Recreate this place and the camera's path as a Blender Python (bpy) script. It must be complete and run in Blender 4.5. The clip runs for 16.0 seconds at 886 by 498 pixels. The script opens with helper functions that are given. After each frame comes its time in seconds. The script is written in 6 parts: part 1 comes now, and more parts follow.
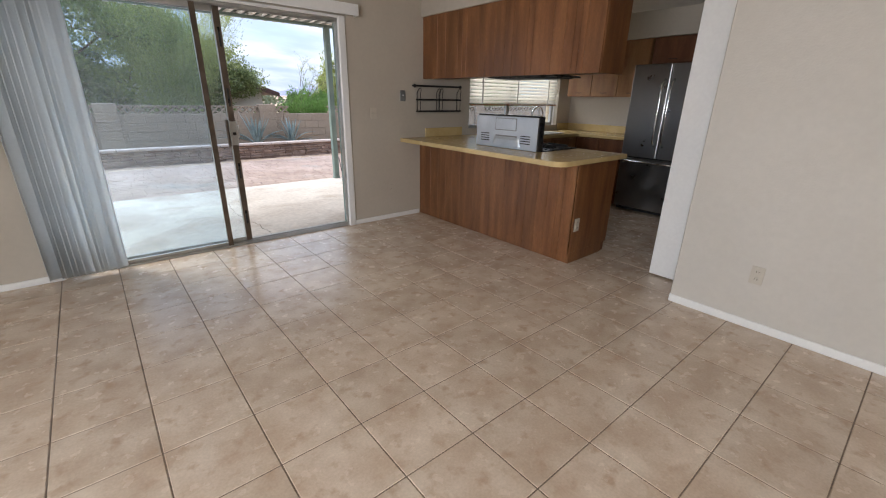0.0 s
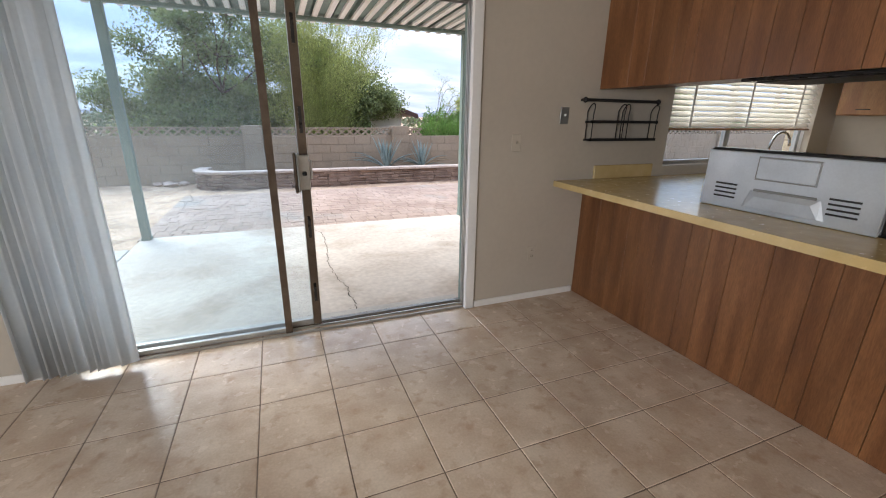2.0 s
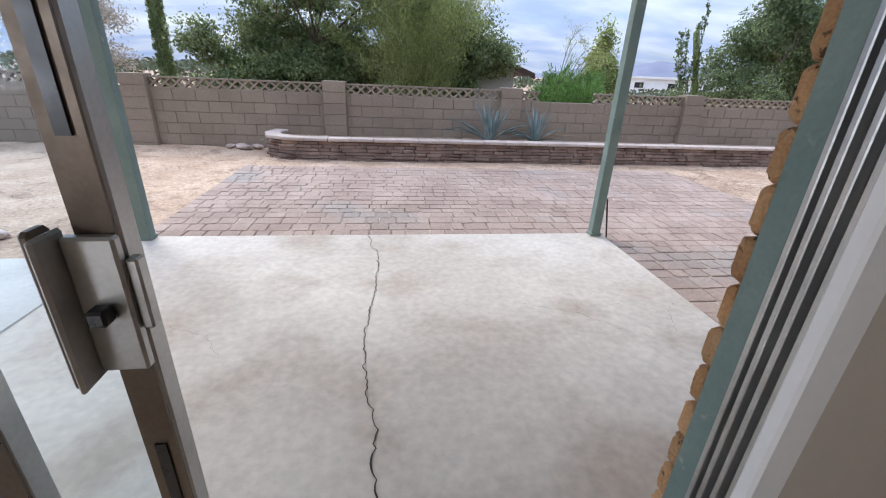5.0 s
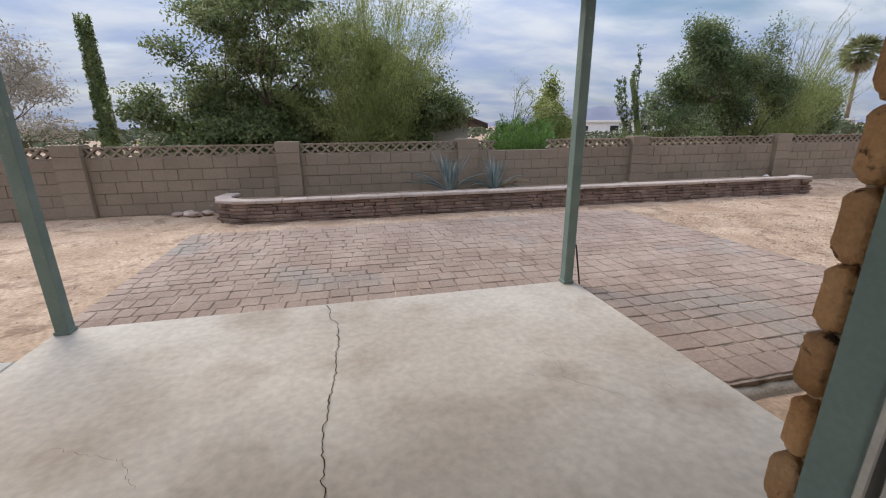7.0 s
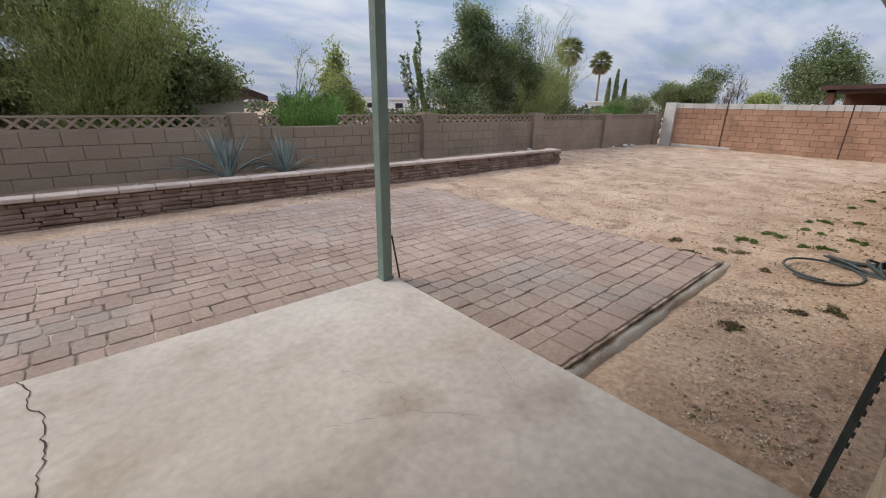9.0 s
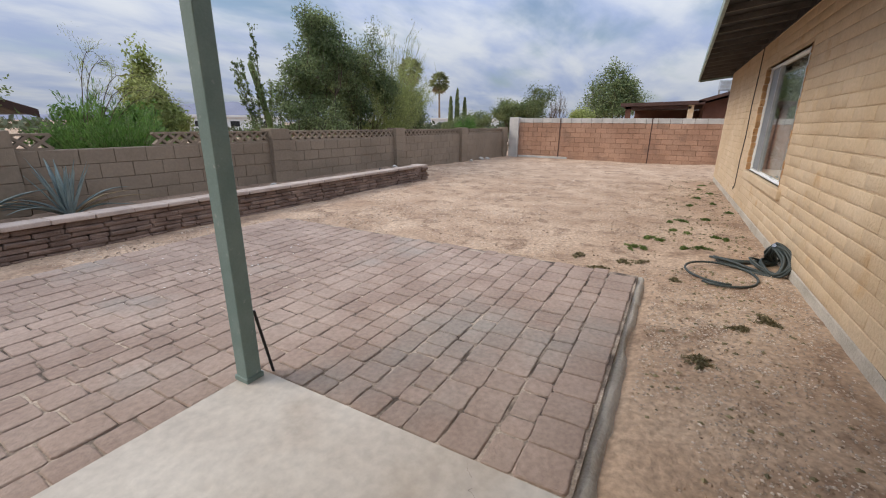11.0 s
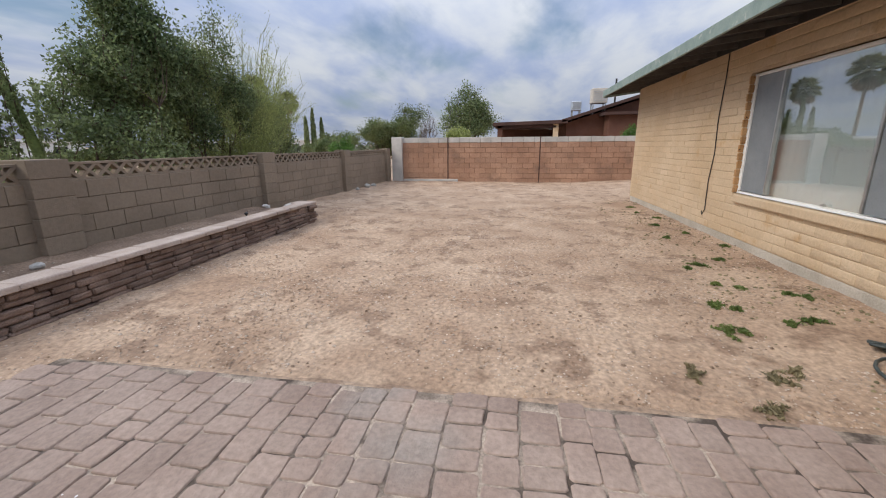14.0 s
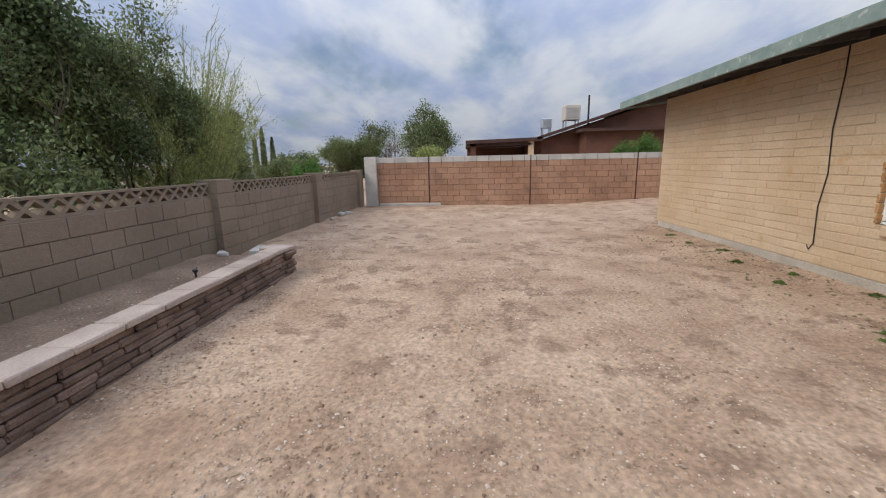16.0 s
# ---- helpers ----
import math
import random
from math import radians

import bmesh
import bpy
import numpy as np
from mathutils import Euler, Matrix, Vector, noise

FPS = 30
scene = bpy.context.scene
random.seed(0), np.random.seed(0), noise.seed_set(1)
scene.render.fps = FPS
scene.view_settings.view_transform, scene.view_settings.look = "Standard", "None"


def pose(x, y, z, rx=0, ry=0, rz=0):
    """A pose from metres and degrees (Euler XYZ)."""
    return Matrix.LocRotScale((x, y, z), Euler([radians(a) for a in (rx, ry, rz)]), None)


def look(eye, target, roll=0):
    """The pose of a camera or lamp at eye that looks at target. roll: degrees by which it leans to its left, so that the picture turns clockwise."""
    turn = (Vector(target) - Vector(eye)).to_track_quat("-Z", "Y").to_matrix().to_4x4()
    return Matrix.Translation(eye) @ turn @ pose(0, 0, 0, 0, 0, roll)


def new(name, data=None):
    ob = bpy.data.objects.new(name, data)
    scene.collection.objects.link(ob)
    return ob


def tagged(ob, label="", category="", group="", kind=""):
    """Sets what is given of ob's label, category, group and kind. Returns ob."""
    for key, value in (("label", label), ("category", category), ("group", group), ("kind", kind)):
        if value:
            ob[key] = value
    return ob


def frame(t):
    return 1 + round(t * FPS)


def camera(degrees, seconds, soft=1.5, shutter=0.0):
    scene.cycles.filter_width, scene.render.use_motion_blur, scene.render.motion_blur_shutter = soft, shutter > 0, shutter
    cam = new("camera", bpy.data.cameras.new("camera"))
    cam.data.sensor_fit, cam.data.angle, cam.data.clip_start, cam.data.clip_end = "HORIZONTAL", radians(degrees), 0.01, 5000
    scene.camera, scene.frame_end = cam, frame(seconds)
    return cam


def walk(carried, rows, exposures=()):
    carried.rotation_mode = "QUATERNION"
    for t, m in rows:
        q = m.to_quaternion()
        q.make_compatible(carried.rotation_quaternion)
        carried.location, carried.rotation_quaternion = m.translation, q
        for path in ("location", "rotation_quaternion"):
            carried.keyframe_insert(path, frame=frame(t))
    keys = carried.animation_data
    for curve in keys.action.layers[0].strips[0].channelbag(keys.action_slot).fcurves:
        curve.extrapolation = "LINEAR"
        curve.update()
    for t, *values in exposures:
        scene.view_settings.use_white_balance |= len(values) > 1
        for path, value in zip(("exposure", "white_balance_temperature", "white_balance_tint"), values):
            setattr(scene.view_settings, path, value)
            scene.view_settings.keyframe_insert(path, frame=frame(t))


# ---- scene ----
cam = camera(94.2, 16.0, 1.1)
METRES, EYE, TILT, LEAN, TURN = 11.143, 1.37, 0.0, 0.0, -40.1
ROWS = [
    (0.0, 0.0, 0.0, 0.0, 0.36, -20.1, -0.99),
    (0.5, 0.0016, 0.0366, 0.0014, 5.22, -18.88, -0.49),
    (1.0, -0.0082, 0.0744, 0.0006, 9.99, -18.31, -0.27),
    (1.5, -0.0157, 0.1156, -0.0013, 14.47, -17.86, -0.34),
    (2.0, -0.0294, 0.156, -0.0001, 18.51, -17.75, -0.71),
    (2.5, -0.0455, 0.1946, -0.0015, 21.87, -19.37, -1.08),
    (3.0, -0.0597, 0.2355, -0.0003, 25.66, -20.13, -1.54),
    (3.5, -0.0776, 0.2707, 0.0001, 28.44, -21.63, -2.07),
    (4.0, -0.0915, 0.3031, -0.0012, 31.57, -22.96, -2.09),
    (4.5, -0.1061, 0.3205, -0.0014, 32.91, -23.92, -2.43),
    (7.0, -0.1254, 0.3534, 0.0006, 27.05, -16.54, 0.53),
    (7.5, -0.1357, 0.3683, -0.0016, 18.42, -18.54, 0.17),
    (8.0, -0.1435, 0.3809, -0.0006, 8.43, -19.7, -0.28),
    (8.5, -0.1437, 0.3952, -0.0013, 2.53, -19.85, -0.69),
    (9.0, -0.1446, 0.4081, -0.0028, -0.61, -19.42, -1.03),
    (9.5, -0.1552, 0.4209, -0.0085, -4.41, -19.2, -1.01),
    (10.0, -0.1583, 0.4434, -0.0102, -9.81, -18.65, -0.92),
    (12.5, -0.1514, 0.6204, -0.0099, -32.9, -14.9, 0.03),
    (13.0, -0.1453, 0.6661, -0.009, -35.42, -14.78, 0.05),
    (13.5, -0.1391, 0.7091, -0.0104, -37.91, -14.68, 0.19),
    (14.0, -0.1302, 0.7597, -0.0102, -40.25, -14.19, 0.36),
    (14.5, -0.1228, 0.8085, -0.0085, -42.33, -13.46, 0.56),
    (15.0, -0.1102, 0.8589, -0.0063, -43.93, -12.59, 0.82),
    (15.5, -0.1006, 0.9048, -0.0069, -45.45, -12.05, 1.09),
    (16.0, -0.0834, 0.9521, -0.0059, -46.83, -11.77, 1.12),
]
EXPOSURES = [(0.0, 0.86, 6150, 10), (1.0, 0.98, 6200, 10), (1.5, 1.0, 6300, 10), (2.0, 0.92, 6250, 10), (2.5, 0.80, 6250, 10), (3.0, 0.68, 6350, 10), (3.5, 0.56, 6250, 10), (4.0, 0.48, 5950, 10), (4.7, 0.42, 5750, 10), (6.8, -0.14, 6300, 10), (8.0, -0.20, 6450, 10), (12.5, -0.23, 6450, 10), (16.0, -0.44, 6450, 10)]
walk(cam, [(t, pose(0, 0, EYE, TILT, LEAN, TURN) @ pose(METRES * x, METRES * y, METRES * z, 90 + pitch, roll, yaw)) for t, x, y, z, yaw, pitch, roll in ROWS], EXPOSURES)

# ---- light: a cloudy sky and a veiled sun ----
SUN_ELEV, SUN_ROT = 41.0, 328.0
world = bpy.data.worlds.new("sky")
scene.world = world
world.use_nodes = True
wn, wl = world.node_tree.nodes, world.node_tree.links
wn.clear()


def sky_world():
    out, bg = wn.new("ShaderNodeOutputWorld"), wn.new("ShaderNodeBackground")
    sky = wn.new("ShaderNodeTexSky")
    sky.sky_type, sky.sun_disc = "NISHITA", False
    sky.sun_elevation, sky.sun_rotation = radians(SUN_ELEV), radians(SUN_ROT)
    tc = wn.new("ShaderNodeTexCoord")
    sep = wn.new("ShaderNodeSeparateXYZ")
    wl.new(tc.outputs["Generated"], sep.inputs[0])
    up = wn.new("ShaderNodeMath")
    up.operation = "MAXIMUM"
    up.inputs[1].default_value = 0.0
    wl.new(sep.outputs["Z"], up.inputs[0])
    lift = wn.new("ShaderNodeMath")
    lift.operation, lift.inputs[1].default_value = "ADD", 0.22
    wl.new(up.outputs[0], lift.inputs[0])
    flat = wn.new("ShaderNodeVectorMath")
    flat.operation = "DIVIDE"
    comb = wn.new("ShaderNodeCombineXYZ")
    for i in range(3):
        wl.new(lift.outputs[0], comb.inputs[i])
    wl.new(tc.outputs["Generated"], flat.inputs[0])
    wl.new(comb.outputs[0], flat.inputs[1])
    stretch = wn.new("ShaderNodeMapping")
    stretch.inputs["Scale"].default_value = (1.0, 1.8, 0.0)
    stretch.inputs["Rotation"].default_value = (0, 0, radians(35))
    stretch.inputs["Location"].default_value = (3.1, 0.4, 0)
    wl.new(flat.outputs[0], stretch.inputs[0])

    def clouds(scale, detail, lo, hi, distortion):
        n = wn.new("ShaderNodeTexNoise")
        n.inputs["Scale"].default_value, n.inputs["Detail"].default_value = scale, detail
        n.inputs["Roughness"].default_value, n.inputs["Distortion"].default_value = 0.54, distortion
        wl.new(stretch.outputs[0], n.inputs["Vector"])
        r = wn.new("ShaderNodeMapRange")
        r.interpolation_type = "SMOOTHSTEP"
        r.inputs["From Min"].default_value, r.inputs["From Max"].default_value = lo, hi
        wl.new(n.outputs["Fac"], r.inputs["Value"])
        return r.outputs[0]

    haze = wn.new("ShaderNodeMapRange")
    haze.interpolation_type = "SMOOTHSTEP"
    for key, v in zip(("From Min", "From Max", "To Min", "To Max"), (0.0, 0.14, 0.9, 0.0)):
        haze.inputs[key].default_value = v
    wl.new(up.outputs[0], haze.inputs["Value"])
    cover, shade = clouds(0.95, 6, 0.26, 0.50, 0.25), clouds(1.5, 6, 0.30, 0.70, 0.25)
    dim = wn.new("ShaderNodeVectorMath")
    dim.operation, dim.inputs["Scale"].default_value = "SCALE", 0.13
    wl.new(sky.outputs[0], dim.inputs[0])
    tone = wn.new("ShaderNodeMix")
    tone.data_type = "RGBA"
    tone.inputs[6].default_value = (0.52, 0.63, 0.91, 1)
    tone.inputs[7].default_value = (0.92, 0.97, 1.05, 1)
    wl.new(shade, tone.inputs[0])
    most = wn.new("ShaderNodeMath")
    most.operation = "MAXIMUM"
    wl.new(cover, most.inputs[0])
    wl.new(haze.outputs[0], most.inputs[1])
    mix = wn.new("ShaderNodeMix")
    mix.data_type = "RGBA"
    wl.new(most.outputs[0], mix.inputs[0])
    wl.new(dim.outputs[0], mix.inputs[6])
    wl.new(tone.outputs[2], mix.inputs[7])
    # an overcast dome: brighter towards the zenith
    dome = wn.new("ShaderNodeMath")
    dome.operation, dome.inputs[1].default_value, dome.inputs[2].default_value = "MULTIPLY_ADD", 1.6, 0.60
    wl.new(up.outputs[0], dome.inputs[0])
    wl.new(dome.outputs[0], bg.inputs[1])
    wl.new(mix.outputs[2], bg.inputs[0])
    wl.new(bg.outputs[0], out.inputs[0])


sky_world()
sun = new("sun", bpy.data.lights.new("sun", "SUN"))
sun.data.energy, sun.data.angle, sun.data.color = 2.8, radians(30), (1.0, 0.92, 0.80)
SUN_WAY = Vector((math.sin(radians(SUN_ROT)) * math.cos(radians(SUN_ELEV)), math.cos(radians(SUN_ROT)) * math.cos(radians(SUN_ELEV)), math.sin(radians(SUN_ELEV))))
sun.matrix_world = look(SUN_WAY * 30, (0, 0, 0))
# unseen fill lamp brightening the room from an added opening in the west wall
side = new("side_fill_light", bpy.data.lights.new("side_fill_light", "AREA"))
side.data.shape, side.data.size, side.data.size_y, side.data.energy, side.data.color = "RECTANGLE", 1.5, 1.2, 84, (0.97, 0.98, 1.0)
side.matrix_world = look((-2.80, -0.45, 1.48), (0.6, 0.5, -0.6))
# sky light behind the kitchen blind
sink_light = new("kitchen_window_light", bpy.data.lights.new("kitchen_window_light", "AREA"))
sink_light.data.shape, sink_light.data.size, sink_light.data.size_y, sink_light.data.energy, sink_light.data.color = "RECTANGLE", 1.75, 0.58, 5.5, (0.97, 0.98, 1.0)
sink_light.matrix_world = look((4.80, 4.182, 1.64), (4.80, 2.0, 1.45))


# ---- materials ----
def material(name, c1, c2, scale=3.0, rough=0.8, bump=0.0, bump_scale=60.0, metal=0.0, vary=0.0, island=0.0, stretch=(1, 1, 1), fine=0.12, spec=0.5, lo=0.35, hi=0.65, spots=None, detail=5.0, thin=0.0):
    """Two tones mixed by large noise, a finer grain over them, relief, and a change of tone from piece to piece."""
    m = bpy.data.materials.new(name)
    m.use_nodes = True
    n, l = m.node_tree.nodes, m.node_tree.links
    b = n["Principled BSDF"]
    b.inputs["Roughness"].default_value, b.inputs["Metallic"].default_value = rough, metal
    b.inputs["Specular IOR Level"].default_value = spec
    geo, mp = n.new("ShaderNodeNewGeometry"), n.new("ShaderNodeMapping")
    mp.inputs["Scale"].default_value = stretch
    l.new(geo.outputs["Position"], mp.inputs[0])

    def noise_out(s, d=5.0):
        t = n.new("ShaderNodeTexNoise")
        t.inputs["Scale"].default_value, t.inputs["Detail"].default_value = s, d
        l.new(mp.outputs[0], t.inputs["Vector"])
        return t.outputs["Fac"]

    def ranged(sock, a, z, o0=0.0, o1=1.0):
        r = n.new("ShaderNodeMapRange")
        for key, v in zip(("From Min", "From Max", "To Min", "To Max"), (a, z, o0, o1)):
            r.inputs[key].default_value = v
        l.new(sock, r.inputs["Value"])
        return r.outputs[0]

    mix = n.new("ShaderNodeMix")
    mix.data_type = "RGBA"
    mix.inputs[6].default_value, mix.inputs[7].default_value = (*c1, 1), (*c2, 1)
    l.new(ranged(noise_out(scale, detail), lo, hi), mix.inputs[0])
    col = mix.outputs[2]
    if spots:
        sc, colour, a, z = spots
        sm = n.new("ShaderNodeMix")
        sm.data_type = "RGBA"
        l.new(ranged(noise_out(sc, 6), a, z), sm.inputs[0])
        l.new(col, sm.inputs[6])
        sm.inputs[7].default_value = (*colour, 1)
        col = sm.outputs[2]
    hsv = n.new("ShaderNodeHueSaturation")
    l.new(col, hsv.inputs["Color"])
    value = ranged(noise_out(scale * 17 + 6, 9), 0.32, 0.68, 1 - fine, 1 + fine)
    for amount, sock in ((vary, None), (island, geo.outputs["Random Per Island"])):
        if amount:
            if sock is None:
                sock = n.new("ShaderNodeObjectInfo").outputs["Random"]
            mul = n.new("ShaderNodeMath")
            mul.operation = "MULTIPLY"
            l.new(value, mul.inputs[0])
            l.new(ranged(sock, 0, 1, 1 - amount, 1 + amount), mul.inputs[1])
            value = mul.outputs[0]
    l.new(value, hsv.inputs["Value"])
    l.new(hsv.outputs[0], b.inputs["Base Color"])
    l.new(ranged(noise_out(scale * 3, 4), 0.3, 0.7, max(rough - 0.08, 0.02), min(rough + 0.08, 1)), b.inputs["Roughness"])
    if thin:
        see, both = n.new("ShaderNodeBsdfTranslucent"), n.new("ShaderNodeMixShader")
        both.inputs[0].default_value = thin
        l.new(hsv.outputs[0], see.inputs[0])
        l.new(b.outputs[0], both.inputs[1])
        l.new(see.outputs[0], both.inputs[2])
        l.new(both.outputs[0], n["Material Output"].inputs[0])
    if bump:
        bp = n.new("ShaderNodeBump")
        bp.inputs["Strength"].default_value, bp.inputs["Distance"].default_value = bump, 0.02
        l.new(noise_out(bump_scale, 6), bp.inputs["Height"])
        l.new(bp.outputs[0], b.inputs["Normal"])
    return m


def glass_material(name, tint=(0.93, 0.97, 0.96), rough=0.0, shine=0.035, dust_haze=0.0, graze=0.5):
    m = bpy.data.materials.new(name)
    m.use_nodes = True
    n, l = m.node_tree.nodes, m.node_tree.links
    n.remove(n["Principled BSDF"])
    clear, gloss, mix, face = n.new("ShaderNodeBsdfTransparent"), n.new("ShaderNodeBsdfGlossy"), n.new("ShaderNodeMixShader"), n.new("ShaderNodeLayerWeight")
    clear.inputs[0].default_value = (*tint, 1)
    gloss.inputs["Roughness"].default_value = rough
    power, scale = n.new("ShaderNodeMath"), n.new("ShaderNodeMath")
    power.operation, power.inputs[1].default_value = "POWER", 4.0
    scale.operation, scale.inputs[1].default_value, scale.inputs[2].default_value = "MULTIPLY_ADD", graze, shine
    l.new(face.outputs["Facing"], power.inputs[0])
    l.new(power.outputs[0], scale.inputs[0])
    l.new(scale.outputs[0], mix.inputs[0])
    l.new(clear.outputs[0], mix.inputs[1])
    l.new(gloss.outputs[0], mix.inputs[2])
    # pale film on the panes: some dust, plus the washed-out glare through the door
    film, veil = n.new("ShaderNodeBsdfTranslucent"), n.new("ShaderNodeMixShader")
    film.inputs[0].default_value = (0.85, 0.86, 0.85, 1)
    veil.inputs[0].default_value = dust_haze
    l.new(mix.outputs[0], veil.inputs[1])
    l.new(film.outputs[0], veil.inputs[2])
    l.new(veil.outputs[0], n["Material Output"].inputs[0])
    return m


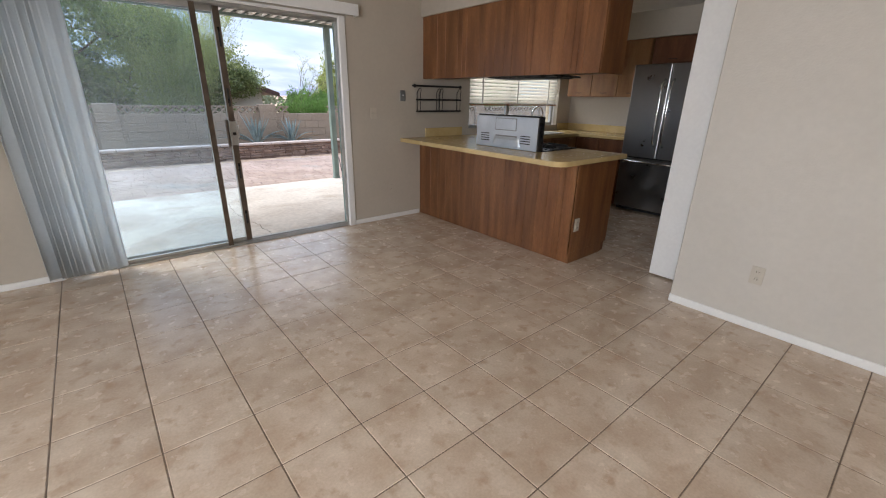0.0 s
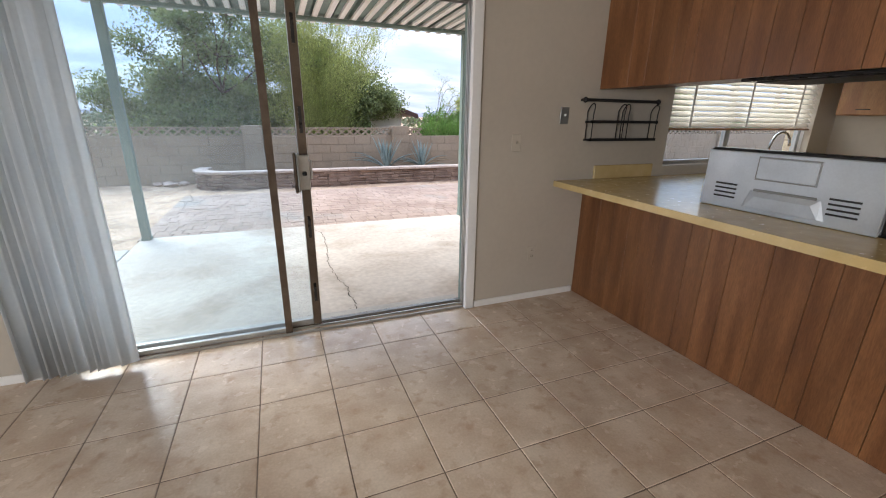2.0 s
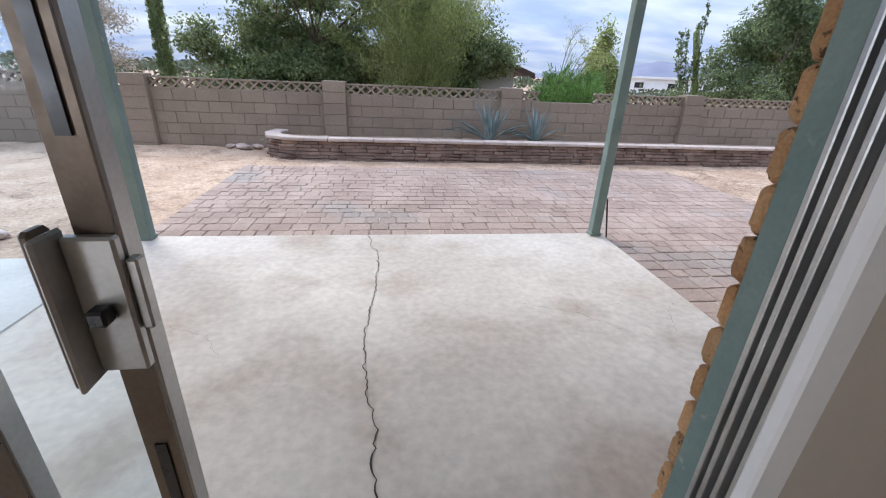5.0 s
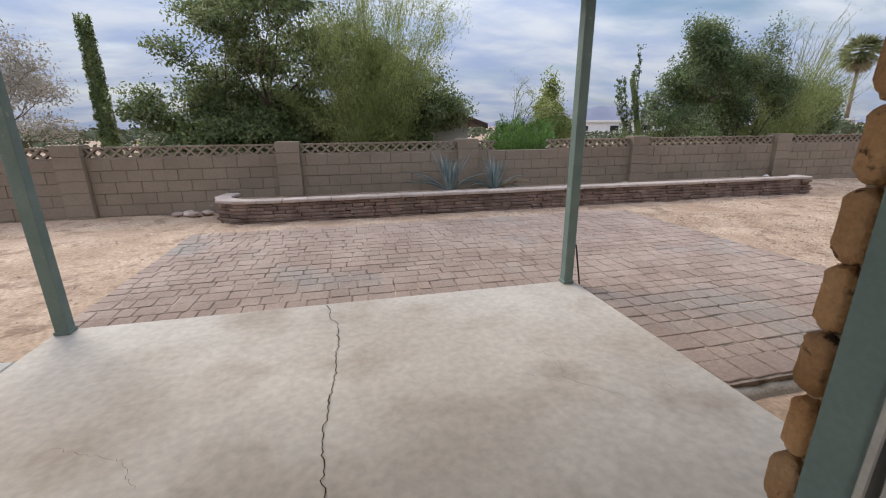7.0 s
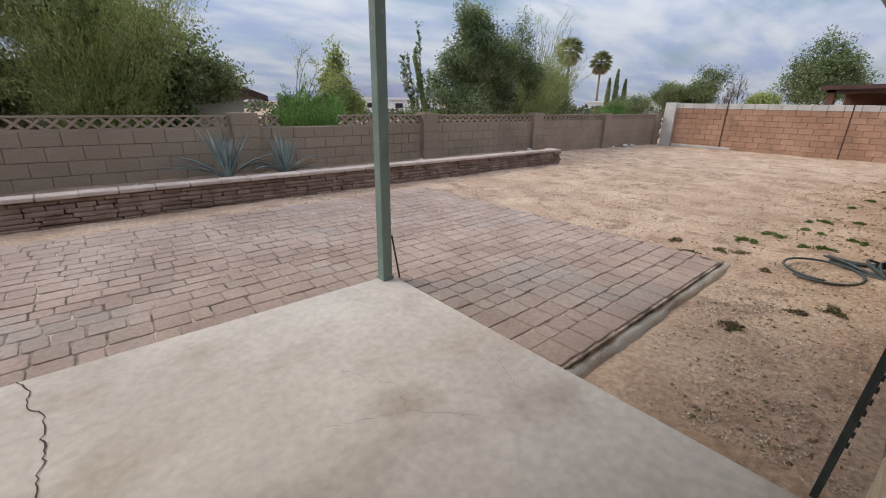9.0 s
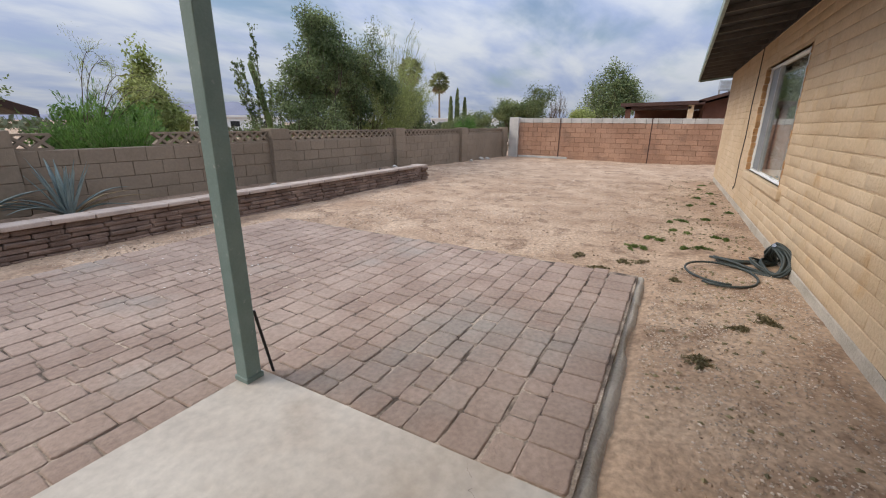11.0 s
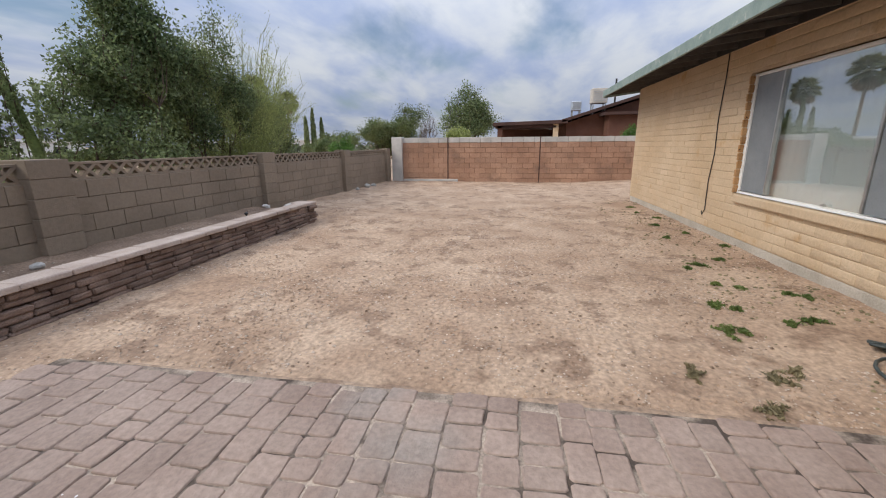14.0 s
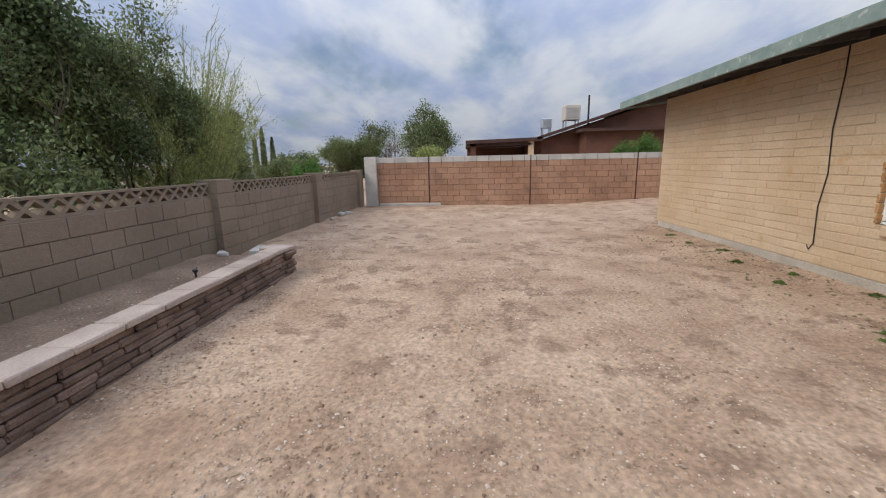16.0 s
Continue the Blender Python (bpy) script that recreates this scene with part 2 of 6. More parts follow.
M = {
    # one beige paint in two tones, shaded for the walls, lit for the partition
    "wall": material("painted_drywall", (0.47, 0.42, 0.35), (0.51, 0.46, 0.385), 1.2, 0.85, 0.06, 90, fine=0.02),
    "wall_end": material("lit_drywall", (0.55, 0.515, 0.46), (0.59, 0.555, 0.50), 1.2, 0.85, 0.15, 90, fine=0.02),
    "ceiling": material("ceiling_paint", (0.76, 0.74, 0.70), (0.80, 0.78, 0.74), 1.5, 0.9, 0.3, 120, fine=0.03),
    "white": material("white_gloss_paint", (0.78, 0.77, 0.75), (0.83, 0.82, 0.80), 2, 0.45, 0.05, 40, fine=0.02),
    "tile": material("ceramic_floor_tile", (0.51, 0.395, 0.295), (0.65, 0.545, 0.435), 5.0, 0.22, 0.05, 50, vary=0.05, fine=0.06, spots=(13.0, (0.47, 0.345, 0.245), 0.54, 0.72)),
    "grout": material("tile_grout", (0.15, 0.11, 0.08), (0.21, 0.16, 0.12), 6, 0.9, 0.2, 90),
    "walnut": material("walnut_panel", (0.13, 0.049, 0.018), (0.275, 0.122, 0.047), 2.6, 0.36, 0.06, 40, vary=0.13, stretch=(5, 5, 0.6), fine=0.18, lo=0.28, hi=0.74),
    "walnut_dark": material("dark_walnut_veneer", (0.10, 0.035, 0.014), (0.17, 0.066, 0.026), 2.2, 0.42, 0.06, 40, stretch=(5, 5, 0.6), fine=0.2),
    "maple": material("stained_cabinet_door", (0.23, 0.10, 0.035), (0.34, 0.165, 0.06), 2.4, 0.4, 0.05, 40, stretch=(4, 4, 0.7), fine=0.15),
    "counter": material("laminate_worktop", (0.56, 0.41, 0.18), (0.62, 0.47, 0.23), 9, 0.2, fine=0.02),
    "steel": material("brushed_steel", (0.27, 0.265, 0.26), (0.30, 0.295, 0.29), 1.5, 0.34, metal=1.0, fine=0.015),
    "chrome": material("chrome", (0.7, 0.7, 0.7), (0.75, 0.75, 0.75), 2, 0.15, metal=1.0, fine=0.01),
    "galv": material("galvanised_sheet", (0.52, 0.56, 0.60), (0.62, 0.66, 0.70), 5, 0.4, 0.02, 60, metal=0.6, fine=0.03),
    "black": material("black_enamel", (0.014, 0.014, 0.015), (0.022, 0.022, 0.023), 6, 0.3, fine=0.05),
    "iron": material("black_iron", (0.012, 0.011, 0.012), (0.02, 0.018, 0.018), 20, 0.55, 0.05, fine=0.1),
    "alu": material("mill_aluminium", (0.42, 0.42, 0.41), (0.52, 0.52, 0.50), 6, 0.38, 0.02, metal=0.85, fine=0.06),
    "bronze": material("bronze_anodised_edge", (0.10, 0.075, 0.055), (0.15, 0.115, 0.085), 8, 0.4, 0.02, metal=0.6, fine=0.08),
    "teal": material("grey_green_paint", (0.145, 0.205, 0.185), (0.185, 0.245, 0.22), 5, 0.6, 0.12, 40, fine=0.06, spots=(22, (0.30, 0.33, 0.30), 0.66, 0.74)),
    "teal_light": material("weathered_fascia_paint", (0.185, 0.255, 0.23), (0.26, 0.325, 0.295), 5, 0.65, 0.12, 40, fine=0.08, spots=(14, (0.44, 0.46, 0.42), 0.6, 0.72)),
    "blind": material("vinyl_blind", (0.80, 0.84, 0.87), (0.85, 0.88, 0.90), 3, 0.5, 0.05, 60, fine=0.02, thin=0.65),
    "pad": material("patio_concrete", (0.45, 0.395, 0.335), (0.565, 0.515, 0.45), 0.9, 0.85, 0.12, 40, fine=0.10, spots=(1.6, (0.395, 0.332, 0.268), 0.50, 0.66), detail=12),
    "pad2": material("grey_concrete", (0.40, 0.38, 0.345), (0.52, 0.50, 0.46), 1.3, 0.85, 0.2, 70, fine=0.06, spots=(2.4, (0.33, 0.31, 0.28), 0.55, 0.75), detail=8),
    "crack": material("crack_soil", (0.035, 0.026, 0.02), (0.06, 0.045, 0.033), 12, 1.0, fine=0.2),
    "paver": material("concrete_paver", (0.265, 0.188, 0.148), (0.35, 0.262, 0.21), 1.6, 0.9, 0.35, 70, vary=0.08, island=0.08, fine=0.14, spots=(0.7, (0.255, 0.228, 0.198), 0.56, 0.72)),
    "joint": material("sandy_joint", (0.085, 0.062, 0.047), (0.45, 0.36, 0.28), 4.5, 1.0, 0.5, 120, fine=0.25, lo=0.38, hi=0.60, detail=8),
    "dirt": material("bare_desert_dirt", (0.345, 0.23, 0.15), (0.47, 0.34, 0.236), 1.3, 0.95, 0.7, 30, fine=0.26, spots=(3.4, (0.27, 0.178, 0.117), 0.535, 0.64), detail=12),
    "soil": material("bed_soil", (0.19, 0.128, 0.088), (0.285, 0.20, 0.14), 2.0, 1.0, 0.9, 40, fine=0.25),
    # paler than the deck, for the light along the rafters' bottoms
    "rafter": material("bottom_lit_rafter", (0.085, 0.076, 0.068), (0.125, 0.112, 0.10), 4, 0.8, 0.1, 60, fine=0.12),
    "pebble": material("pebbles", (0.36, 0.275, 0.21), (0.55, 0.46, 0.375), 9, 0.9, 0.2, 120, island=0.35, fine=0.1),
    "fence": material("painted_block", (0.212, 0.164, 0.118), (0.26, 0.203, 0.148), 1.1, 0.92, 0.5, 120, vary=0.05, fine=0.07),
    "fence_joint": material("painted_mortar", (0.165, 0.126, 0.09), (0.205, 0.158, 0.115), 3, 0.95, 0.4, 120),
    "orange": material("orange_block", (0.33, 0.185, 0.118), (0.43, 0.26, 0.172), 0.8, 0.92, 0.5, 120, vary=0.09, fine=0.09, spots=(1.4, (0.24, 0.145, 0.10), 0.54, 0.70)),
    "orange_joint": material("orange_mortar", (0.21, 0.118, 0.075), (0.28, 0.165, 0.108), 3, 0.95, 0.3, 120),
    "cement": material("raw_cement_block", (0.40, 0.38, 0.35), (0.52, 0.49, 0.45), 2.5, 0.92, 0.4, 120, vary=0.08, fine=0.07),
    "slump": material("slump_block", (0.535, 0.392, 0.245), (0.60, 0.462, 0.312), 1.4, 0.9, 0.5, 50, vary=0.04, island=0.04, fine=0.06, spots=(2.6, (0.50, 0.325, 0.17), 0.62, 0.74)),
    "slump_raw": material("raw_slump_block", (0.40, 0.205, 0.08), (0.52, 0.31, 0.15), 6.0, 0.9, 0.8, 60, vary=0.16, fine=0.12, spots=(34.0, (0.10, 0.05, 0.025), 0.63, 0.69)),
    "mortar": material("buff_mortar", (0.45, 0.325, 0.20), (0.53, 0.40, 0.265), 4, 0.95, 0.5, 120),
    "stem": material("foundation_cement", (0.38, 0.34, 0.28), (0.50, 0.45, 0.38), 3, 0.95, 0.5, 50, fine=0.1),
    "ledge": material("split_face_stone", (0.14, 0.092, 0.07), (0.235, 0.165, 0.13), 4, 0.92, 0.7, 60, vary=0.2, fine=0.18),
    "cap": material("cast_cap_stone", (0.36, 0.285, 0.24), (0.465, 0.38, 0.325), 3, 0.9, 0.4, 90, vary=0.08, fine=0.10),
    # dark eave boards, deepened to near-black for the shade they lie in
    "eave": material("dark_shaded_eave", (0.016, 0.014, 0.014), (0.026, 0.023, 0.021), 3, 0.7, 0.1, 60, fine=0.12),
    "shingle": material("roof_shingle", (0.16, 0.13, 0.11), (0.23, 0.19, 0.16), 5, 0.95, 0.5, 50, fine=0.2),
    "brown": material("brown_stucco", (0.115, 0.05, 0.032), (0.15, 0.068, 0.044), 1.5, 0.9, 0.3, 60, fine=0.06),
    "brown_dark": material("brown_fascia", (0.055, 0.026, 0.02), (0.075, 0.036, 0.027), 2, 0.8, fine=0.06),
    "cream": material("cream_stucco", (0.50, 0.46, 0.40), (0.56, 0.52, 0.46), 2, 0.9, 0.2, 60, fine=0.05),
    "rubber": material("green_black_rubber", (0.030, 0.040, 0.038), (0.055, 0.068, 0.064), 9, 0.5, 0.05, 80, fine=0.15),
    "agave": material("agave_leaf", (0.135, 0.18, 0.175), (0.225, 0.285, 0.275), 5, 0.55, 0.1, 60, vary=0.15, fine=0.10),
    "dry": material("dry_leaf", (0.24, 0.17, 0.10), (0.38, 0.29, 0.18), 6, 0.9, 0.2, 60, fine=0.15),
    "leaf_dark": material("dark_tree_leaf", (0.115, 0.155, 0.058), (0.235, 0.265, 0.112), 1.2, 0.5, island=0.45, fine=0.15, thin=0.5),
    "leaf_grey": material("grey_green_leaf", (0.115, 0.16, 0.068), (0.235, 0.28, 0.122), 1.2, 0.55, island=0.45, fine=0.15, thin=0.5),
    "leaf_verde": material("palo_verde_leaf", (0.25, 0.295, 0.085), (0.40, 0.43, 0.165), 1.1, 0.6, island=0.35, fine=0.15, thin=0.55),
    "leaf_bright": material("bright_green_leaf", (0.07, 0.15, 0.025), (0.15, 0.26, 0.06), 1.4, 0.55, island=0.35, fine=0.15, thin=0.5),
    "leaf_pale": material("pale_tree_leaf", (0.28, 0.26, 0.21), (0.42, 0.38, 0.32), 1.4, 0.7, island=0.3, fine=0.15, thin=0.5),
    "palm_leaf": material("palm_frond", (0.15, 0.165, 0.07), (0.25, 0.26, 0.125), 1.4, 0.6, island=0.35, fine=0.15, thin=0.4),
    "weed": material("weed_leaf", (0.09, 0.14, 0.035), (0.17, 0.22, 0.06), 5, 0.7, island=0.3, fine=0.15, thin=0.3),
    "weed_dry": material("dry_weed", (0.15, 0.125, 0.065), (0.24, 0.20, 0.11), 5, 0.9, island=0.3, fine=0.15),
    "bark": material("tree_bark", (0.075, 0.052, 0.036), (0.14, 0.10, 0.07), 6, 0.95, 0.8, 40, stretch=(2, 2, 0.5), fine=0.2),
    "bark_green": material("green_bark", (0.16, 0.18, 0.06), (0.24, 0.25, 0.10), 6, 0.8, 0.3, 40, fine=0.15),
    "palm_trunk": material("palm_trunk", (0.20, 0.145, 0.10), (0.30, 0.23, 0.165), 3, 0.95, 0.5, 20, fine=0.15),
    "far": material("far_scrub", (0.075, 0.095, 0.05), (0.13, 0.145, 0.085), 0.2, 1.0, fine=0.2),
    # distance haze is mixed into the mountains' own colour
    "mountain": material("haze_tinted_mountain", (0.20, 0.21, 0.27), (0.26, 0.265, 0.32), 0.004, 1.0, fine=0.08, spec=0.0),
    "plate": material("wall_plate_plastic", (0.50, 0.45, 0.37), (0.53, 0.48, 0.40), 5, 0.5, fine=0.02),
    "grey_plate": material("brushed_plate", (0.24, 0.24, 0.23), (0.30, 0.30, 0.29), 5, 0.4, metal=0.5, fine=0.03),
    "rock": material("field_stone", (0.36, 0.27, 0.22), (0.50, 0.40, 0.34), 6, 0.95, 0.6, 40, vary=0.15, fine=0.12),
    "slat": material("white_blind_slat", (0.78, 0.75, 0.68), (0.82, 0.79, 0.72), 3, 0.5, fine=0.02, thin=0.5),
    "curtain": material("closed_drape", (0.74, 0.77, 0.76), (0.80, 0.82, 0.81), 3, 0.9, 0.1, 60, fine=0.03),
    "screen": material("insect_screen", (0.19, 0.21, 0.225), (0.23, 0.25, 0.265), 3, 0.5, 0.05, 300, fine=0.05),
}
M["glass"] = glass_material("clear_glass", tint=(0.92, 0.97, 1.0), shine=0.003, dust_haze=0.04, graze=0.10)
M["window_glass"] = glass_material("window_glass", (0.90, 0.94, 0.95), 0.01, 0.30)


# ---- small builders ----
def part(name, bm, mat, parent=None, label="", smooth=False):
    """Links a bmesh as one mesh object, under parent if given."""
    me = bpy.data.meshes.new(name)
    bm.to_mesh(me)
    bm.free()
    return from_mesh(name, me, mat, parent, label, smooth)


def from_mesh(name, me, mat, parent=None, label="", smooth=False):
    if mat is not None and not me.materials:
        me.materials.append(M[mat])
    if smooth:
        me.polygons.foreach_set("use_smooth", [True] * len(me.polygons))
    ob = new(name, me)
    if parent is not None:
        ob.parent = parent
    if label:
        ob["label"] = label
    return ob


def thing(name, label, category, at=(0, 0, 0), rz=0, group="", kind=""):
    ob = new(name)
    ob.matrix_world = pose(*at, 0, 0, rz)
    return tagged(ob, label, category, group, kind)


def box(bm, x0, x1, y0, y1, z0, z1, bevel=0.0, segments=1):
    m = Matrix.LocRotScale(((x0 + x1) / 2, (y0 + y1) / 2, (z0 + z1) / 2), None, (abs(x1 - x0), abs(y1 - y0), abs(z1 - z0)))
    vs = bmesh.ops.create_cube(bm, size=1, matrix=m)["verts"]
    if bevel:
        es = list({e for v in vs for e in v.link_edges})
        bmesh.ops.bevel(bm, geom=es, offset=bevel, segments=segments, affect="EDGES", profile=0.5)
    return bm


def boxes(*rows):
    bm = bmesh.new()
    for r in rows:
        box(bm, *r)
    return bm


def tube(bm, pts, radii, sides=8, cap=True):
    """A tapered tube along points."""
    rings, pts = [], [Vector(p) for p in pts]
    if isinstance(radii, (int, float)):
        radii = [radii] * len(pts)
    side = None
    for i, p in enumerate(pts):
        d = (pts[min(i + 1, len(pts) - 1)] - pts[max(i - 1, 0)]).normalized()
        if side is None:
            side = d.orthogonal().normalized()
        else:
            side = (side - d * side.dot(d)).normalized()
        other = d.cross(side)
        rings.append([bm.verts.new(p + radii[i] * (math.cos(a) * side + math.sin(a) * other)) for a in (2 * math.pi * k / sides for k in range(sides))])
    for a, b in zip(rings, rings[1:]):
        for k in range(sides):
            bm.faces.new((a[k], a[(k + 1) % sides], b[(k + 1) % sides], b[k]))
    if cap:
        bm.faces.new(rings[0][::-1])
        bm.faces.new(rings[-1])
    return bm


def lathe(bm, profile, at=(0, 0, 0), sides=16):
    rings = [[bm.verts.new((at[0] + r * math.cos(2 * math.pi * k / sides), at[1] + r * math.sin(2 * math.pi * k / sides), at[2] + z)) for k in range(sides)] for r, z in profile]
    for a, b in zip(rings, rings[1:]):
        for k in range(sides):
            bm.faces.new((a[k], a[(k + 1) % sides], b[(k + 1) % sides], b[k]))
    bm.faces.new(rings[0][::-1])
    bm.faces.new(rings[-1])
    return bm


def prism(bm, outline, y0, y1):
    """Extrudes an outline of (x, z) along y."""
    a = [bm.verts.new((x, y0, z)) for x, z in outline]
    b = [bm.verts.new((x, y1, z)) for x, z in outline]
    n = len(a)
    bm.faces.new(a)
    bm.faces.new(b[::-1])
    for i in range(n):
        bm.faces.new((a[i], b[i], b[(i + 1) % n], a[(i + 1) % n]))
    bmesh.ops.recalc_face_normals(bm, faces=bm.faces)
    return bm


def piece_mesh(name, lx, ly, lz, bevel, mat, rough=0.0, seed=0, segments=1):
    """A worn block, centred on its middle, shared by alike pieces."""
    bm = box(bmesh.new(), -lx / 2, lx / 2, -ly / 2, ly / 2, -lz / 2, lz / 2, bevel, segments)
    rnd = random.Random(seed)
    for v in bm.verts:
        v.co += Vector((rnd.uniform(-1, 1), rnd.uniform(-1, 1), rnd.uniform(-1, 1))) * rough
    me = bpy.data.meshes.new(name)
    bm.to_mesh(me)
    bm.free()
    me.materials.append(M[mat])
    return me


def put(name, me, parent, x, y, z, rz=0.0, rx=0.0, ry=0.0, scale=(1, 1, 1)):
    ob = new(name, me)
    ob.parent = parent
    ob.matrix_local = pose(x, y, z, rx, ry, rz) @ Matrix.Diagonal((*scale, 1))
    return ob


def joined(name, rows, mat, parent, label=""):
    """Many pieces as one mesh of kind stuff; rows of (mesh, matrix)."""
    verts, faces, off = [], [], 0
    for me, m in rows:
        verts += [m @ v.co for v in me.vertices]
        faces += [[i + off for i in p.vertices] for p in me.polygons]
        off += len(me.vertices)
    me = bpy.data.meshes.new(name)
    me.from_pydata(verts, [], faces)
    me.update()
    ob = from_mesh(name, me, mat, parent, label)
    ob["kind"] = "stuff"
    return ob


def cut_wall(x0, x1, z0, z1, y0, y1, holes=()):
    """A wall slab along x with openings (xa, xb, za, zb) through it, as one clean mesh of boxes."""
    bm = bmesh.new()
    xs = sorted({x0, x1, *(h[0] for h in holes), *(h[1] for h in holes)})
    for a, b in zip(xs, xs[1:]):
        cuts = sorted((h[2], h[3]) for h in holes if h[0] <= a + 1e-6 and h[1] >= b - 1e-6)
        z = z0
        for lo, hi in cuts:
            if lo > z + 1e-6:
                box(bm, a, b, y0, y1, z, lo)
            z = hi
        if z < z1 - 1e-6:
            box(bm, a, b, y0, y1, z, z1)
    bmesh.ops.remove_doubles(bm, verts=bm.verts, dist=1e-5)
    seen, kill = {}, []
    for f in bm.faces:
        key = tuple(sorted(v.index for v in f.verts)) if False else tuple(round(c, 4) for c in f.calc_center_median())
        if key in seen:
            kill += [f, seen[key]]
        seen[key] = f
    bmesh.ops.delete(bm, geom=list(set(kill)), context="FACES_ONLY")
    return bm


def structure(name, bm, mat, label, category):
    return tagged(part(name, bm, mat), label, category, kind="structure")


# ---- the ground ----
PAD_Z = -0.08
BED_Y = 11.18


def house_y(x):
    """The outer face of the garden wall of the house."""
    return 4.27 + 0.022 * (x - 4.0)


def ground_z(x, y):
    z = -0.155 + 0.022 * noise.noise((x * 0.5, y * 0.5, 3.0)) + 0.012 * noise.noise((x * 2.3, y * 2.3, 7.0)) + 0.009 * noise.noise((x * 4.3, y * 4.3, 5.0)) + 0.008 * noise.noise((x * 8.5, y * 8.5, 1.0))
    if 11.5 < x < 21.5 and 9.5 < y < 14:
        z += 0.10 * min((y - 9.5) / 3, 1) * min((x - 11.5) / 2, 1, max((21.5 - x) / 7, 0))
    if y < 5.4 and x > 3.6:
        z += 0.05 * (5.4 - y)
    if -0.72 < x < 6.24 and 5.5 < y < 10.1:
        z = min(z, -0.19)
    if -6.2 < x < 3.4 and y < 6.85:
        z = -0.24
    if x < 15.0 and y < 4.1:
        z = -0.3
    if -0.6 < x < 3.45 and 6 < y < 7.3:
        z = -0.24
    return z


def ground_sheet():
    def axis(lo, hi, step, far):
        near = list(np.arange(lo, hi + 1e-6, step))
        out = []
        d, v = step, lo
        while v > -far:
            d *= 1.5
            v -= d
            out.append(v)
        head = out[::-1]
        d, v = step, hi
        tail = []
        while v < far:
            d *= 1.5
            v += d
            tail.append(v)
        return head + near + tail
    xs, ys = axis(-6.0, 21.0, 0.09, 4000), axis(4.2, 13.0, 0.09, 4000)
    verts = [(x, y, ground_z(x, y)) for y in ys for x in xs]
    w = len(xs)
    faces = [(j * w + i, j * w + i + 1, (j + 1) * w + i + 1, (j + 1) * w + i) for j in range(len(ys) - 1) for i in range(w - 1)]
    me = bpy.data.meshes.new("ground")
    me.from_pydata(verts, [], faces)
    me.update()
    tagged(from_mesh("ground", me, "dirt", smooth=True), "bare tan desert dirt yard with scattered gravel", "ground", kind="structure")


ground_sheet()

# concrete pads
patio = structure("patio_slab", boxes((-0.75, 3.55, 4.20, 7.33, -0.30, PAD_Z, 0.008)), "pad", "worn beige concrete patio slab with a long crack", "patio")
slab_2 = structure("pavement_side", boxes((-6.0, -0.765, 4.40, 6.90, -0.30, PAD_Z - 0.006, 0.008)), "pad2", "grey poured concrete slab beside the patio", "pavement")


def crack_strip():
    rnd = random.Random(4)
    bm = bmesh.new()
    prev = None
    n = 120
    for i in range(n + 1):
        t = i / n
        y = 7.325 - t * 2.87
        x = 1.20 + 0.10 * t + 0.05 * math.sin(t * 9) + 0.035 * noise.noise((t * 14, 0.3, 0)) + 0.07 * math.sin(math.pi * min(1, t * 1.3)) + rnd.uniform(-0.010, 0.010)
        wd = 0.0022 + 0.0035 * abs(noise.noise((t * 20, 5, 0)))
        row = [bm.verts.new((x - wd, y, PAD_Z + 0.004)), bm.verts.new((x + wd, y, PAD_Z + 0.004))]
        if prev:
            bm.faces.new((prev[0], prev[1], row[1], row[0]))
        prev = row
    part("crack", bm, "crack", patio, "jagged dark crack in the concrete")


crack_strip()


def hairline(points, wd, seed):
    rnd = random.Random(seed)
    bm, prev = bmesh.new(), None
    for a, b in zip(points, points[1:]):
        for k in range(14):
            t = k / 13
            x, y = a[0] + (b[0] - a[0]) * t + rnd.uniform(-0.012, 0.012), a[1] + (b[1] - a[1]) * t + rnd.uniform(-0.012, 0.012)
            row = [bm.verts.new((x - wd, y - wd * 0.6, PAD_Z + 0.0035)), bm.verts.new((x + wd, y + wd * 0.6, PAD_Z + 0.0035))]
            if prev:
                bm.faces.new((prev[0], prev[1], row[1], row[0]))
            prev = row
    part("hairline_crack", bm, "crack", patio)


hairline([(0.98, 4.53), (1.18, 4.50), (1.33, 4.56)], 0.0018, 1)
hairline([(2.55, 6.35), (2.72, 6.05), (2.65, 5.85), (2.9, 5.6)], 0.0006, 2)
hairline([(2.3, 6.0), (2.65, 5.85), (3.0, 5.95)], 0.0006, 3)
hairline([(3.52, 6.0), (3.3, 5.85), (3.2, 5.6)], 0.0006, 4)
hairline([(0.0, 5.9), (0.35, 5.75), (0.5, 5.55)], 0.0006, 5)
structure("door_sill", boxes((-0.35, 2.14, 4.275, 4.45, -0.10, -0.035, 0.01)), "pad2", "low grey cement strip outside the sliding door", "sill")

# ---- the house: inside shell ----
DOOR = (-0.36, 2.115, -0.2, 2.09)
KWIN = (3.85, 5.75, 1.00, 1.98)
structure("floor", boxes((-2.75, 6.2, -2.75, 4.30, -0.20, -0.0025)), "grout", "recessed brown grout bed of the tiled floor", "floor")
structure("wall_north", cut_wall(-2.75, 6.2, -0.2, 2.62, 4.10, 4.16, (DOOR, KWIN)), "wall", "beige painted drywall with a sliding door opening", "wall")
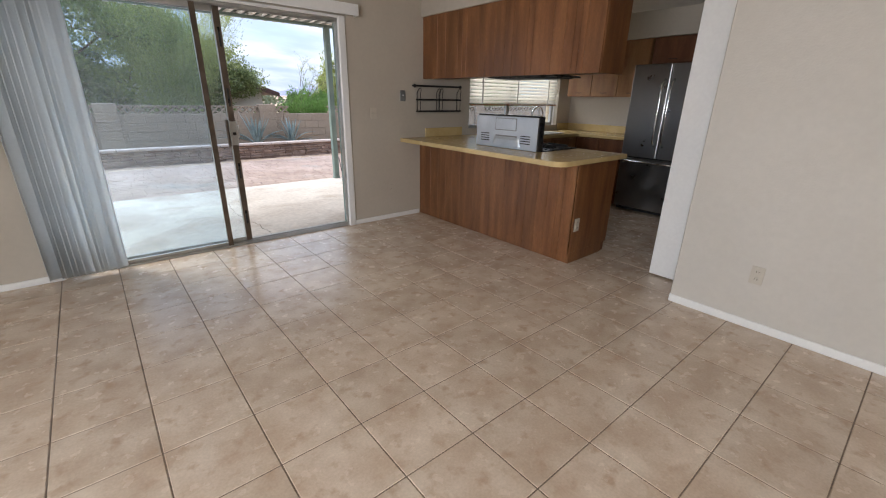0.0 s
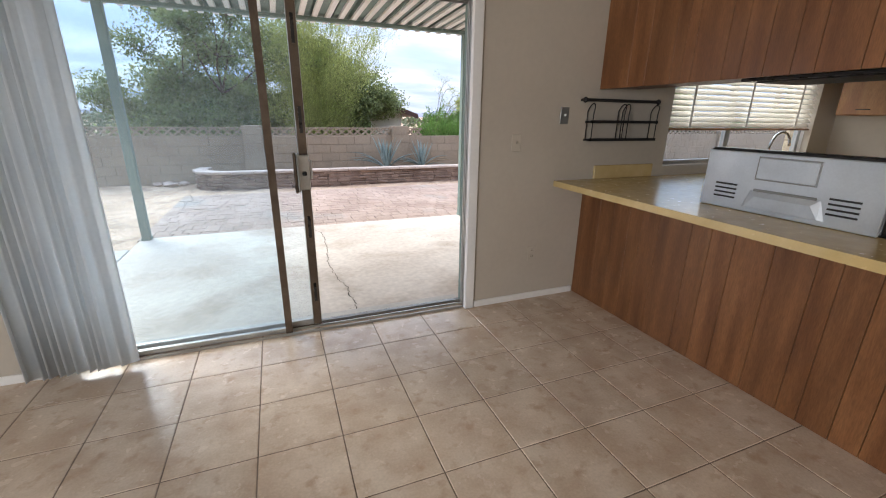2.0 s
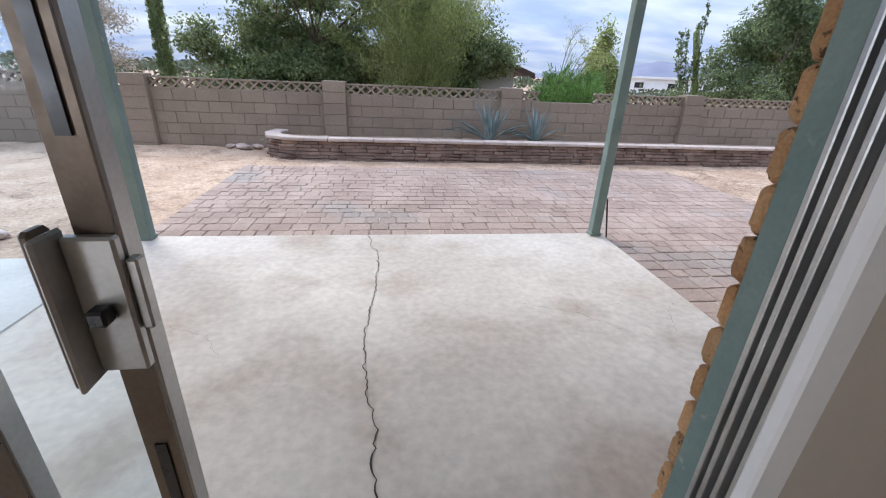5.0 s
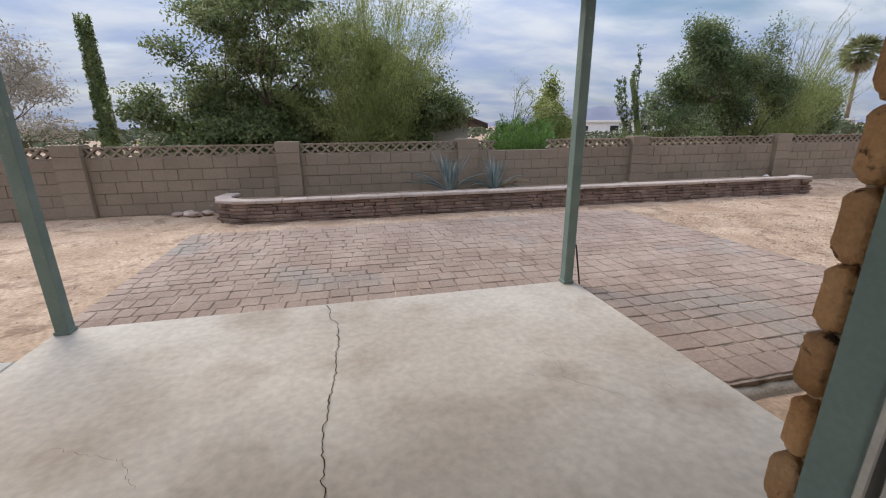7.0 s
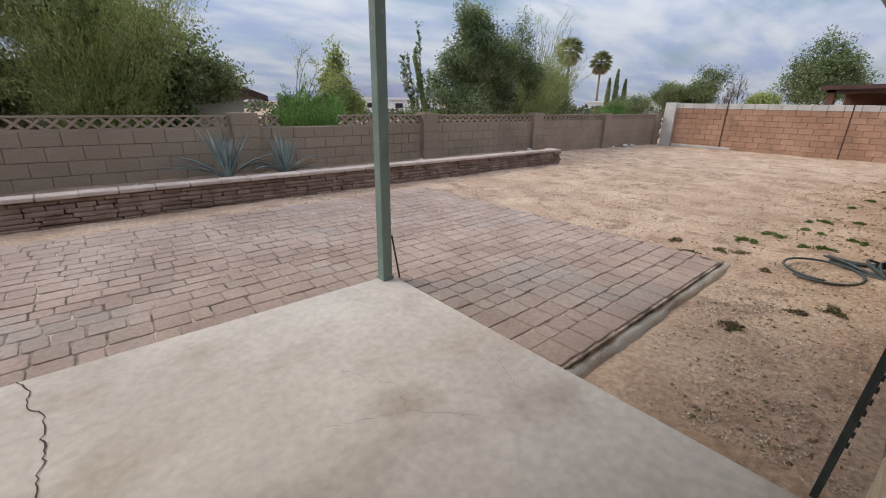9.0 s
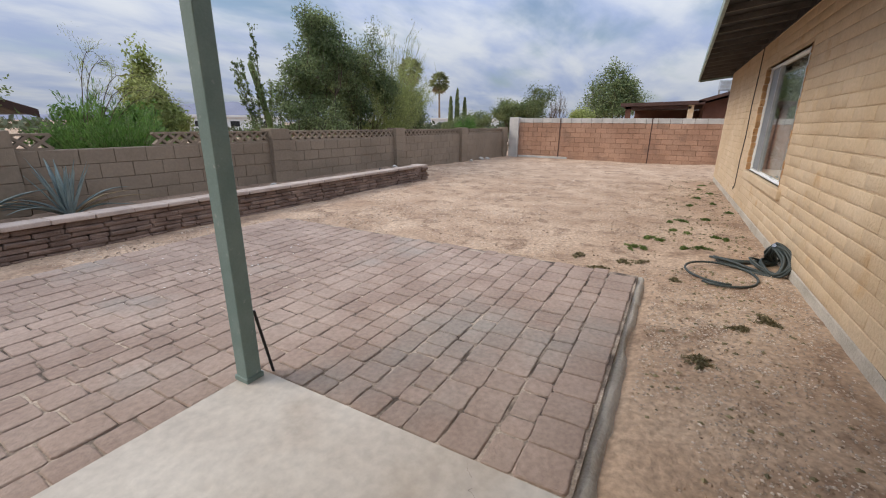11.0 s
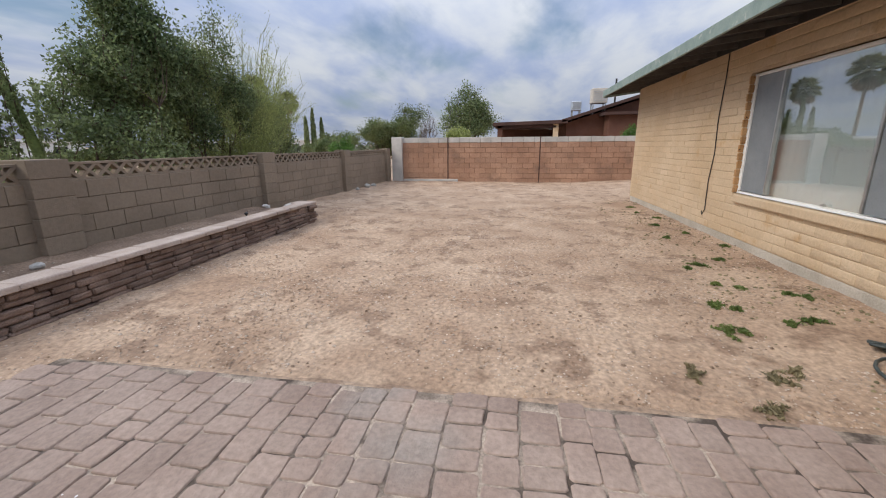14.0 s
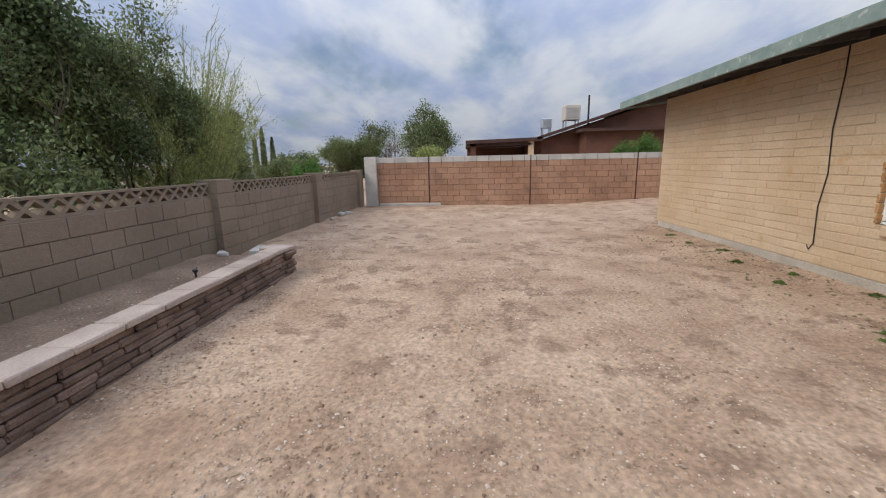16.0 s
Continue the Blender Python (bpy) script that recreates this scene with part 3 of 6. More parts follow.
# the west wall is out of view; its opening is added for the fill lamp
structure("wall_west", boxes((-2.87, -2.75, -2.75, -1.30, -0.2, 2.62), (-2.87, -2.75, 0.40, 4.16, -0.2, 2.62), (-2.87, -2.75, -1.30, 0.40, -0.2, 0.75), (-2.87, -2.75, -1.30, 0.40, 2.2, 2.62)), "wall", "unseen beige side wall with an opening added for a fill lamp", "wall")
structure("wall_south", boxes((-2.87, 6.2, -2.87, -2.75, -0.2, 2.62)), "wall", "plain beige painted back wall", "wall")
structure("wall_partition", boxes((3.05, 3.17, -2.75, 1.02, -0.009, 2.44, 0.006)), "wall_end", "beige partition wall ending beside the kitchen, toned paler as if lit", "wall")
structure("wall_east", boxes((6.08, 6.2, -2.75, 4.10, -0.2, 2.62)), "wall", "plain beige painted kitchen wall", "wall")
structure("ceiling", boxes((-2.75, 6.08, -2.75, 4.10, 2.44, 2.50)), "ceiling", "flat off-white painted ceiling", "ceiling")
structure("soffit_peninsula", boxes((3.08, 3.50, 1.88, 4.10, 2.205, 2.44)), "wall", "beige boxed soffit above the hanging cabinets", "soffit")
structure("soffit_kitchen", boxes((5.70, 6.08, -0.6, 4.10, 2.135, 2.44)), "wall", "beige boxed soffit above the kitchen cabinets", "soffit")
for nm, rows in (("baseboard_north", (2.145, 3.04, 4.085, 4.10, 0, 0.05, 0.004)), ("baseboard_partition", (3.035, 3.05, -2.75, 1.02, 0, 0.055, 0.004)), ("baseboard_left", (-2.75, -0.42, 4.085, 4.10, 0, 0.05, 0.004))):
    structure(nm, boxes(rows), "white", "narrow white painted baseboard", "baseboard")

# ---- the house: outer block walls, roof ----
SLUMP = [piece_mesh("slump_block", 0.40, 0.05, 0.103, 0.009, "slump", 0.002, s, 2) for s in range(5)]
SLUMP_DEEP = [piece_mesh("slump_block", 0.40, 0.056, 0.100, 0.024, "slump_raw", 0.0025, 40 + s, 4) for s in range(4)]
SLUMP_HALF = [piece_mesh("slump_block", 0.195, 0.05, 0.103, 0.009, "slump", 0.002, 10 + s, 2) for s in range(3)]
for me in SLUMP_DEEP + SLUMP + SLUMP_HALF:
    for p in me.polygons:
        p.use_smooth = True
COURSE = 0.108


def slump_wall(name, x0, y0, length, angle, z0, z1, thick, holes, near, label, deep=None):
    """Slump block laid in courses on a mortar core; local x runs along the wall, y outwards."""
    core = structure(name, cut_wall(0, length, z0, z1, -thick, -0.004 if deep else 0.0085, [(h[0] - (0.03 if deep else 0), h[1] + (0.03 if deep else 0), h[2], h[3]) for h in holes]), "mortar", label, "wall")
    core.matrix_world = pose(x0, y0, 0, 0, 0, angle)
    rnd = random.Random(7)
    far = []
    k = 0
    z = z0 + COURSE / 2
    while z + COURSE / 2 < z1 + 0.05:
        spans = [(0.0, length)]
        for h in holes:
            if h[2] - 0.03 < z < h[3] + 0.03:
                spans = [s for a, b in spans for s in ((a, min(b, h[0])), (max(a, h[1]), b)) if s[1] - s[0] > 0.05]
        for a, b in spans:
            x = a
            first = 0.40 if k % 2 == 0 else 0.195
            while x < b - 0.04:
                lx = min(first, b - x)
                first = 0.40
                me = rnd.choice(SLUMP if lx > 0.25 else SLUMP_HALF)
                inset = -0.012
                if deep and deep(x0 + x):
                    me, inset = rnd.choice(SLUMP_DEEP), -0.0155
                    lx = max(lx, 0.3) if lx < 0.3 else lx
                sx = (lx + (-0.010 if inset < -0.014 else 0.004)) / (0.40 if lx > 0.25 or inset < -0.014 else 0.195)
                m = (x + lx / 2, inset + rnd.uniform(-0.002, 0.002), z + rnd.uniform(-0.003, 0.003))
                ry, sc = rnd.uniform(-0.5, 0.5), (sx, 1, rnd.uniform(0.97, 1.05))
                if near(x0 + x, z):
                    put("block", me, core, *m, 0, 0, ry, sc)
                else:
                    far.append((me, pose(*m, 0, ry, 0) @ Matrix.Diagonal((*sc, 1))))
                x += lx
        z += COURSE
        k += 1
    if far:
        joined("far_blocks", far, "slump", core, "tan slump blocks laid in courses")
    return core


WIN = (8.23, 10.65, 0.59, 2.12)
ANG = math.degrees(math.atan(0.022))
X0 = 3.6
wall_garden = slump_wall("wall_garden", X0, house_y(X0), 15.35 - X0, ANG, 0.00, 2.56, 0.12, ((KWIN[0] - X0, KWIN[1] - X0, 1.0, 1.98), (WIN[0] - X0, WIN[1] - X0, WIN[2], WIN[3])), lambda x, z: 5.3 < x < 9.3, "tan slump block house wall with weathered mortar joints")
wall_patio = slump_wall("wall_patio", -6.0, 4.33, X0 + 6.0, 0, 0.0, 2.56, 0.12, ((DOOR[0] + 6.0 - 0.02, DOOR[1] + 6.0 + 0.003, -0.1, 2.126),), lambda x, z: x > 1.6, "tan slump block wall round the sliding door", lambda x: 2.1 < x < 2.25)
stem = structure("foundation_strip", boxes((0, 15.30 - X0, -0.12, 0.012, -0.4, -0.002, 0.012)), "stem", "rough grey cement foundation strip under the block wall", "foundation")
stem.matrix_world = pose(X0, house_y(X0), 0, 0, 0, ANG)
structure("foundation_patio", boxes((-6.0, X0, 4.22, 4.325, -0.4, -0.03)), "stem", "grey cement foundation under the patio wall", "foundation")
structure("wall_gable", boxes((15.23, 15.35, -3.0, house_y(15) - 0.13, -0.4, 2.56)), "slump", "tan slump block end wall of the house", "wall")


def main_roof():
    roof = thing("roof", "low shingled house roof with grey-green fascia and dark eaves", "roof", kind="structure")
    x0, x1, y0, y1 = 3.62, 16.0, 5.25, -3.4
    z0, slope = 2.48, 0.13
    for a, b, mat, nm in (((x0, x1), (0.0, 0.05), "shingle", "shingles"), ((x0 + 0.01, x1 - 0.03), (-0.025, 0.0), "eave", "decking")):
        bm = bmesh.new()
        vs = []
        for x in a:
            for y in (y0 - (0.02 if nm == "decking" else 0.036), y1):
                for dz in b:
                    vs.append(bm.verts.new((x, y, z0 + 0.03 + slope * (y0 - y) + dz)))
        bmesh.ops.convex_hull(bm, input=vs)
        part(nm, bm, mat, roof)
    part("fascia", boxes((x0, x1, y0 - 0.035, y0, z0 - 0.075, z0 + 0.075, 0.004)), "teal_light", roof, "weathered grey-green fascia board")
    x = x0 + 0.25
    while x < x1 - 0.1:
        bm = bmesh.new()
        vs = [bm.verts.new((x + dx, y, z)) for dx in (-0.016, 0.016) for y in (y0 - 0.04, 4.0) for z in (z0 + slope * (y0 - y) - 0.062, z0 + slope * (y0 - y) + 0.003)]
        bmesh.ops.convex_hull(bm, input=vs)
        part("rafter", bm, "rafter", roof)
        x += 0.60
    bm = boxes((x1 - 0.04, x1, y1, y0 - 0.04, 0, 0.16))
    for v in bm.verts:
        v.co.z += z0 - 0.10 + slope * (y0 - v.co.y)
    part("barge_board", bm, "teal_light", roof, "grey-green barge board")
    # flat roof over the rooms beside the patio
    part("roof_slab", boxes((-6.0, x0 - 0.005, -3.4, 4.5, 2.66, 2.78)), "shingle", roof)


main_roof()
# dark strip put where the wall top lies in the eave's shade
eave_shade = structure("trim_frieze", boxes((0.02, 15.3 - X0, 0.014, 0.03, 2.50, 2.60)), "eave", "dark strip for the shade along the wall top under the eave", "trim")
eave_shade.matrix_world = pose(X0, house_y(X0), 0, 0, 0, ANG)


def patio_cover():
    """Ribbed metal pan roof on a beam and two posts."""
    cover = thing("patio_cover", "ribbed grey-green metal patio cover on square posts", "patio cover")
    bm = bmesh.new()
    xs, x = [], -0.95
    while x < 3.80:
        xs += [(x, 0.0), (x + 0.15, 0.0), (x + 0.165, 0.045), (x + 0.205, 0.045), (x + 0.22, 0.0)]
        x += 0.22
    prev = None
    for px, dz in xs:
        row = [bm.verts.new((px, 4.45, 2.60 + dz)), bm.verts.new((px, 7.62, 2.525 + dz))]
        if prev:
            bm.faces.new((prev[0], row[0], row[1], prev[1]))
        prev = row
    sheet = part("roof_sheet", bm, "teal", cover, "grey-green ribbed metal sheet")
    md = sheet.modifiers.new("thick", "SOLIDIFY")
    md.thickness = 0.004
    part("beam", boxes((-0.95, 3.78, 7.25, 7.33, 2.455, 2.494, 0.004)), "teal", cover, "grey-green painted beam")
    x = -0.86
    while x < 3.75:
        bm = boxes((x - 0.030, x + 0.030, 4.46, 7.60, -0.038, -0.002, 0.004))
        for v in bm.verts:
            v.co.z += 2.60 - (v.co.y - 4.45) * 0.075 / 3.17
        part("slat", bm, "white", cover, "off-white painted roof slat")
        x += 0.155
    part("ledger", boxes((-0.95, 3.58, 4.42, 4.458, 2.46, 2.595, 0.004)), "teal", cover)
    for x, y in ((-0.675, 7.27), (3.46, 7.285)):
        part("post", boxes((x - 0.044, x + 0.044, y - 0.044, y + 0.044, PAD_Z, 2.455, 0.004)), "teal", cover, "square grey-green painted steel post")
        part("foot", boxes((x - 0.052, x + 0.052, y - 0.052, y + 0.052, PAD_Z, PAD_Z + 0.03, 0.003)), "teal", cover)


patio_cover()


# ---- block fence ----
FENCE_Y = 12.42
BLOCK = [piece_mesh("fence_block", 0.405, 0.05, 0.198, 0.006, "fence", 0.0012, s) for s in range(3)]
BLOCK_HALF = [piece_mesh("fence_block", 0.198, 0.05, 0.198, 0.006, "fence", 0.0006, 5)]


def lattice_mesh(l=0.41, h=0.205, d=0.10):
    """One screen block: two rails and two crossings of slanting bars."""
    bm = bmesh.new()
    box(bm, -l / 2, l / 2, -d / 2, d / 2, -h / 2, -h / 2 + 0.026)
    box(bm, -l / 2, l / 2, -d / 2, d / 2, h / 2 - 0.026, h / 2)
    for cx in (-l / 4, l / 4):
        for s in (1, -1):
            ang = math.atan2(h - 0.03, l / 2)
            length = math.hypot(h - 0.03, l / 2) + 0.012
            m = Matrix.Translation((cx, s * 0.002, 0)) @ Matrix.Rotation(s * ang, 4, "Y") @ Matrix.Diagonal((length, d - 0.012, 0.038, 1))
            bmesh.ops.create_cube(bm, size=1, matrix=m)
    me = bpy.data.meshes.new("screen_block")
    bm.to_mesh(me)
    bm.free()
    me.materials.append(M["fence"])
    return me


def block_fence():
    fence = structure("fence_wall", boxes((-30, 20.75, FENCE_Y + 0.02, FENCE_Y + 0.13, -0.4, 0.885)), "fence_joint", "grey-brown painted block garden wall with pierced top course", "garden wall")
    rnd = random.Random(11)
    z, k, rest = 0.885 - 0.102, 0, []
    while z > -0.25:
        x = -12.0 + (0.205 if k % 2 else 0)
        while x < 20.6:
            row = (rnd.choice(BLOCK), x + 0.205, FENCE_Y + 0.025 + rnd.uniform(-0.002, 0.002), z)
            if -3.5 < x < 17 and z > -0.05:
                put("block", row[0], fence, *row[1:])
            else:
                rest.append((row[0], pose(*row[1:])))
            x += 0.410
        z -= 0.204
        k += 1
    joined("far_blocks", rest, "fence", fence, "painted wall blocks")
    lat, rest = lattice_mesh(), []
    pil_block = piece_mesh("pilaster_block", 0.43, 0.32, 0.199, 0.006, "fence", 0.001, 8)
    pil = (-20, -15.9, -11.7, -7.5, -3.17, 0.40, 3.95, 8.06, 12.18, 16.25, 20.42)
    for a, b in zip(pil, pil[1:]):
        n = int(round((b - a - 0.43) / 0.41))
        w = (b - a - 0.43) / n
        for i in range(n):
            x = a + 0.215 + w * (i + 0.5)
            if 4.45 < x < 5.85:
                continue
            m = pose(x, FENCE_Y + 0.07, 0.885 + 0.1035) @ Matrix.Diagonal((w / 0.41, 1, 1, 1))
            if -3 < x < 18:
                ob = put("screen_block", lat, fence, 0, 0, 0)
                ob.matrix_local = m
            else:
                rest.append((lat, m))
    joined("far_screen_blocks", rest, "fence", fence, "pierced screen blocks")
    for x in pil:
        core = part("pilaster", boxes((x - 0.205, x + 0.205, FENCE_Y - 0.09, FENCE_Y + 0.21, -0.35, 1.12)), "fence_joint", fence)
        for j in range(7):
            put("pilaster_block", pil_block, core, x, FENCE_Y + 0.06, 1.135 - (j + 0.5) * 0.205)
        # proud mortar-toned strip drawn for the shadow in the control joint
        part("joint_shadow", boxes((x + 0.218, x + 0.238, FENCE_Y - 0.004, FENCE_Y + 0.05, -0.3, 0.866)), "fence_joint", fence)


block_fence()

END_X = 20.70


def end_wall():
    wall = structure("fence_end", boxes((END_X + 0.02, END_X + 0.14, -4.0, 12.25, -0.4, 1.34)), "orange_joint", "orange-brown block wall with a raw grey cap course", "garden wall")
    rnd = random.Random(3)
    blk = [piece_mesh("end_block", 0.05, 0.396, 0.184, 0.006, "orange", 0.0015, s) for s in range(3)]
    cap = [piece_mesh("cap_block", 0.16, 0.400, 0.188, 0.008, "cement", 0.002, s) for s in range(2)]
    z, k = 1.34 - 0.096, 0
    while z > -0.2:
        y = 2.0 + (0.204 if k % 2 else 0)
        while y < 12.0:
            put("block", rnd.choice(blk), wall, END_X + 0.025 + rnd.uniform(-0.003, 0.003), y, z)
            y += 0.408
        z -= 0.194
        k += 1
    y = 2.0
    while y < 12.0:
        put("cap_block", rnd.choice(cap), wall, END_X + 0.075, y, 1.34 + 0.098)
        y += 0.408
    for y in (2.9, 6.48, 10.0):
        part("control_joint", boxes((END_X - 0.010, END_X + 0.03, y - 0.018, y + 0.018, -0.3, 1.535)), "brown_dark", wall)
    part("corner_post", boxes((END_X - 0.12, END_X + 0.28, 11.82, 12.24, -0.3, 1.56, 0.012)), "cement", wall, "raw grey concrete corner post")
    part("footing", boxes((END_X - 0.05, END_X + 0.1, 9.6, 11.8, -0.3, -0.06, 0.02)), "cement", wall)
    part("footing", boxes((END_X - 0.05, END_X + 0.1, 2.2, 2.9, -0.3, -0.06, 0.02)), "cement", wall)


end_wall()


# ---- raised bed ----
def raised_bed():
    bed = thing("retaining_wall", "low dry-stacked wall of brown split stones with pale caps", "retaining wall", kind="structure")
    rnd = random.Random(5)
    lens = (0.20, 0.28, 0.36, 0.44)
    stones = {ln: [piece_mesh("ledge_stone", ln - 0.006, 0.20, 0.056, 0.012, "ledge", 0.005, i + int(ln * 100), 1) for i in range(3)] for ln in lens}
    capm = [piece_mesh("cap_stone", 0.395, 0.26, 0.055, 0.010, "cap", 0.003, i) for i in range(3)]
    line = [(-0.74, 12.30), (-0.82, 11.85), (-0.68, 11.46), (-0.35, 11.23), (0.1, BED_Y), (11.35, BED_Y - 0.02), (11.62, 11.14), (11.70, 11.45)]
    seg = []
    for a, b in zip(line, line[1:]):
        seg.append((Vector((*a, 0)), Vector((*b, 0))))
    total = sum((b - a).length for a, b in seg)

    def at(s):
        for a, b in seg:
            d = (b - a).length
            if s <= d or b is seg[-1][1]:
                v = (b - a).normalized()
                return a + v * s, math.degrees(math.atan2(v.y, v.x))
            s -= d
    z, k, rest = -0.20, 0, []
    for k in range(6):
        zc = -0.19 + 0.060 * (k + 0.5)
        s = rnd.uniform(0, 0.15)
        while s < total - 0.05:
            ln = rnd.choice(lens)
            p, rz = at(s + ln / 2)
            n = Vector((-math.sin(radians(rz)), math.cos(radians(rz)), 0))
            q = p + n * (0.10 + rnd.uniform(-0.012, 0.012) + 0.004 * k)
            row = (rnd.choice(stones[ln]), q.x, q.y, zc + rnd.uniform(-0.003, 0.003), rz + rnd.uniform(-1.2, 1.2), rnd.uniform(-0.6, 0.6))
            put("ledge_stone", row[0], bed, row[1], row[2], row[3], row[4], 0, row[5])
            s += ln
    s = 0.0
    while s < total - 0.1:
        p, rz = at(s + 0.2)
        n = Vector((-math.sin(radians(rz)), math.cos(radians(rz)), 0))
        q = p + n * 0.115
        if not (0.85 < s < 1.1):
            put("cap_stone", rnd.choice(capm), bed, q.x, q.y, 0.201, rz + rnd.uniform(-1.5, 1.5), rnd.uniform(-0.6, 0.6))
        s += 0.40
    bm = bmesh.new()
    nx, ny = 150, 14
    grid = [[bm.verts.new((-0.68 + 12.28 * i / nx, BED_Y + 0.12 + 1.22 * j / ny, 0.085 + 0.02 * noise.noise((i * 0.4, j * 0.4, 0)) + 0.015 * noise.noise((i * 1.3, j * 1.3, 4)) + 0.03 * j / ny)) for i in range(nx + 1)] for j in range(ny + 1)]
    for j in range(ny):
        for i in range(nx):
            if i < 8 and j < 5 - i / 2:
                continue
            bm.faces.new((grid[j][i], grid[j][i + 1], grid[j + 1][i + 1], grid[j + 1][i]))
    tagged(part("bed_soil", bm, "soil", smooth=True), "dark brown soil filling the raised bed", "soil", kind="structure")


raised_bed()


# ---- sliding door ----
def pane(name, x0, x1, y, z0, z1, parent, mat="glass"):
    ob = part(name, boxes((x0, x1, y - 0.003, y + 0.003, z0, z1)), mat, parent, "clear glass pane")
    ob.visible_shadow = False
    return ob


def sliding_door():
    casing = structure("trim_door", boxes((2.068, 2.140, 4.078, 4.112, 0, 2.10, 0.006), (-0.44, -0.36, 4.078, 4.112, 0, 2.10, 0.006), (-0.36, 2.068, 4.078, 4.112, 2.078, 2.10, 0.004)), "white", "white painted wooden casing round the sliding door", "trim")
    door = thing("door_1", "aluminium sliding glass door standing half open", "sliding door", kind="structure")
    part("track", boxes((-0.36, 2.097, 4.115, 4.272, -0.035, -0.004), (-0.36, 2.097, 4.118, 4.126, -0.004, 0.016), (-0.36, 2.097, 4.180, 4.188, -0.004, 0.014), (-0.36, 2.097, 4.236, 4.244, -0.004, 0.014), (-0.36, 2.097, 4.264, 4.272, -0.004, 0.010)), "alu", door, "worn aluminium sill track")
    part("head_track", boxes((-0.36, 2.097, 4.115, 4.30, 2.085, 2.09), (-0.36, 2.097, 4.118, 4.126, 2.055, 2.085), (-0.36, 2.097, 4.184, 4.190, 2.055, 2.085), (-0.36, 2.097, 4.240, 4.246, 2.055, 2.085)), "alu", door)
    jamb = bmesh.new()
    box(jamb, 2.1250, 2.1145, 4.115, 4.208, 0, 2.085)
    for y in (4.122, 4.150, 4.178, 4.202):
        box(jamb, 2.082, 2.1250, y - 0.006, y + 0.006, 0, 2.085, 0.002)
    part("jamb", jamb, "alu", door, "grooved aluminium side jamb")
    jl = boxes((-0.36, -0.335, 4.115, 4.30, 0, 2.085))
    part("jamb", jl, "alu", door)
    # fixed panel, on the room side
    fixed = part("fixed_panel", boxes((-0.335, 0.82, 4.140, 4.172, 0.016, 0.045, 0.003), (-0.335, 0.82, 4.140, 4.172, 2.015, 2.06, 0.003), (-0.335, -0.285, 4.140, 4.172, 0.07, 2.015, 0.003), (0.815, 0.855, 4.134, 4.176, 0.012, 2.06, 0.004)), "alu", door, "fixed panel of dull aluminium")
    pane("pane", -0.285, 0.815, 4.156, 0.045, 2.015, fixed)
    edge = part("stile_edge", boxes((0.814, 0.856, 4.1290, 4.1335, 0.014, 2.058)), "bronze", fixed)
    slide = part("sliding_panel", boxes((-0.12, 0.99, 4.200, 4.230, 0.014, 0.055, 0.003), (-0.12, 0.99, 4.200, 4.230, 2.012, 2.06, 0.003), (-0.12, -0.07, 4.200, 4.230, 0.085, 2.012, 0.003), (0.992, 1.047, 4.192, 4.236, 0.014, 2.06, 0.005)), "alu", door, "sliding panel of dull aluminium with a latch")
    pane("pane", -0.07, 0.992, 4.215, 0.055, 2.012, slide)
    part("stile_face", boxes((0.995, 1.044, 4.187, 4.1925, 0.02, 2.055)), "bronze", slide)
    bm = boxes((0.985, 1.050, 4.168, 4.1868, 0.935, 1.145, 0.004), (0.976, 0.985, 4.130, 4.186, 0.925, 1.155, 0.004))
    part("latch_plate", bm, "alu", slide, "dull metal latch and pull handle")
    part("pull", boxes((0.957, 0.9755, 4.146, 4.184, 0.92, 1.16, 0.006)), "bronze", slide, "brown grip of the pull handle")
    part("latch_thumb", boxes((1.005, 1.030, 4.142, 4.168, 1.025, 1.050, 0.004)), "black", slide)
    part("keeper", boxes((1.050, 1.066, 4.178, 4.20, 1.00, 1.11, 0.003)), "alu", slide)
    for z0, z1 in ((1.75, 1.90), (1.27, 1.42), (0.63, 0.77), (0.19, 0.32)):
        part("felt_pad", boxes((1.012, 1.030, 4.183, 4.187, z0, z1)), "black", slide)
    part("roller_box", boxes((0.87, 0.975, 4.205, 4.228, 2.015, 2.055, 0.004)), "black", slide)
    # painted wooden frame outside
    part("outer_frame", boxes((2.098, 2.26, 4.2535, 4.2755, -0.035, 2.125), (2.098, 2.1155, 4.209, 4.2535, -0.035, 2.125)), "teal", door, "grey-green painted wooden outer frame")
    part("outer_frame", boxes((-0.42, -0.355, 4.254, 4.285, -0.035, 2.125, 0.006)), "teal", door)
    part("outer_head", boxes((-0.355, 2.098, 4.254, 4.285, 2.095, 2.125, 0.006)), "teal", door)
    structure("wall_filling", boxes((-0.47, -0.36, 4.16, 4.252, -0.2, 2.62), (2.116, 2.27, 4.16, 4.252, -0.2, 2.62), (-0.36, 2.116, 4.16, 4.252, 2.09, 2.62)), "wall", "beige plaster closing the door reveal", "wall")


sliding_door()


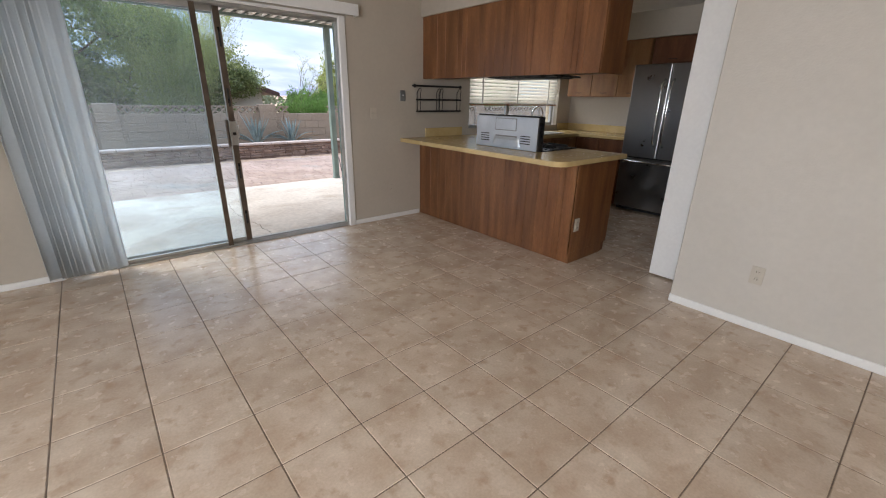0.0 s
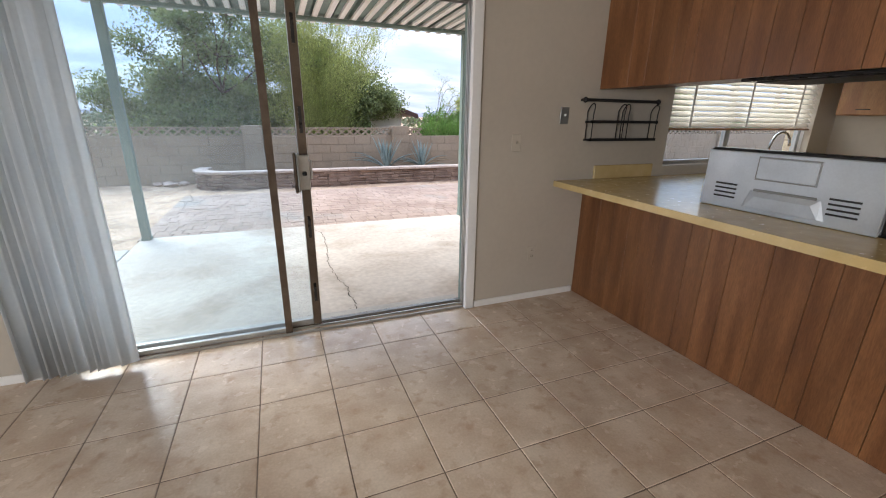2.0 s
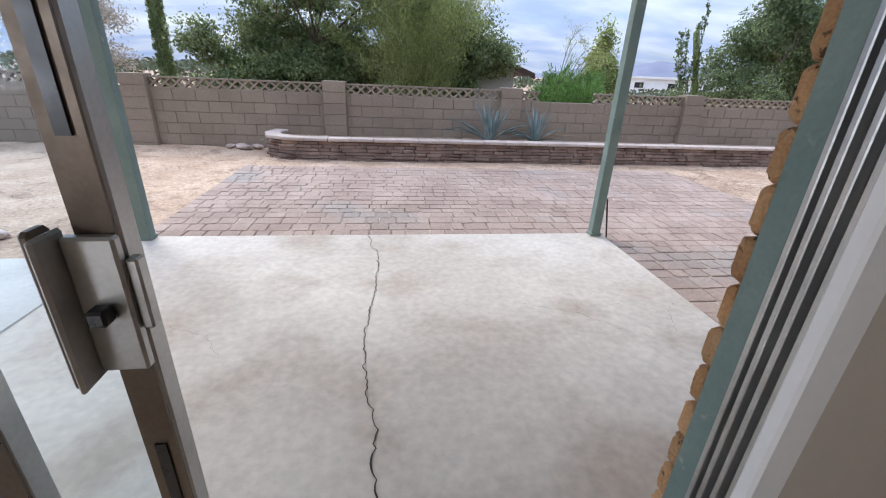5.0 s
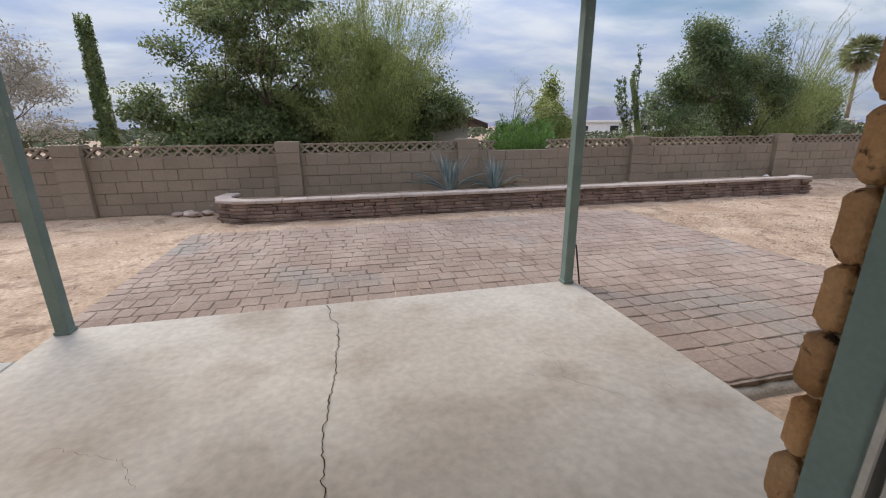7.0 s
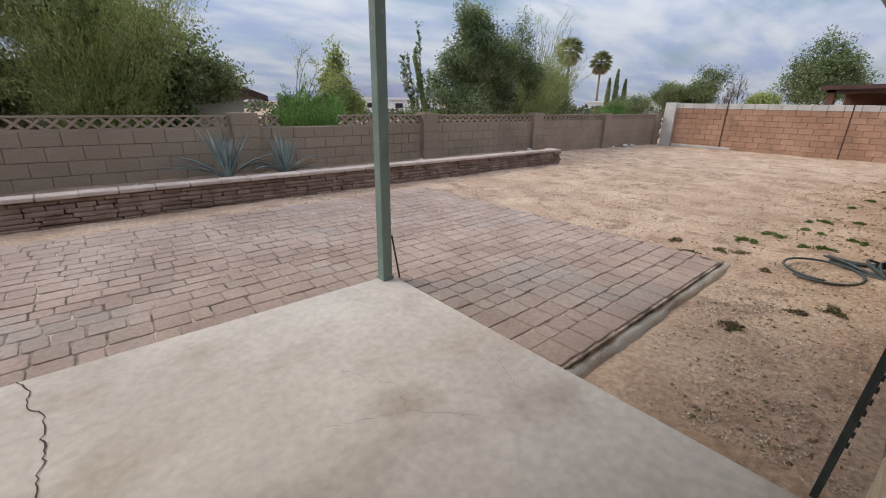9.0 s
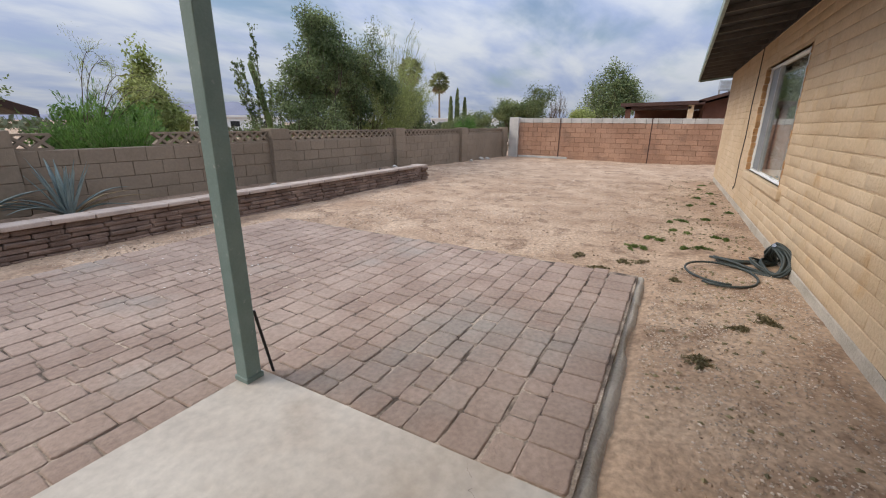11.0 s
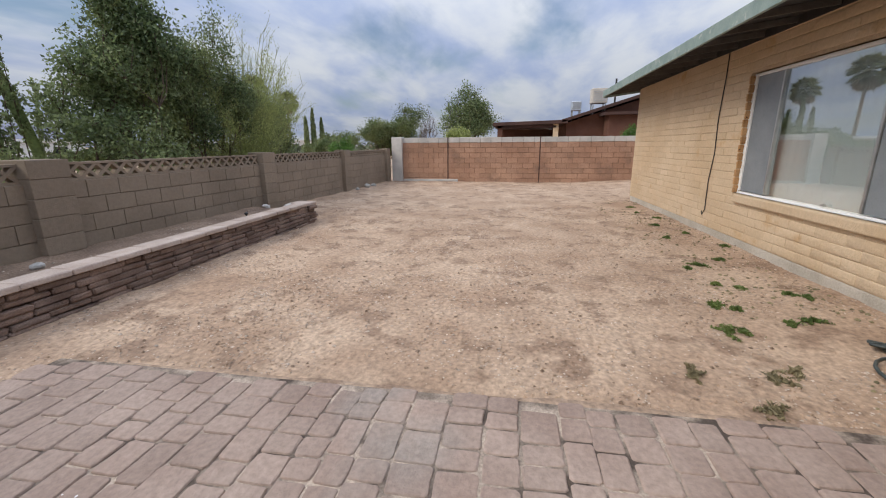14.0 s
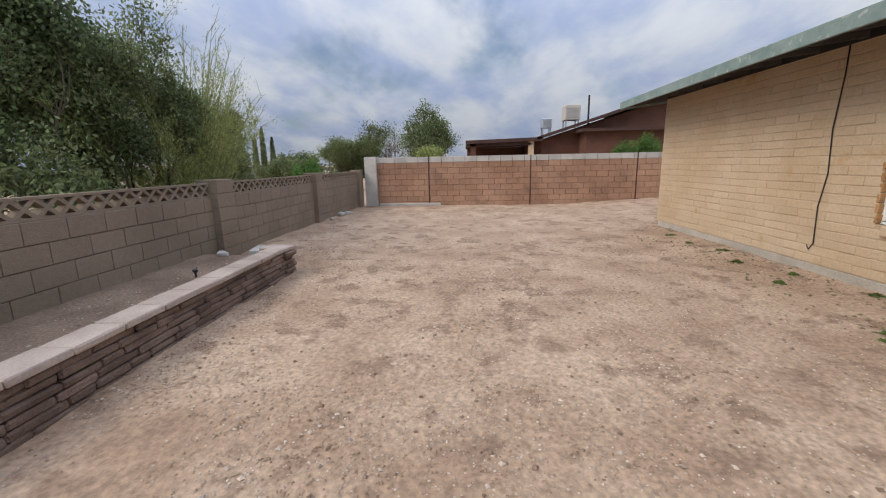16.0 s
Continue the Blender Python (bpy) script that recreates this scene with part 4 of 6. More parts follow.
def vertical_blinds():
    blind = thing("vertical_blinds", "drawn-back bluish white vertical vinyl blinds stacked at the door", "blinds")
    part("valance", boxes((-0.55, 2.26, 4.018, 4.030, 2.105, 2.205, 0.003), (2.245, 2.26, 4.030, 4.10, 2.105, 2.205), (-0.55, 2.245, 4.030, 4.098, 2.193, 2.205)), "white", blind, "plain white valance board")
    part("head_rail", boxes((-0.53, 2.23, 4.045, 4.085, 2.115, 2.150, 0.003)), "white", blind)
    rnd = random.Random(2)
    n = 12
    for i in range(n):
        bm = bmesh.new()
        cx = -0.44 + 0.44 * i / (n - 1)
        ang = radians(50 - 18 * (i / (n - 1)) + rnd.uniform(-26, 26))
        sway = rnd.uniform(-0.010, 0.010)
        prev = None
        for j in range(7):
            u = (j / 6 - 0.5) * 0.089
            c = 0.006 * (1 - (2 * j / 6 - 1) ** 2)
            dx, dy = u * math.cos(ang) - c * math.sin(ang), u * math.sin(ang) + c * math.cos(ang)
            row = [bm.verts.new((cx + dx + sway * (1 - k / 4), 4.035 + dy * 0.85, 0.035 + 2.075 * k / 4)) for k in range(5)]
            if prev:
                for k in range(4):
                    bm.faces.new((prev[k], row[k], row[k + 1], prev[k + 1]))
            prev = row
        v = part("vane", bm, "blind", blind, smooth=True)
        md = v.modifiers.new("thick", "SOLIDIFY")
        md.thickness = 0.0012
    part("wand", tube(bmesh.new(), [(-0.52, 4.01, 2.1), (-0.515, 4.01, 0.9)], 0.005, 6), "white", blind)


vertical_blinds()


# ---- small plates on the walls ----
def plate(name, label, category, at, rz, mat, kind):
    t = thing(name, label, category, at, rz)
    part("cover", boxes((-0.036, 0.036, -0.006, 0, -0.058, 0.058, 0.002)), mat, t)
    if kind == "outlet":
        for z in (-0.024, 0.024):
            part("socket", boxes((-0.016, 0.016, -0.0095, -0.0055, z - 0.014, z + 0.014, 0.003)), mat, t)
            for x in (-0.007, 0.007):
                part("slot", boxes((x - 0.0015, x + 0.0015, -0.0105, -0.009, z - 0.004, z + 0.006)), "black", t)
    else:
        part("toggle", boxes((-0.005, 0.005, -0.020, -0.005, -0.004, 0.012, 0.002)), "white" if kind == "switch" else "plate", t)
    return t


plate("light_switch", "brushed metal light switch plate on beige wall", "switch", (2.815, 4.10, 1.39), 0, "grey_plate", "switch")
plate("light_switch", "beige plastic switch plate on beige wall", "switch", (2.43, 4.10, 1.205), 0, "plate", "dimmer")
plate("wall_outlet", "beige wall outlet low beside the peninsula", "outlet", (2.63, 4.10, 0.377), 0, "wall", "outlet")
plate("wall_outlet", "ivory double wall outlet above the white baseboard", "outlet", (3.05, 0.551, 0.358), -90, "plate", "outlet")
plate("wall_outlet", "ivory outlet on the walnut end panel", "outlet", (3.11, 1.893, 0.353), 0, "plate", "outlet")


# ---- kitchen ----
def planks(thing_ob, x, thick, y0, y1, z0, z1, cuts, face=-1):
    edges = [y0, *cuts, y1]
    for a, b in zip(edges, edges[1:]):
        part("plank", boxes((x - thick / 2, x + thick / 2, a + 0.0013, b - 0.0013, z0, z1, 0.0015)), "walnut", thing_ob)


PLANK_CUTS = (2.02, 2.08, 2.19, 2.30, 2.43, 2.52, 2.70, 2.89, 3.02, 3.14, 3.36, 3.49, 3.60, 3.74, 3.88)


def peninsula():
    base = thing("kitchen_peninsula", "walnut-panelled kitchen peninsula of vertical random-width boards", "cabinet")
    part("carcass", boxes((3.068, 3.66, 1.915, 2.352, 0.0, 0.888), (3.068, 3.66, 3.158, 4.095, 0.0, 0.888), (3.068, 3.09, 2.352, 3.158, 0, 0.888)), "walnut_dark", base)
    planks(base, 3.059, 0.018, 1.90, 4.095, 0.003, 0.888, PLANK_CUTS)
    bm = boxes((3.05, 3.66, 1.896, 1.914, 0.10, 0.888, 0.002), (3.05, 3.58, 1.896, 1.914, 0.003, 0.10))
    part("end_panel", bm, "walnut", base, "walnut veneer end panel with a toe kick notch")
    for y0, y1 in ((1.95, 2.34), (3.17, 3.60), (3.62, 4.05)):
        d = part("door", boxes((3.661, 3.679, y0, y1, 0.12, 0.86, 0.003)), "maple", base)
        part("handle", boxes((3.679, 3.70, y0 + 0.03, y0 + 0.04, 0.62, 0.72, 0.003)), "iron", d)
    top = thing("worktop_peninsula", "yellow-tan laminate worktop with a rounded overhanging corner", "worktop")
    bm = bmesh.new()
    r = 0.10

    def slab(outline):
        a = [bm.verts.new((x, y, 0.888)) for x, y in outline]
        b = [bm.verts.new((x, y, 0.928)) for x, y in outline]
        bm.faces.new(a[::-1])
        bm.faces.new(b)
        for i in range(len(a)):
            j = (i + 1) % len(a)
            bm.faces.new((a[i], a[j], b[j], b[i]))
    left = [(2.70 + r - r * math.sin(radians(a)), 1.84 + r - r * math.cos(radians(a))) for a in range(90, -1, -15)]
    slab(left + [(3.70, 1.84), (3.70, 2.345), (3.10, 2.345), (3.10, 3.165), (3.70, 3.165), (3.70, 4.098), (2.775, 4.098)])
    part("slab", bm, "counter", top)
    part("edge_band", boxes((2.90, 3.70, 1.838, 1.842, 0.890, 0.926)), "counter", top)
    part("backsplash", boxes((3.13, 3.72, 4.078, 4.098, 0.929, 1.03, 0.004)), "counter", top, "yellow-tan laminate backsplash")


peninsula()


def hanging_cabinet():
    cab = thing("hanging_cabinet", "walnut-fronted cabinet row hanging above the peninsula", "cabinet")
    part("carcass", boxes((3.118, 3.45, 1.885, 4.095, 1.585, 2.204)), "walnut_dark", cab)
    planks(cab, 3.109, 0.018, 1.87, 4.095, 1.575, 2.204, tuple(c for c in (2.02, 2.075, 2.128, 2.217, 2.335, 2.537, 2.60, 2.764, 2.86, 2.983, 3.10, 3.189, 3.375, 3.44, 3.511, 3.70, 3.84)))
    part("end_panel", boxes((3.118, 3.45, 1.868, 1.884, 1.575, 2.204, 0.002)), "walnut", cab)
    for k in range(4):
        y0 = 1.90 + 0.545 * k
        d = part("door", boxes((3.451, 3.469, y0, y0 + 0.53, 1.60, 2.19, 0.003)), "maple", cab)
        part("handle", boxes((3.469, 3.49, y0 + 0.04, y0 + 0.05, 1.64, 1.74, 0.003)), "iron", d)
    hood = thing("range_hood", "thin black range hood under the hanging cabinets", "range hood")
    part("body", boxes((3.20, 3.62, 2.36, 3.15, 1.566, 1.584, 0.005)), "black", hood)
    part("grille", boxes((3.24, 3.58, 2.42, 3.09, 1.560, 1.5658, 0.002)), "iron", hood)


hanging_cabinet()


def stove():
    st = thing("kitchen_range", "freestanding range with a grey sheet-metal back and black top", "stove")
    part("body", boxes((3.112, 3.72, 2.372, 3.140, 0.0, 0.905, 0.005)), "black", st)
    back = part("back_guard", boxes((3.066, 3.082, 2.372, 3.140, 0.930, 1.222, 0.004)), "galv", st, "grey galvanised back panel with louvres")
    part("guard_body", boxes((3.083, 3.165, 2.366, 3.146, 0.929, 1.235, 0.012, 2)), "black", st)
    part("panel_plate", boxes((3.056, 3.0655, 2.62, 2.87, 1.10, 1.20, 0.003)), "galv", back)
    # grey rim a little larger than the plate, painted as its contact shadow
    part("plate_shadow", boxes((3.0605, 3.0658, 2.614, 2.876, 1.094, 1.206)), "grey_plate", back)
    # proud grey bar painted as the shaded top of the pressed recess
    part("socket_recess", boxes((3.059, 3.0655, 2.60, 2.87, 1.038, 1.050, 0.002)), "grey_plate", back)
    hump = bmesh.new()
    rim = [(3.0655, y, z) for y, z in ((2.555, 0.952), (2.915, 0.952), (2.885, 1.040), (2.585, 1.040))] + [(3.052, y, z) for y, z in ((2.575, 0.956), (2.895, 0.956), (2.855, 1.012), (2.615, 1.012))]
    bmesh.ops.convex_hull(hump, input=[hump.verts.new(p) for p in rim])
    part("cover_hump", hump, "galv", back, "pressed sheet-metal wiring cover")
    for y0, y1 in ((2.955, 3.065), (2.445, 2.555)):
        for k in range(4):
            part("louvre", boxes((3.0600, 3.0658, y0, y1, 0.985 + 0.022 * k, 0.993 + 0.022 * k)), "iron", back)
    part("cooktop", boxes((3.175, 3.70, 2.362, 3.150, 0.905, 0.936, 0.006)), "black", st)
    for x in (3.32, 3.56):
        for y in (2.56, 2.95):
            g = part("grate", boxes((x - 0.10, x + 0.10, y - 0.006, y + 0.006, 0.945, 0.957), (x - 0.006, x + 0.006, y - 0.12, y + 0.12, 0.945, 0.957), (x - 0.10, x - 0.09, y - 0.12, y + 0.12, 0.937, 0.957), (x + 0.09, x + 0.10, y - 0.12, y + 0.12, 0.937, 0.957)), "iron", st)
            part("burner", lathe(bmesh.new(), [(0.045, 0), (0.045, 0.01), (0.03, 0.014)], (x, y, 0.9365), 12), "iron", st)
    part("oven_door", boxes((3.721, 3.745, 2.39, 3.12, 0.20, 0.80, 0.004)), "black", st)


stove()


def base_cabinets():
    c = thing("base_cabinet", "stained wood base cabinets along the kitchen window wall", "cabinet")
    part("carcass", boxes((3.72, 5.46, 3.52, 4.095, 0.10, 0.888), (3.72, 5.46, 3.60, 4.095, 0, 0.10)), "maple", c)
    for k in range(3):
        x0 = 3.90 + 0.50 * k
        part("door", boxes((x0, x0 + 0.47, 3.502, 3.519, 0.13, 0.86, 0.003)), "maple", c)
    c2 = thing("base_cabinet", "stained wood base cabinet beside the refrigerator", "cabinet")
    part("carcass", boxes((5.48, 6.075, 2.76, 4.095, 0.10, 0.888), (5.56, 6.075, 2.76, 4.095, 0, 0.10)), "walnut_dark", c2)
    for k in range(2):
        part("door", boxes((5.461, 5.479, 2.78 + 0.37 * k, 3.12 + 0.37 * k, 0.13, 0.70, 0.003)), "walnut_dark", c2)
        part("drawer", boxes((5.461, 5.479, 2.78 + 0.37 * k, 3.12 + 0.37 * k, 0.72, 0.87, 0.003)), "walnut_dark", c2)
    top = thing("worktop_corner", "yellow-tan laminate corner worktop under the kitchen window", "worktop")
    part("slab", boxes((3.705, 4.55, 3.48, 4.098, 0.888, 0.928, 0.006), (5.20, 6.078, 3.48, 4.098, 0.888, 0.928, 0.006), (4.55, 5.20, 3.48, 3.58, 0.888, 0.928), (4.55, 5.20, 4.0, 4.098, 0.888, 0.928), (5.44, 6.078, 2.75, 3.48, 0.888, 0.928, 0.006)), "counter", top)
    part("backsplash", boxes((5.78, 6.056, 4.076, 4.098, 0.929, 1.03, 0.004), (6.056, 6.078, 2.75, 4.098, 0.929, 1.03, 0.004)), "counter", top)
    sink = thing("kitchen_sink", "white enamel sink set under the window", "sink")
    part("rim", boxes((4.53, 5.22, 3.56, 3.60, 0.929, 0.942, 0.004), (4.53, 5.22, 3.97, 4.02, 0.929, 0.942, 0.004), (4.53, 4.57, 3.60, 3.97, 0.929, 0.942, 0.004), (5.18, 5.22, 3.60, 3.97, 0.929, 0.942, 0.004)), "white", sink)
    part("bowl", boxes((4.56, 5.19, 3.59, 3.98, 0.76, 0.775), (4.56, 4.575, 3.59, 3.98, 0.775, 0.928), (5.175, 5.19, 3.59, 3.98, 0.775, 0.928), (4.575, 5.175, 3.59, 3.605, 0.775, 0.928), (4.575, 5.175, 3.965, 3.98, 0.775, 0.928)), "white", sink)
    tap = thing("kitchen_faucet", "chrome gooseneck kitchen faucet behind the sink", "faucet")
    pts = [(5.00, 4.00, 0.943), (5.00, 4.00, 1.15)] + [(5.00 + 0.09 - 0.09 * math.cos(radians(a)), 3.99 - 0.05 * a / 200, 1.19 + 0.09 * math.sin(radians(a))) for a in range(0, 201, 25)]
    part("spout", tube(bmesh.new(), pts, 0.011, 10), "chrome", tap, smooth=True)
    part("base", lathe(bmesh.new(), [(0.028, 0), (0.028, 0.012), (0.016, 0.03)], (5.00, 4.00, 0.9425)), "chrome", tap, smooth=True)
    part("lever", tube(bmesh.new(), [(5.10, 4.00, 0.943), (5.10, 4.00, 0.99), (5.15, 3.97, 1.0)], 0.008, 8), "chrome", tap, smooth=True)


base_cabinets()


def wall_cabinets():
    for y0, y1, z0, nm, lab in ((2.76, 3.95, 1.43, "wall_cabinet", "stained wood wall cabinet with two doors in the corner"), (1.70, 2.74, 1.83, "wall_cabinet", "dark stained cabinet above the refrigerator")):
        c = thing(nm, lab, "cabinet")
        mat = "maple" if z0 < 1.6 else "walnut_dark"
        part("carcass", boxes((5.76, 6.075, y0, y1, z0, 2.134)), "maple" if z0 < 1.6 else "walnut_dark", c)
        n = 2 if z0 > 1.6 else 3
        w = (y1 - y0) / n
        for k in range(n):
            d = part("door", boxes((5.741, 5.759, y0 + w * k + 0.006, y0 + w * (k + 1) - 0.006, z0 + 0.008, 2.12, 0.003)), mat, c)
            part("handle", tube(bmesh.new(), [(5.741, y0 + w * (k + 0.5) - 0.05, z0 + 0.05), (5.725, y0 + w * (k + 0.5) - 0.04, z0 + 0.05), (5.725, y0 + w * (k + 0.5) + 0.04, z0 + 0.05), (5.741, y0 + w * (k + 0.5) + 0.05, z0 + 0.05)], 0.004, 6), "iron", d)


wall_cabinets()


def fridge():
    f = thing("refrigerator", "dark stainless french-door refrigerator with freezer drawer", "refrigerator")
    y0, y1, ym = 1.80, 2.70, 2.255
    part("body", boxes((5.34, 6.05, y0 + 0.005, y1 - 0.005, 0.02, 1.775, 0.006)), "black", f)
    for a, b in ((y0, ym - 0.004), (ym + 0.004, y1)):
        part("door", boxes((5.262, 5.337, a, b, 0.715, 1.79, 0.012, 2)), "steel", f, "brushed dark steel door")
    dr = part("freezer_drawer", boxes((5.262, 5.337, y0, y1, 0.07, 0.70, 0.012, 2)), "steel", f)
    for y in (ym - 0.05, ym + 0.05):
        pts = [(5.262, y, 0.86), (5.215, y, 0.90)] + [(5.205 - 0.012 * math.sin(math.pi * k / 6), y, 0.93 + 0.62 * k / 6) for k in range(7)] + [(5.215, y, 1.58), (5.262, y, 1.62)]
        part("handle", tube(bmesh.new(), pts, 0.013, 8), "chrome", f, "long curved steel handle", smooth=True)
    part("handle", tube(bmesh.new(), [(5.262, y0 + 0.06, 0.655), (5.21, y0 + 0.08, 0.665), (5.205, ym, 0.668), (5.21, y1 - 0.08, 0.665), (5.262, y1 - 0.06, 0.655)], 0.013, 8), "chrome", f, smooth=True)
    for y in (y0 + 0.08, y1 - 0.08):
        part("foot", lathe(bmesh.new(), [(0.02, 0), (0.02, 0.021)], (5.45, y, 0), 8), "black", f)


fridge()


def kitchen_window():
    w = thing("window_1", "sliding kitchen window with half-raised white blind", "window", kind="structure")
    a, b, z0, z1 = KWIN[0], KWIN[1], KWIN[2], KWIN[3]
    part("reveal", boxes((a - 0.02, a, 4.161, 4.245, z0 - 0.02, z1 + 0.02), (b, b + 0.02, 4.161, 4.245, z0 - 0.02, z1 + 0.02), (a, b, 4.161, 4.245, z1, z1 + 0.02), (a, b, 4.161, 4.245, z0 - 0.02, z0)), "white", w)
    part("frame", boxes((a, b, 4.19, 4.23, z0, z0 + 0.04, 0.003), (a, b, 4.19, 4.23, z1 - 0.04, z1, 0.003), (a, a + 0.04, 4.19, 4.23, z0 + 0.04, z1 - 0.04), (b - 0.04, b, 4.19, 4.23, z0 + 0.04, z1 - 0.04), (4.66, 4.72, 4.19, 4.23, z0 + 0.04, z1 - 0.04, 0.003)), "alu", w)
    part("sill", boxes((a, b, 4.105, 4.188, z0, z0 + 0.006)), "wall", w)
    pane("pane", a + 0.04, 4.66, 4.21, z0 + 0.04, z1 - 0.04, w)
    pane("pane", 4.72, b - 0.04, 4.21, z0 + 0.04, z1 - 0.04, w)
    bl = thing("venetian_blind", "white faux-wood venetian blind drawn halfway up", "blinds")
    for k in range(14):
        z = 1.335 + 0.043 * k
        bm = boxes((a + 0.012, b - 0.012, -0.025, 0.025, -0.0015, 0.0015))
        bmesh.ops.rotate(bm, verts=bm.verts, cent=(0, 0, 0), matrix=Matrix.Rotation(radians(48), 3, "X"))
        bmesh.ops.translate(bm, verts=bm.verts, vec=(0, 4.140, z))
        part("slat", bm, "slat", bl)
    part("bottom_rail", boxes((a + 0.012, b - 0.012, 4.115, 4.165, 1.290, 1.308, 0.003)), "maple", bl)
    part("head_rail", boxes((a + 0.008, b - 0.008, 4.112, 4.170, 1.935, 1.978, 0.003)), "white", bl)
    for x in (a + 0.25, 4.80, b - 0.25):
        part("tape", boxes((x - 0.012, x + 0.012, 4.1125, 4.1140, 1.308, 1.935)), "white", bl)


kitchen_window()


def wall_rack():
    r = thing("wall_rack", "black wrought-iron two-tier spice rack on the wall", "rack")
    x0, x1, y0, y1 = 2.995, 3.63, 4.015, 4.088
    part("top_rod", tube(bmesh.new(), [(x0 - 0.04, 4.06, 1.50), (x1 + 0.02, 4.06, 1.50)], 0.011, 8), "iron", r)
    for x in (x0 - 0.04, x1 + 0.02):
        part("finial", lathe(bmesh.new(), [(0.004, -0.02), (0.018, -0.008), (0.018, 0.008), (0.004, 0.02)], (x, 4.06, 1.50), 10), "iron", r)
        part("bracket", boxes((x - 0.008, x + 0.008, 4.06, 4.099, 1.492, 1.508)), "iron", r)
    for z in (1.352, 1.225):
        part("tray", boxes((x0, x1, y0, y0 + 0.012, z - 0.010, z + 0.010), (x0, x1, y1 - 0.01, y1, z - 0.010, z + 0.006), (x0, x0 + 0.01, y0, y1, z - 0.008, z + 0.004), (x1 - 0.01, x1, y0, y1, z - 0.008, z + 0.004), (x0, x1, y0 + 0.02, y1 - 0.012, z - 0.010, z - 0.006)), "iron", r)
    mid = (x0 + x1) / 2
    for x in (x0 + 0.012, mid - 0.02, mid + 0.02, x1 - 0.012):
        arch = [(x, y0 + 0.006, 1.215), (x, y0 + 0.004, 1.40)] + [(x + 0.02 * math.sin(radians(a)), 4.05 - 0.034 * math.cos(radians(a)), 1.42 + 0.058 * math.sin(radians(a))) for a in range(0, 181, 30)] + [(x, y1 - 0.005, 1.40), (x, y1 - 0.005, 1.215)]
        part("hanger", tube(bmesh.new(), arch, 0.0038, 6), "iron", r, smooth=True)


wall_rack()

# white door leaf standing open at the kitchen passage
leaf = thing("door_2", "plain white flush door standing open beside the partition", "door", kind="structure")
part("leaf", boxes((3.405, 3.440, 0.60, 1.335, 0.018, 2.03, 0.003)), "white", leaf)
part("hinge", boxes((3.440, 3.448, 0.60, 0.61, 0.25, 0.34), (3.440, 3.448, 0.60, 0.61, 1.70, 1.79)), "alu", leaf)
part("hinge_post", boxes((3.405, 3.47, 0.555, 0.598, -0.009, 2.44)), "white", leaf)


# ---- trees and plants ----
def leaf_mesh(name, centres, per, spread, size, slim, seed, droop=0.0):
    """Small folded leaves scattered about many twig ends."""
    rng = np.random.default_rng(seed)
    c = np.array(centres, dtype=float)
    weight = rng.uniform(0.15, 1.85, len(c))
    reach = np.repeat(rng.uniform(0.55, 1.35, len(c)), np.maximum(1, (per * weight).astype(int)))
    c = np.repeat(c, np.maximum(1, (per * weight).astype(int)), axis=0)
    n = len(c)
    ball = rng.normal(0, 1, (n, 3))
    ball *= (rng.uniform(0, 1, n) ** 0.45 * 1.75 / np.linalg.norm(ball, axis=1))[:, None]
    c = c + ball * np.array(spread) * reach[:, None]
    a = rng.normal(0, 1, (n, 3))
    a[:, 2] -= droop
    a /= np.linalg.norm(a, axis=1)[:, None]
    b = np.cross(a, rng.normal(0, 1, (n, 3)))
    b /= np.linalg.norm(b, axis=1)[:, None] + 1e-9
    s = size * rng.uniform(0.6, 1.4, (n, 1))
    v = np.stack([c - a * s / 2, c + b * s * slim / 2, c + a * s / 2, c - b * s * slim / 2], axis=1).reshape(-1, 3)
    me = bpy.data.meshes.new(name)
    me.from_pydata(v.tolist(), [], (np.arange(n * 4).reshape(-1, 4)).tolist())
    me.update()
    return me


def limbs(seed, levels, kids, up, gnarl, ratio=0.72):
    """A branching skeleton of unit height: segments (a, b, ra, rb) and twig ends."""
    rnd = random.Random(seed)
    segs, ends = [], []

    def grow(p, d, ln, r, level):
        q = p
        steps = 3
        for k in range(steps):
            d = (d + Vector((rnd.uniform(-1, 1), rnd.uniform(-1, 1), rnd.uniform(-1, 1))) * gnarl).normalized()
            n = q + d * ln / steps
            ra, rb = r * (1 - 0.13 * k), r * (1 - 0.13 * (k + 1))
            segs.append((q, n, ra, rb))
            if level >= levels - 1:
                ends.append(n)
            q = n
        if level >= levels:
            return
        for k in range(kids):
            az = 2 * math.pi * (k + rnd.uniform(-0.3, 0.3)) / kids
            side = Vector((math.cos(az), math.sin(az), 0))
            nd = (d * 0.5 + side * rnd.uniform(0.5, 1.0) + Vector((0, 0, up * rnd.uniform(0.3, 1.0)))).normalized()
            grow(q, nd, ln * ratio * rnd.uniform(0.75, 1.15), r * 0.58, level + 1)
    grow(Vector((0, 0, 0)), Vector((0, 0, 1)), 0.22, 0.028, 0)
    return segs, ends


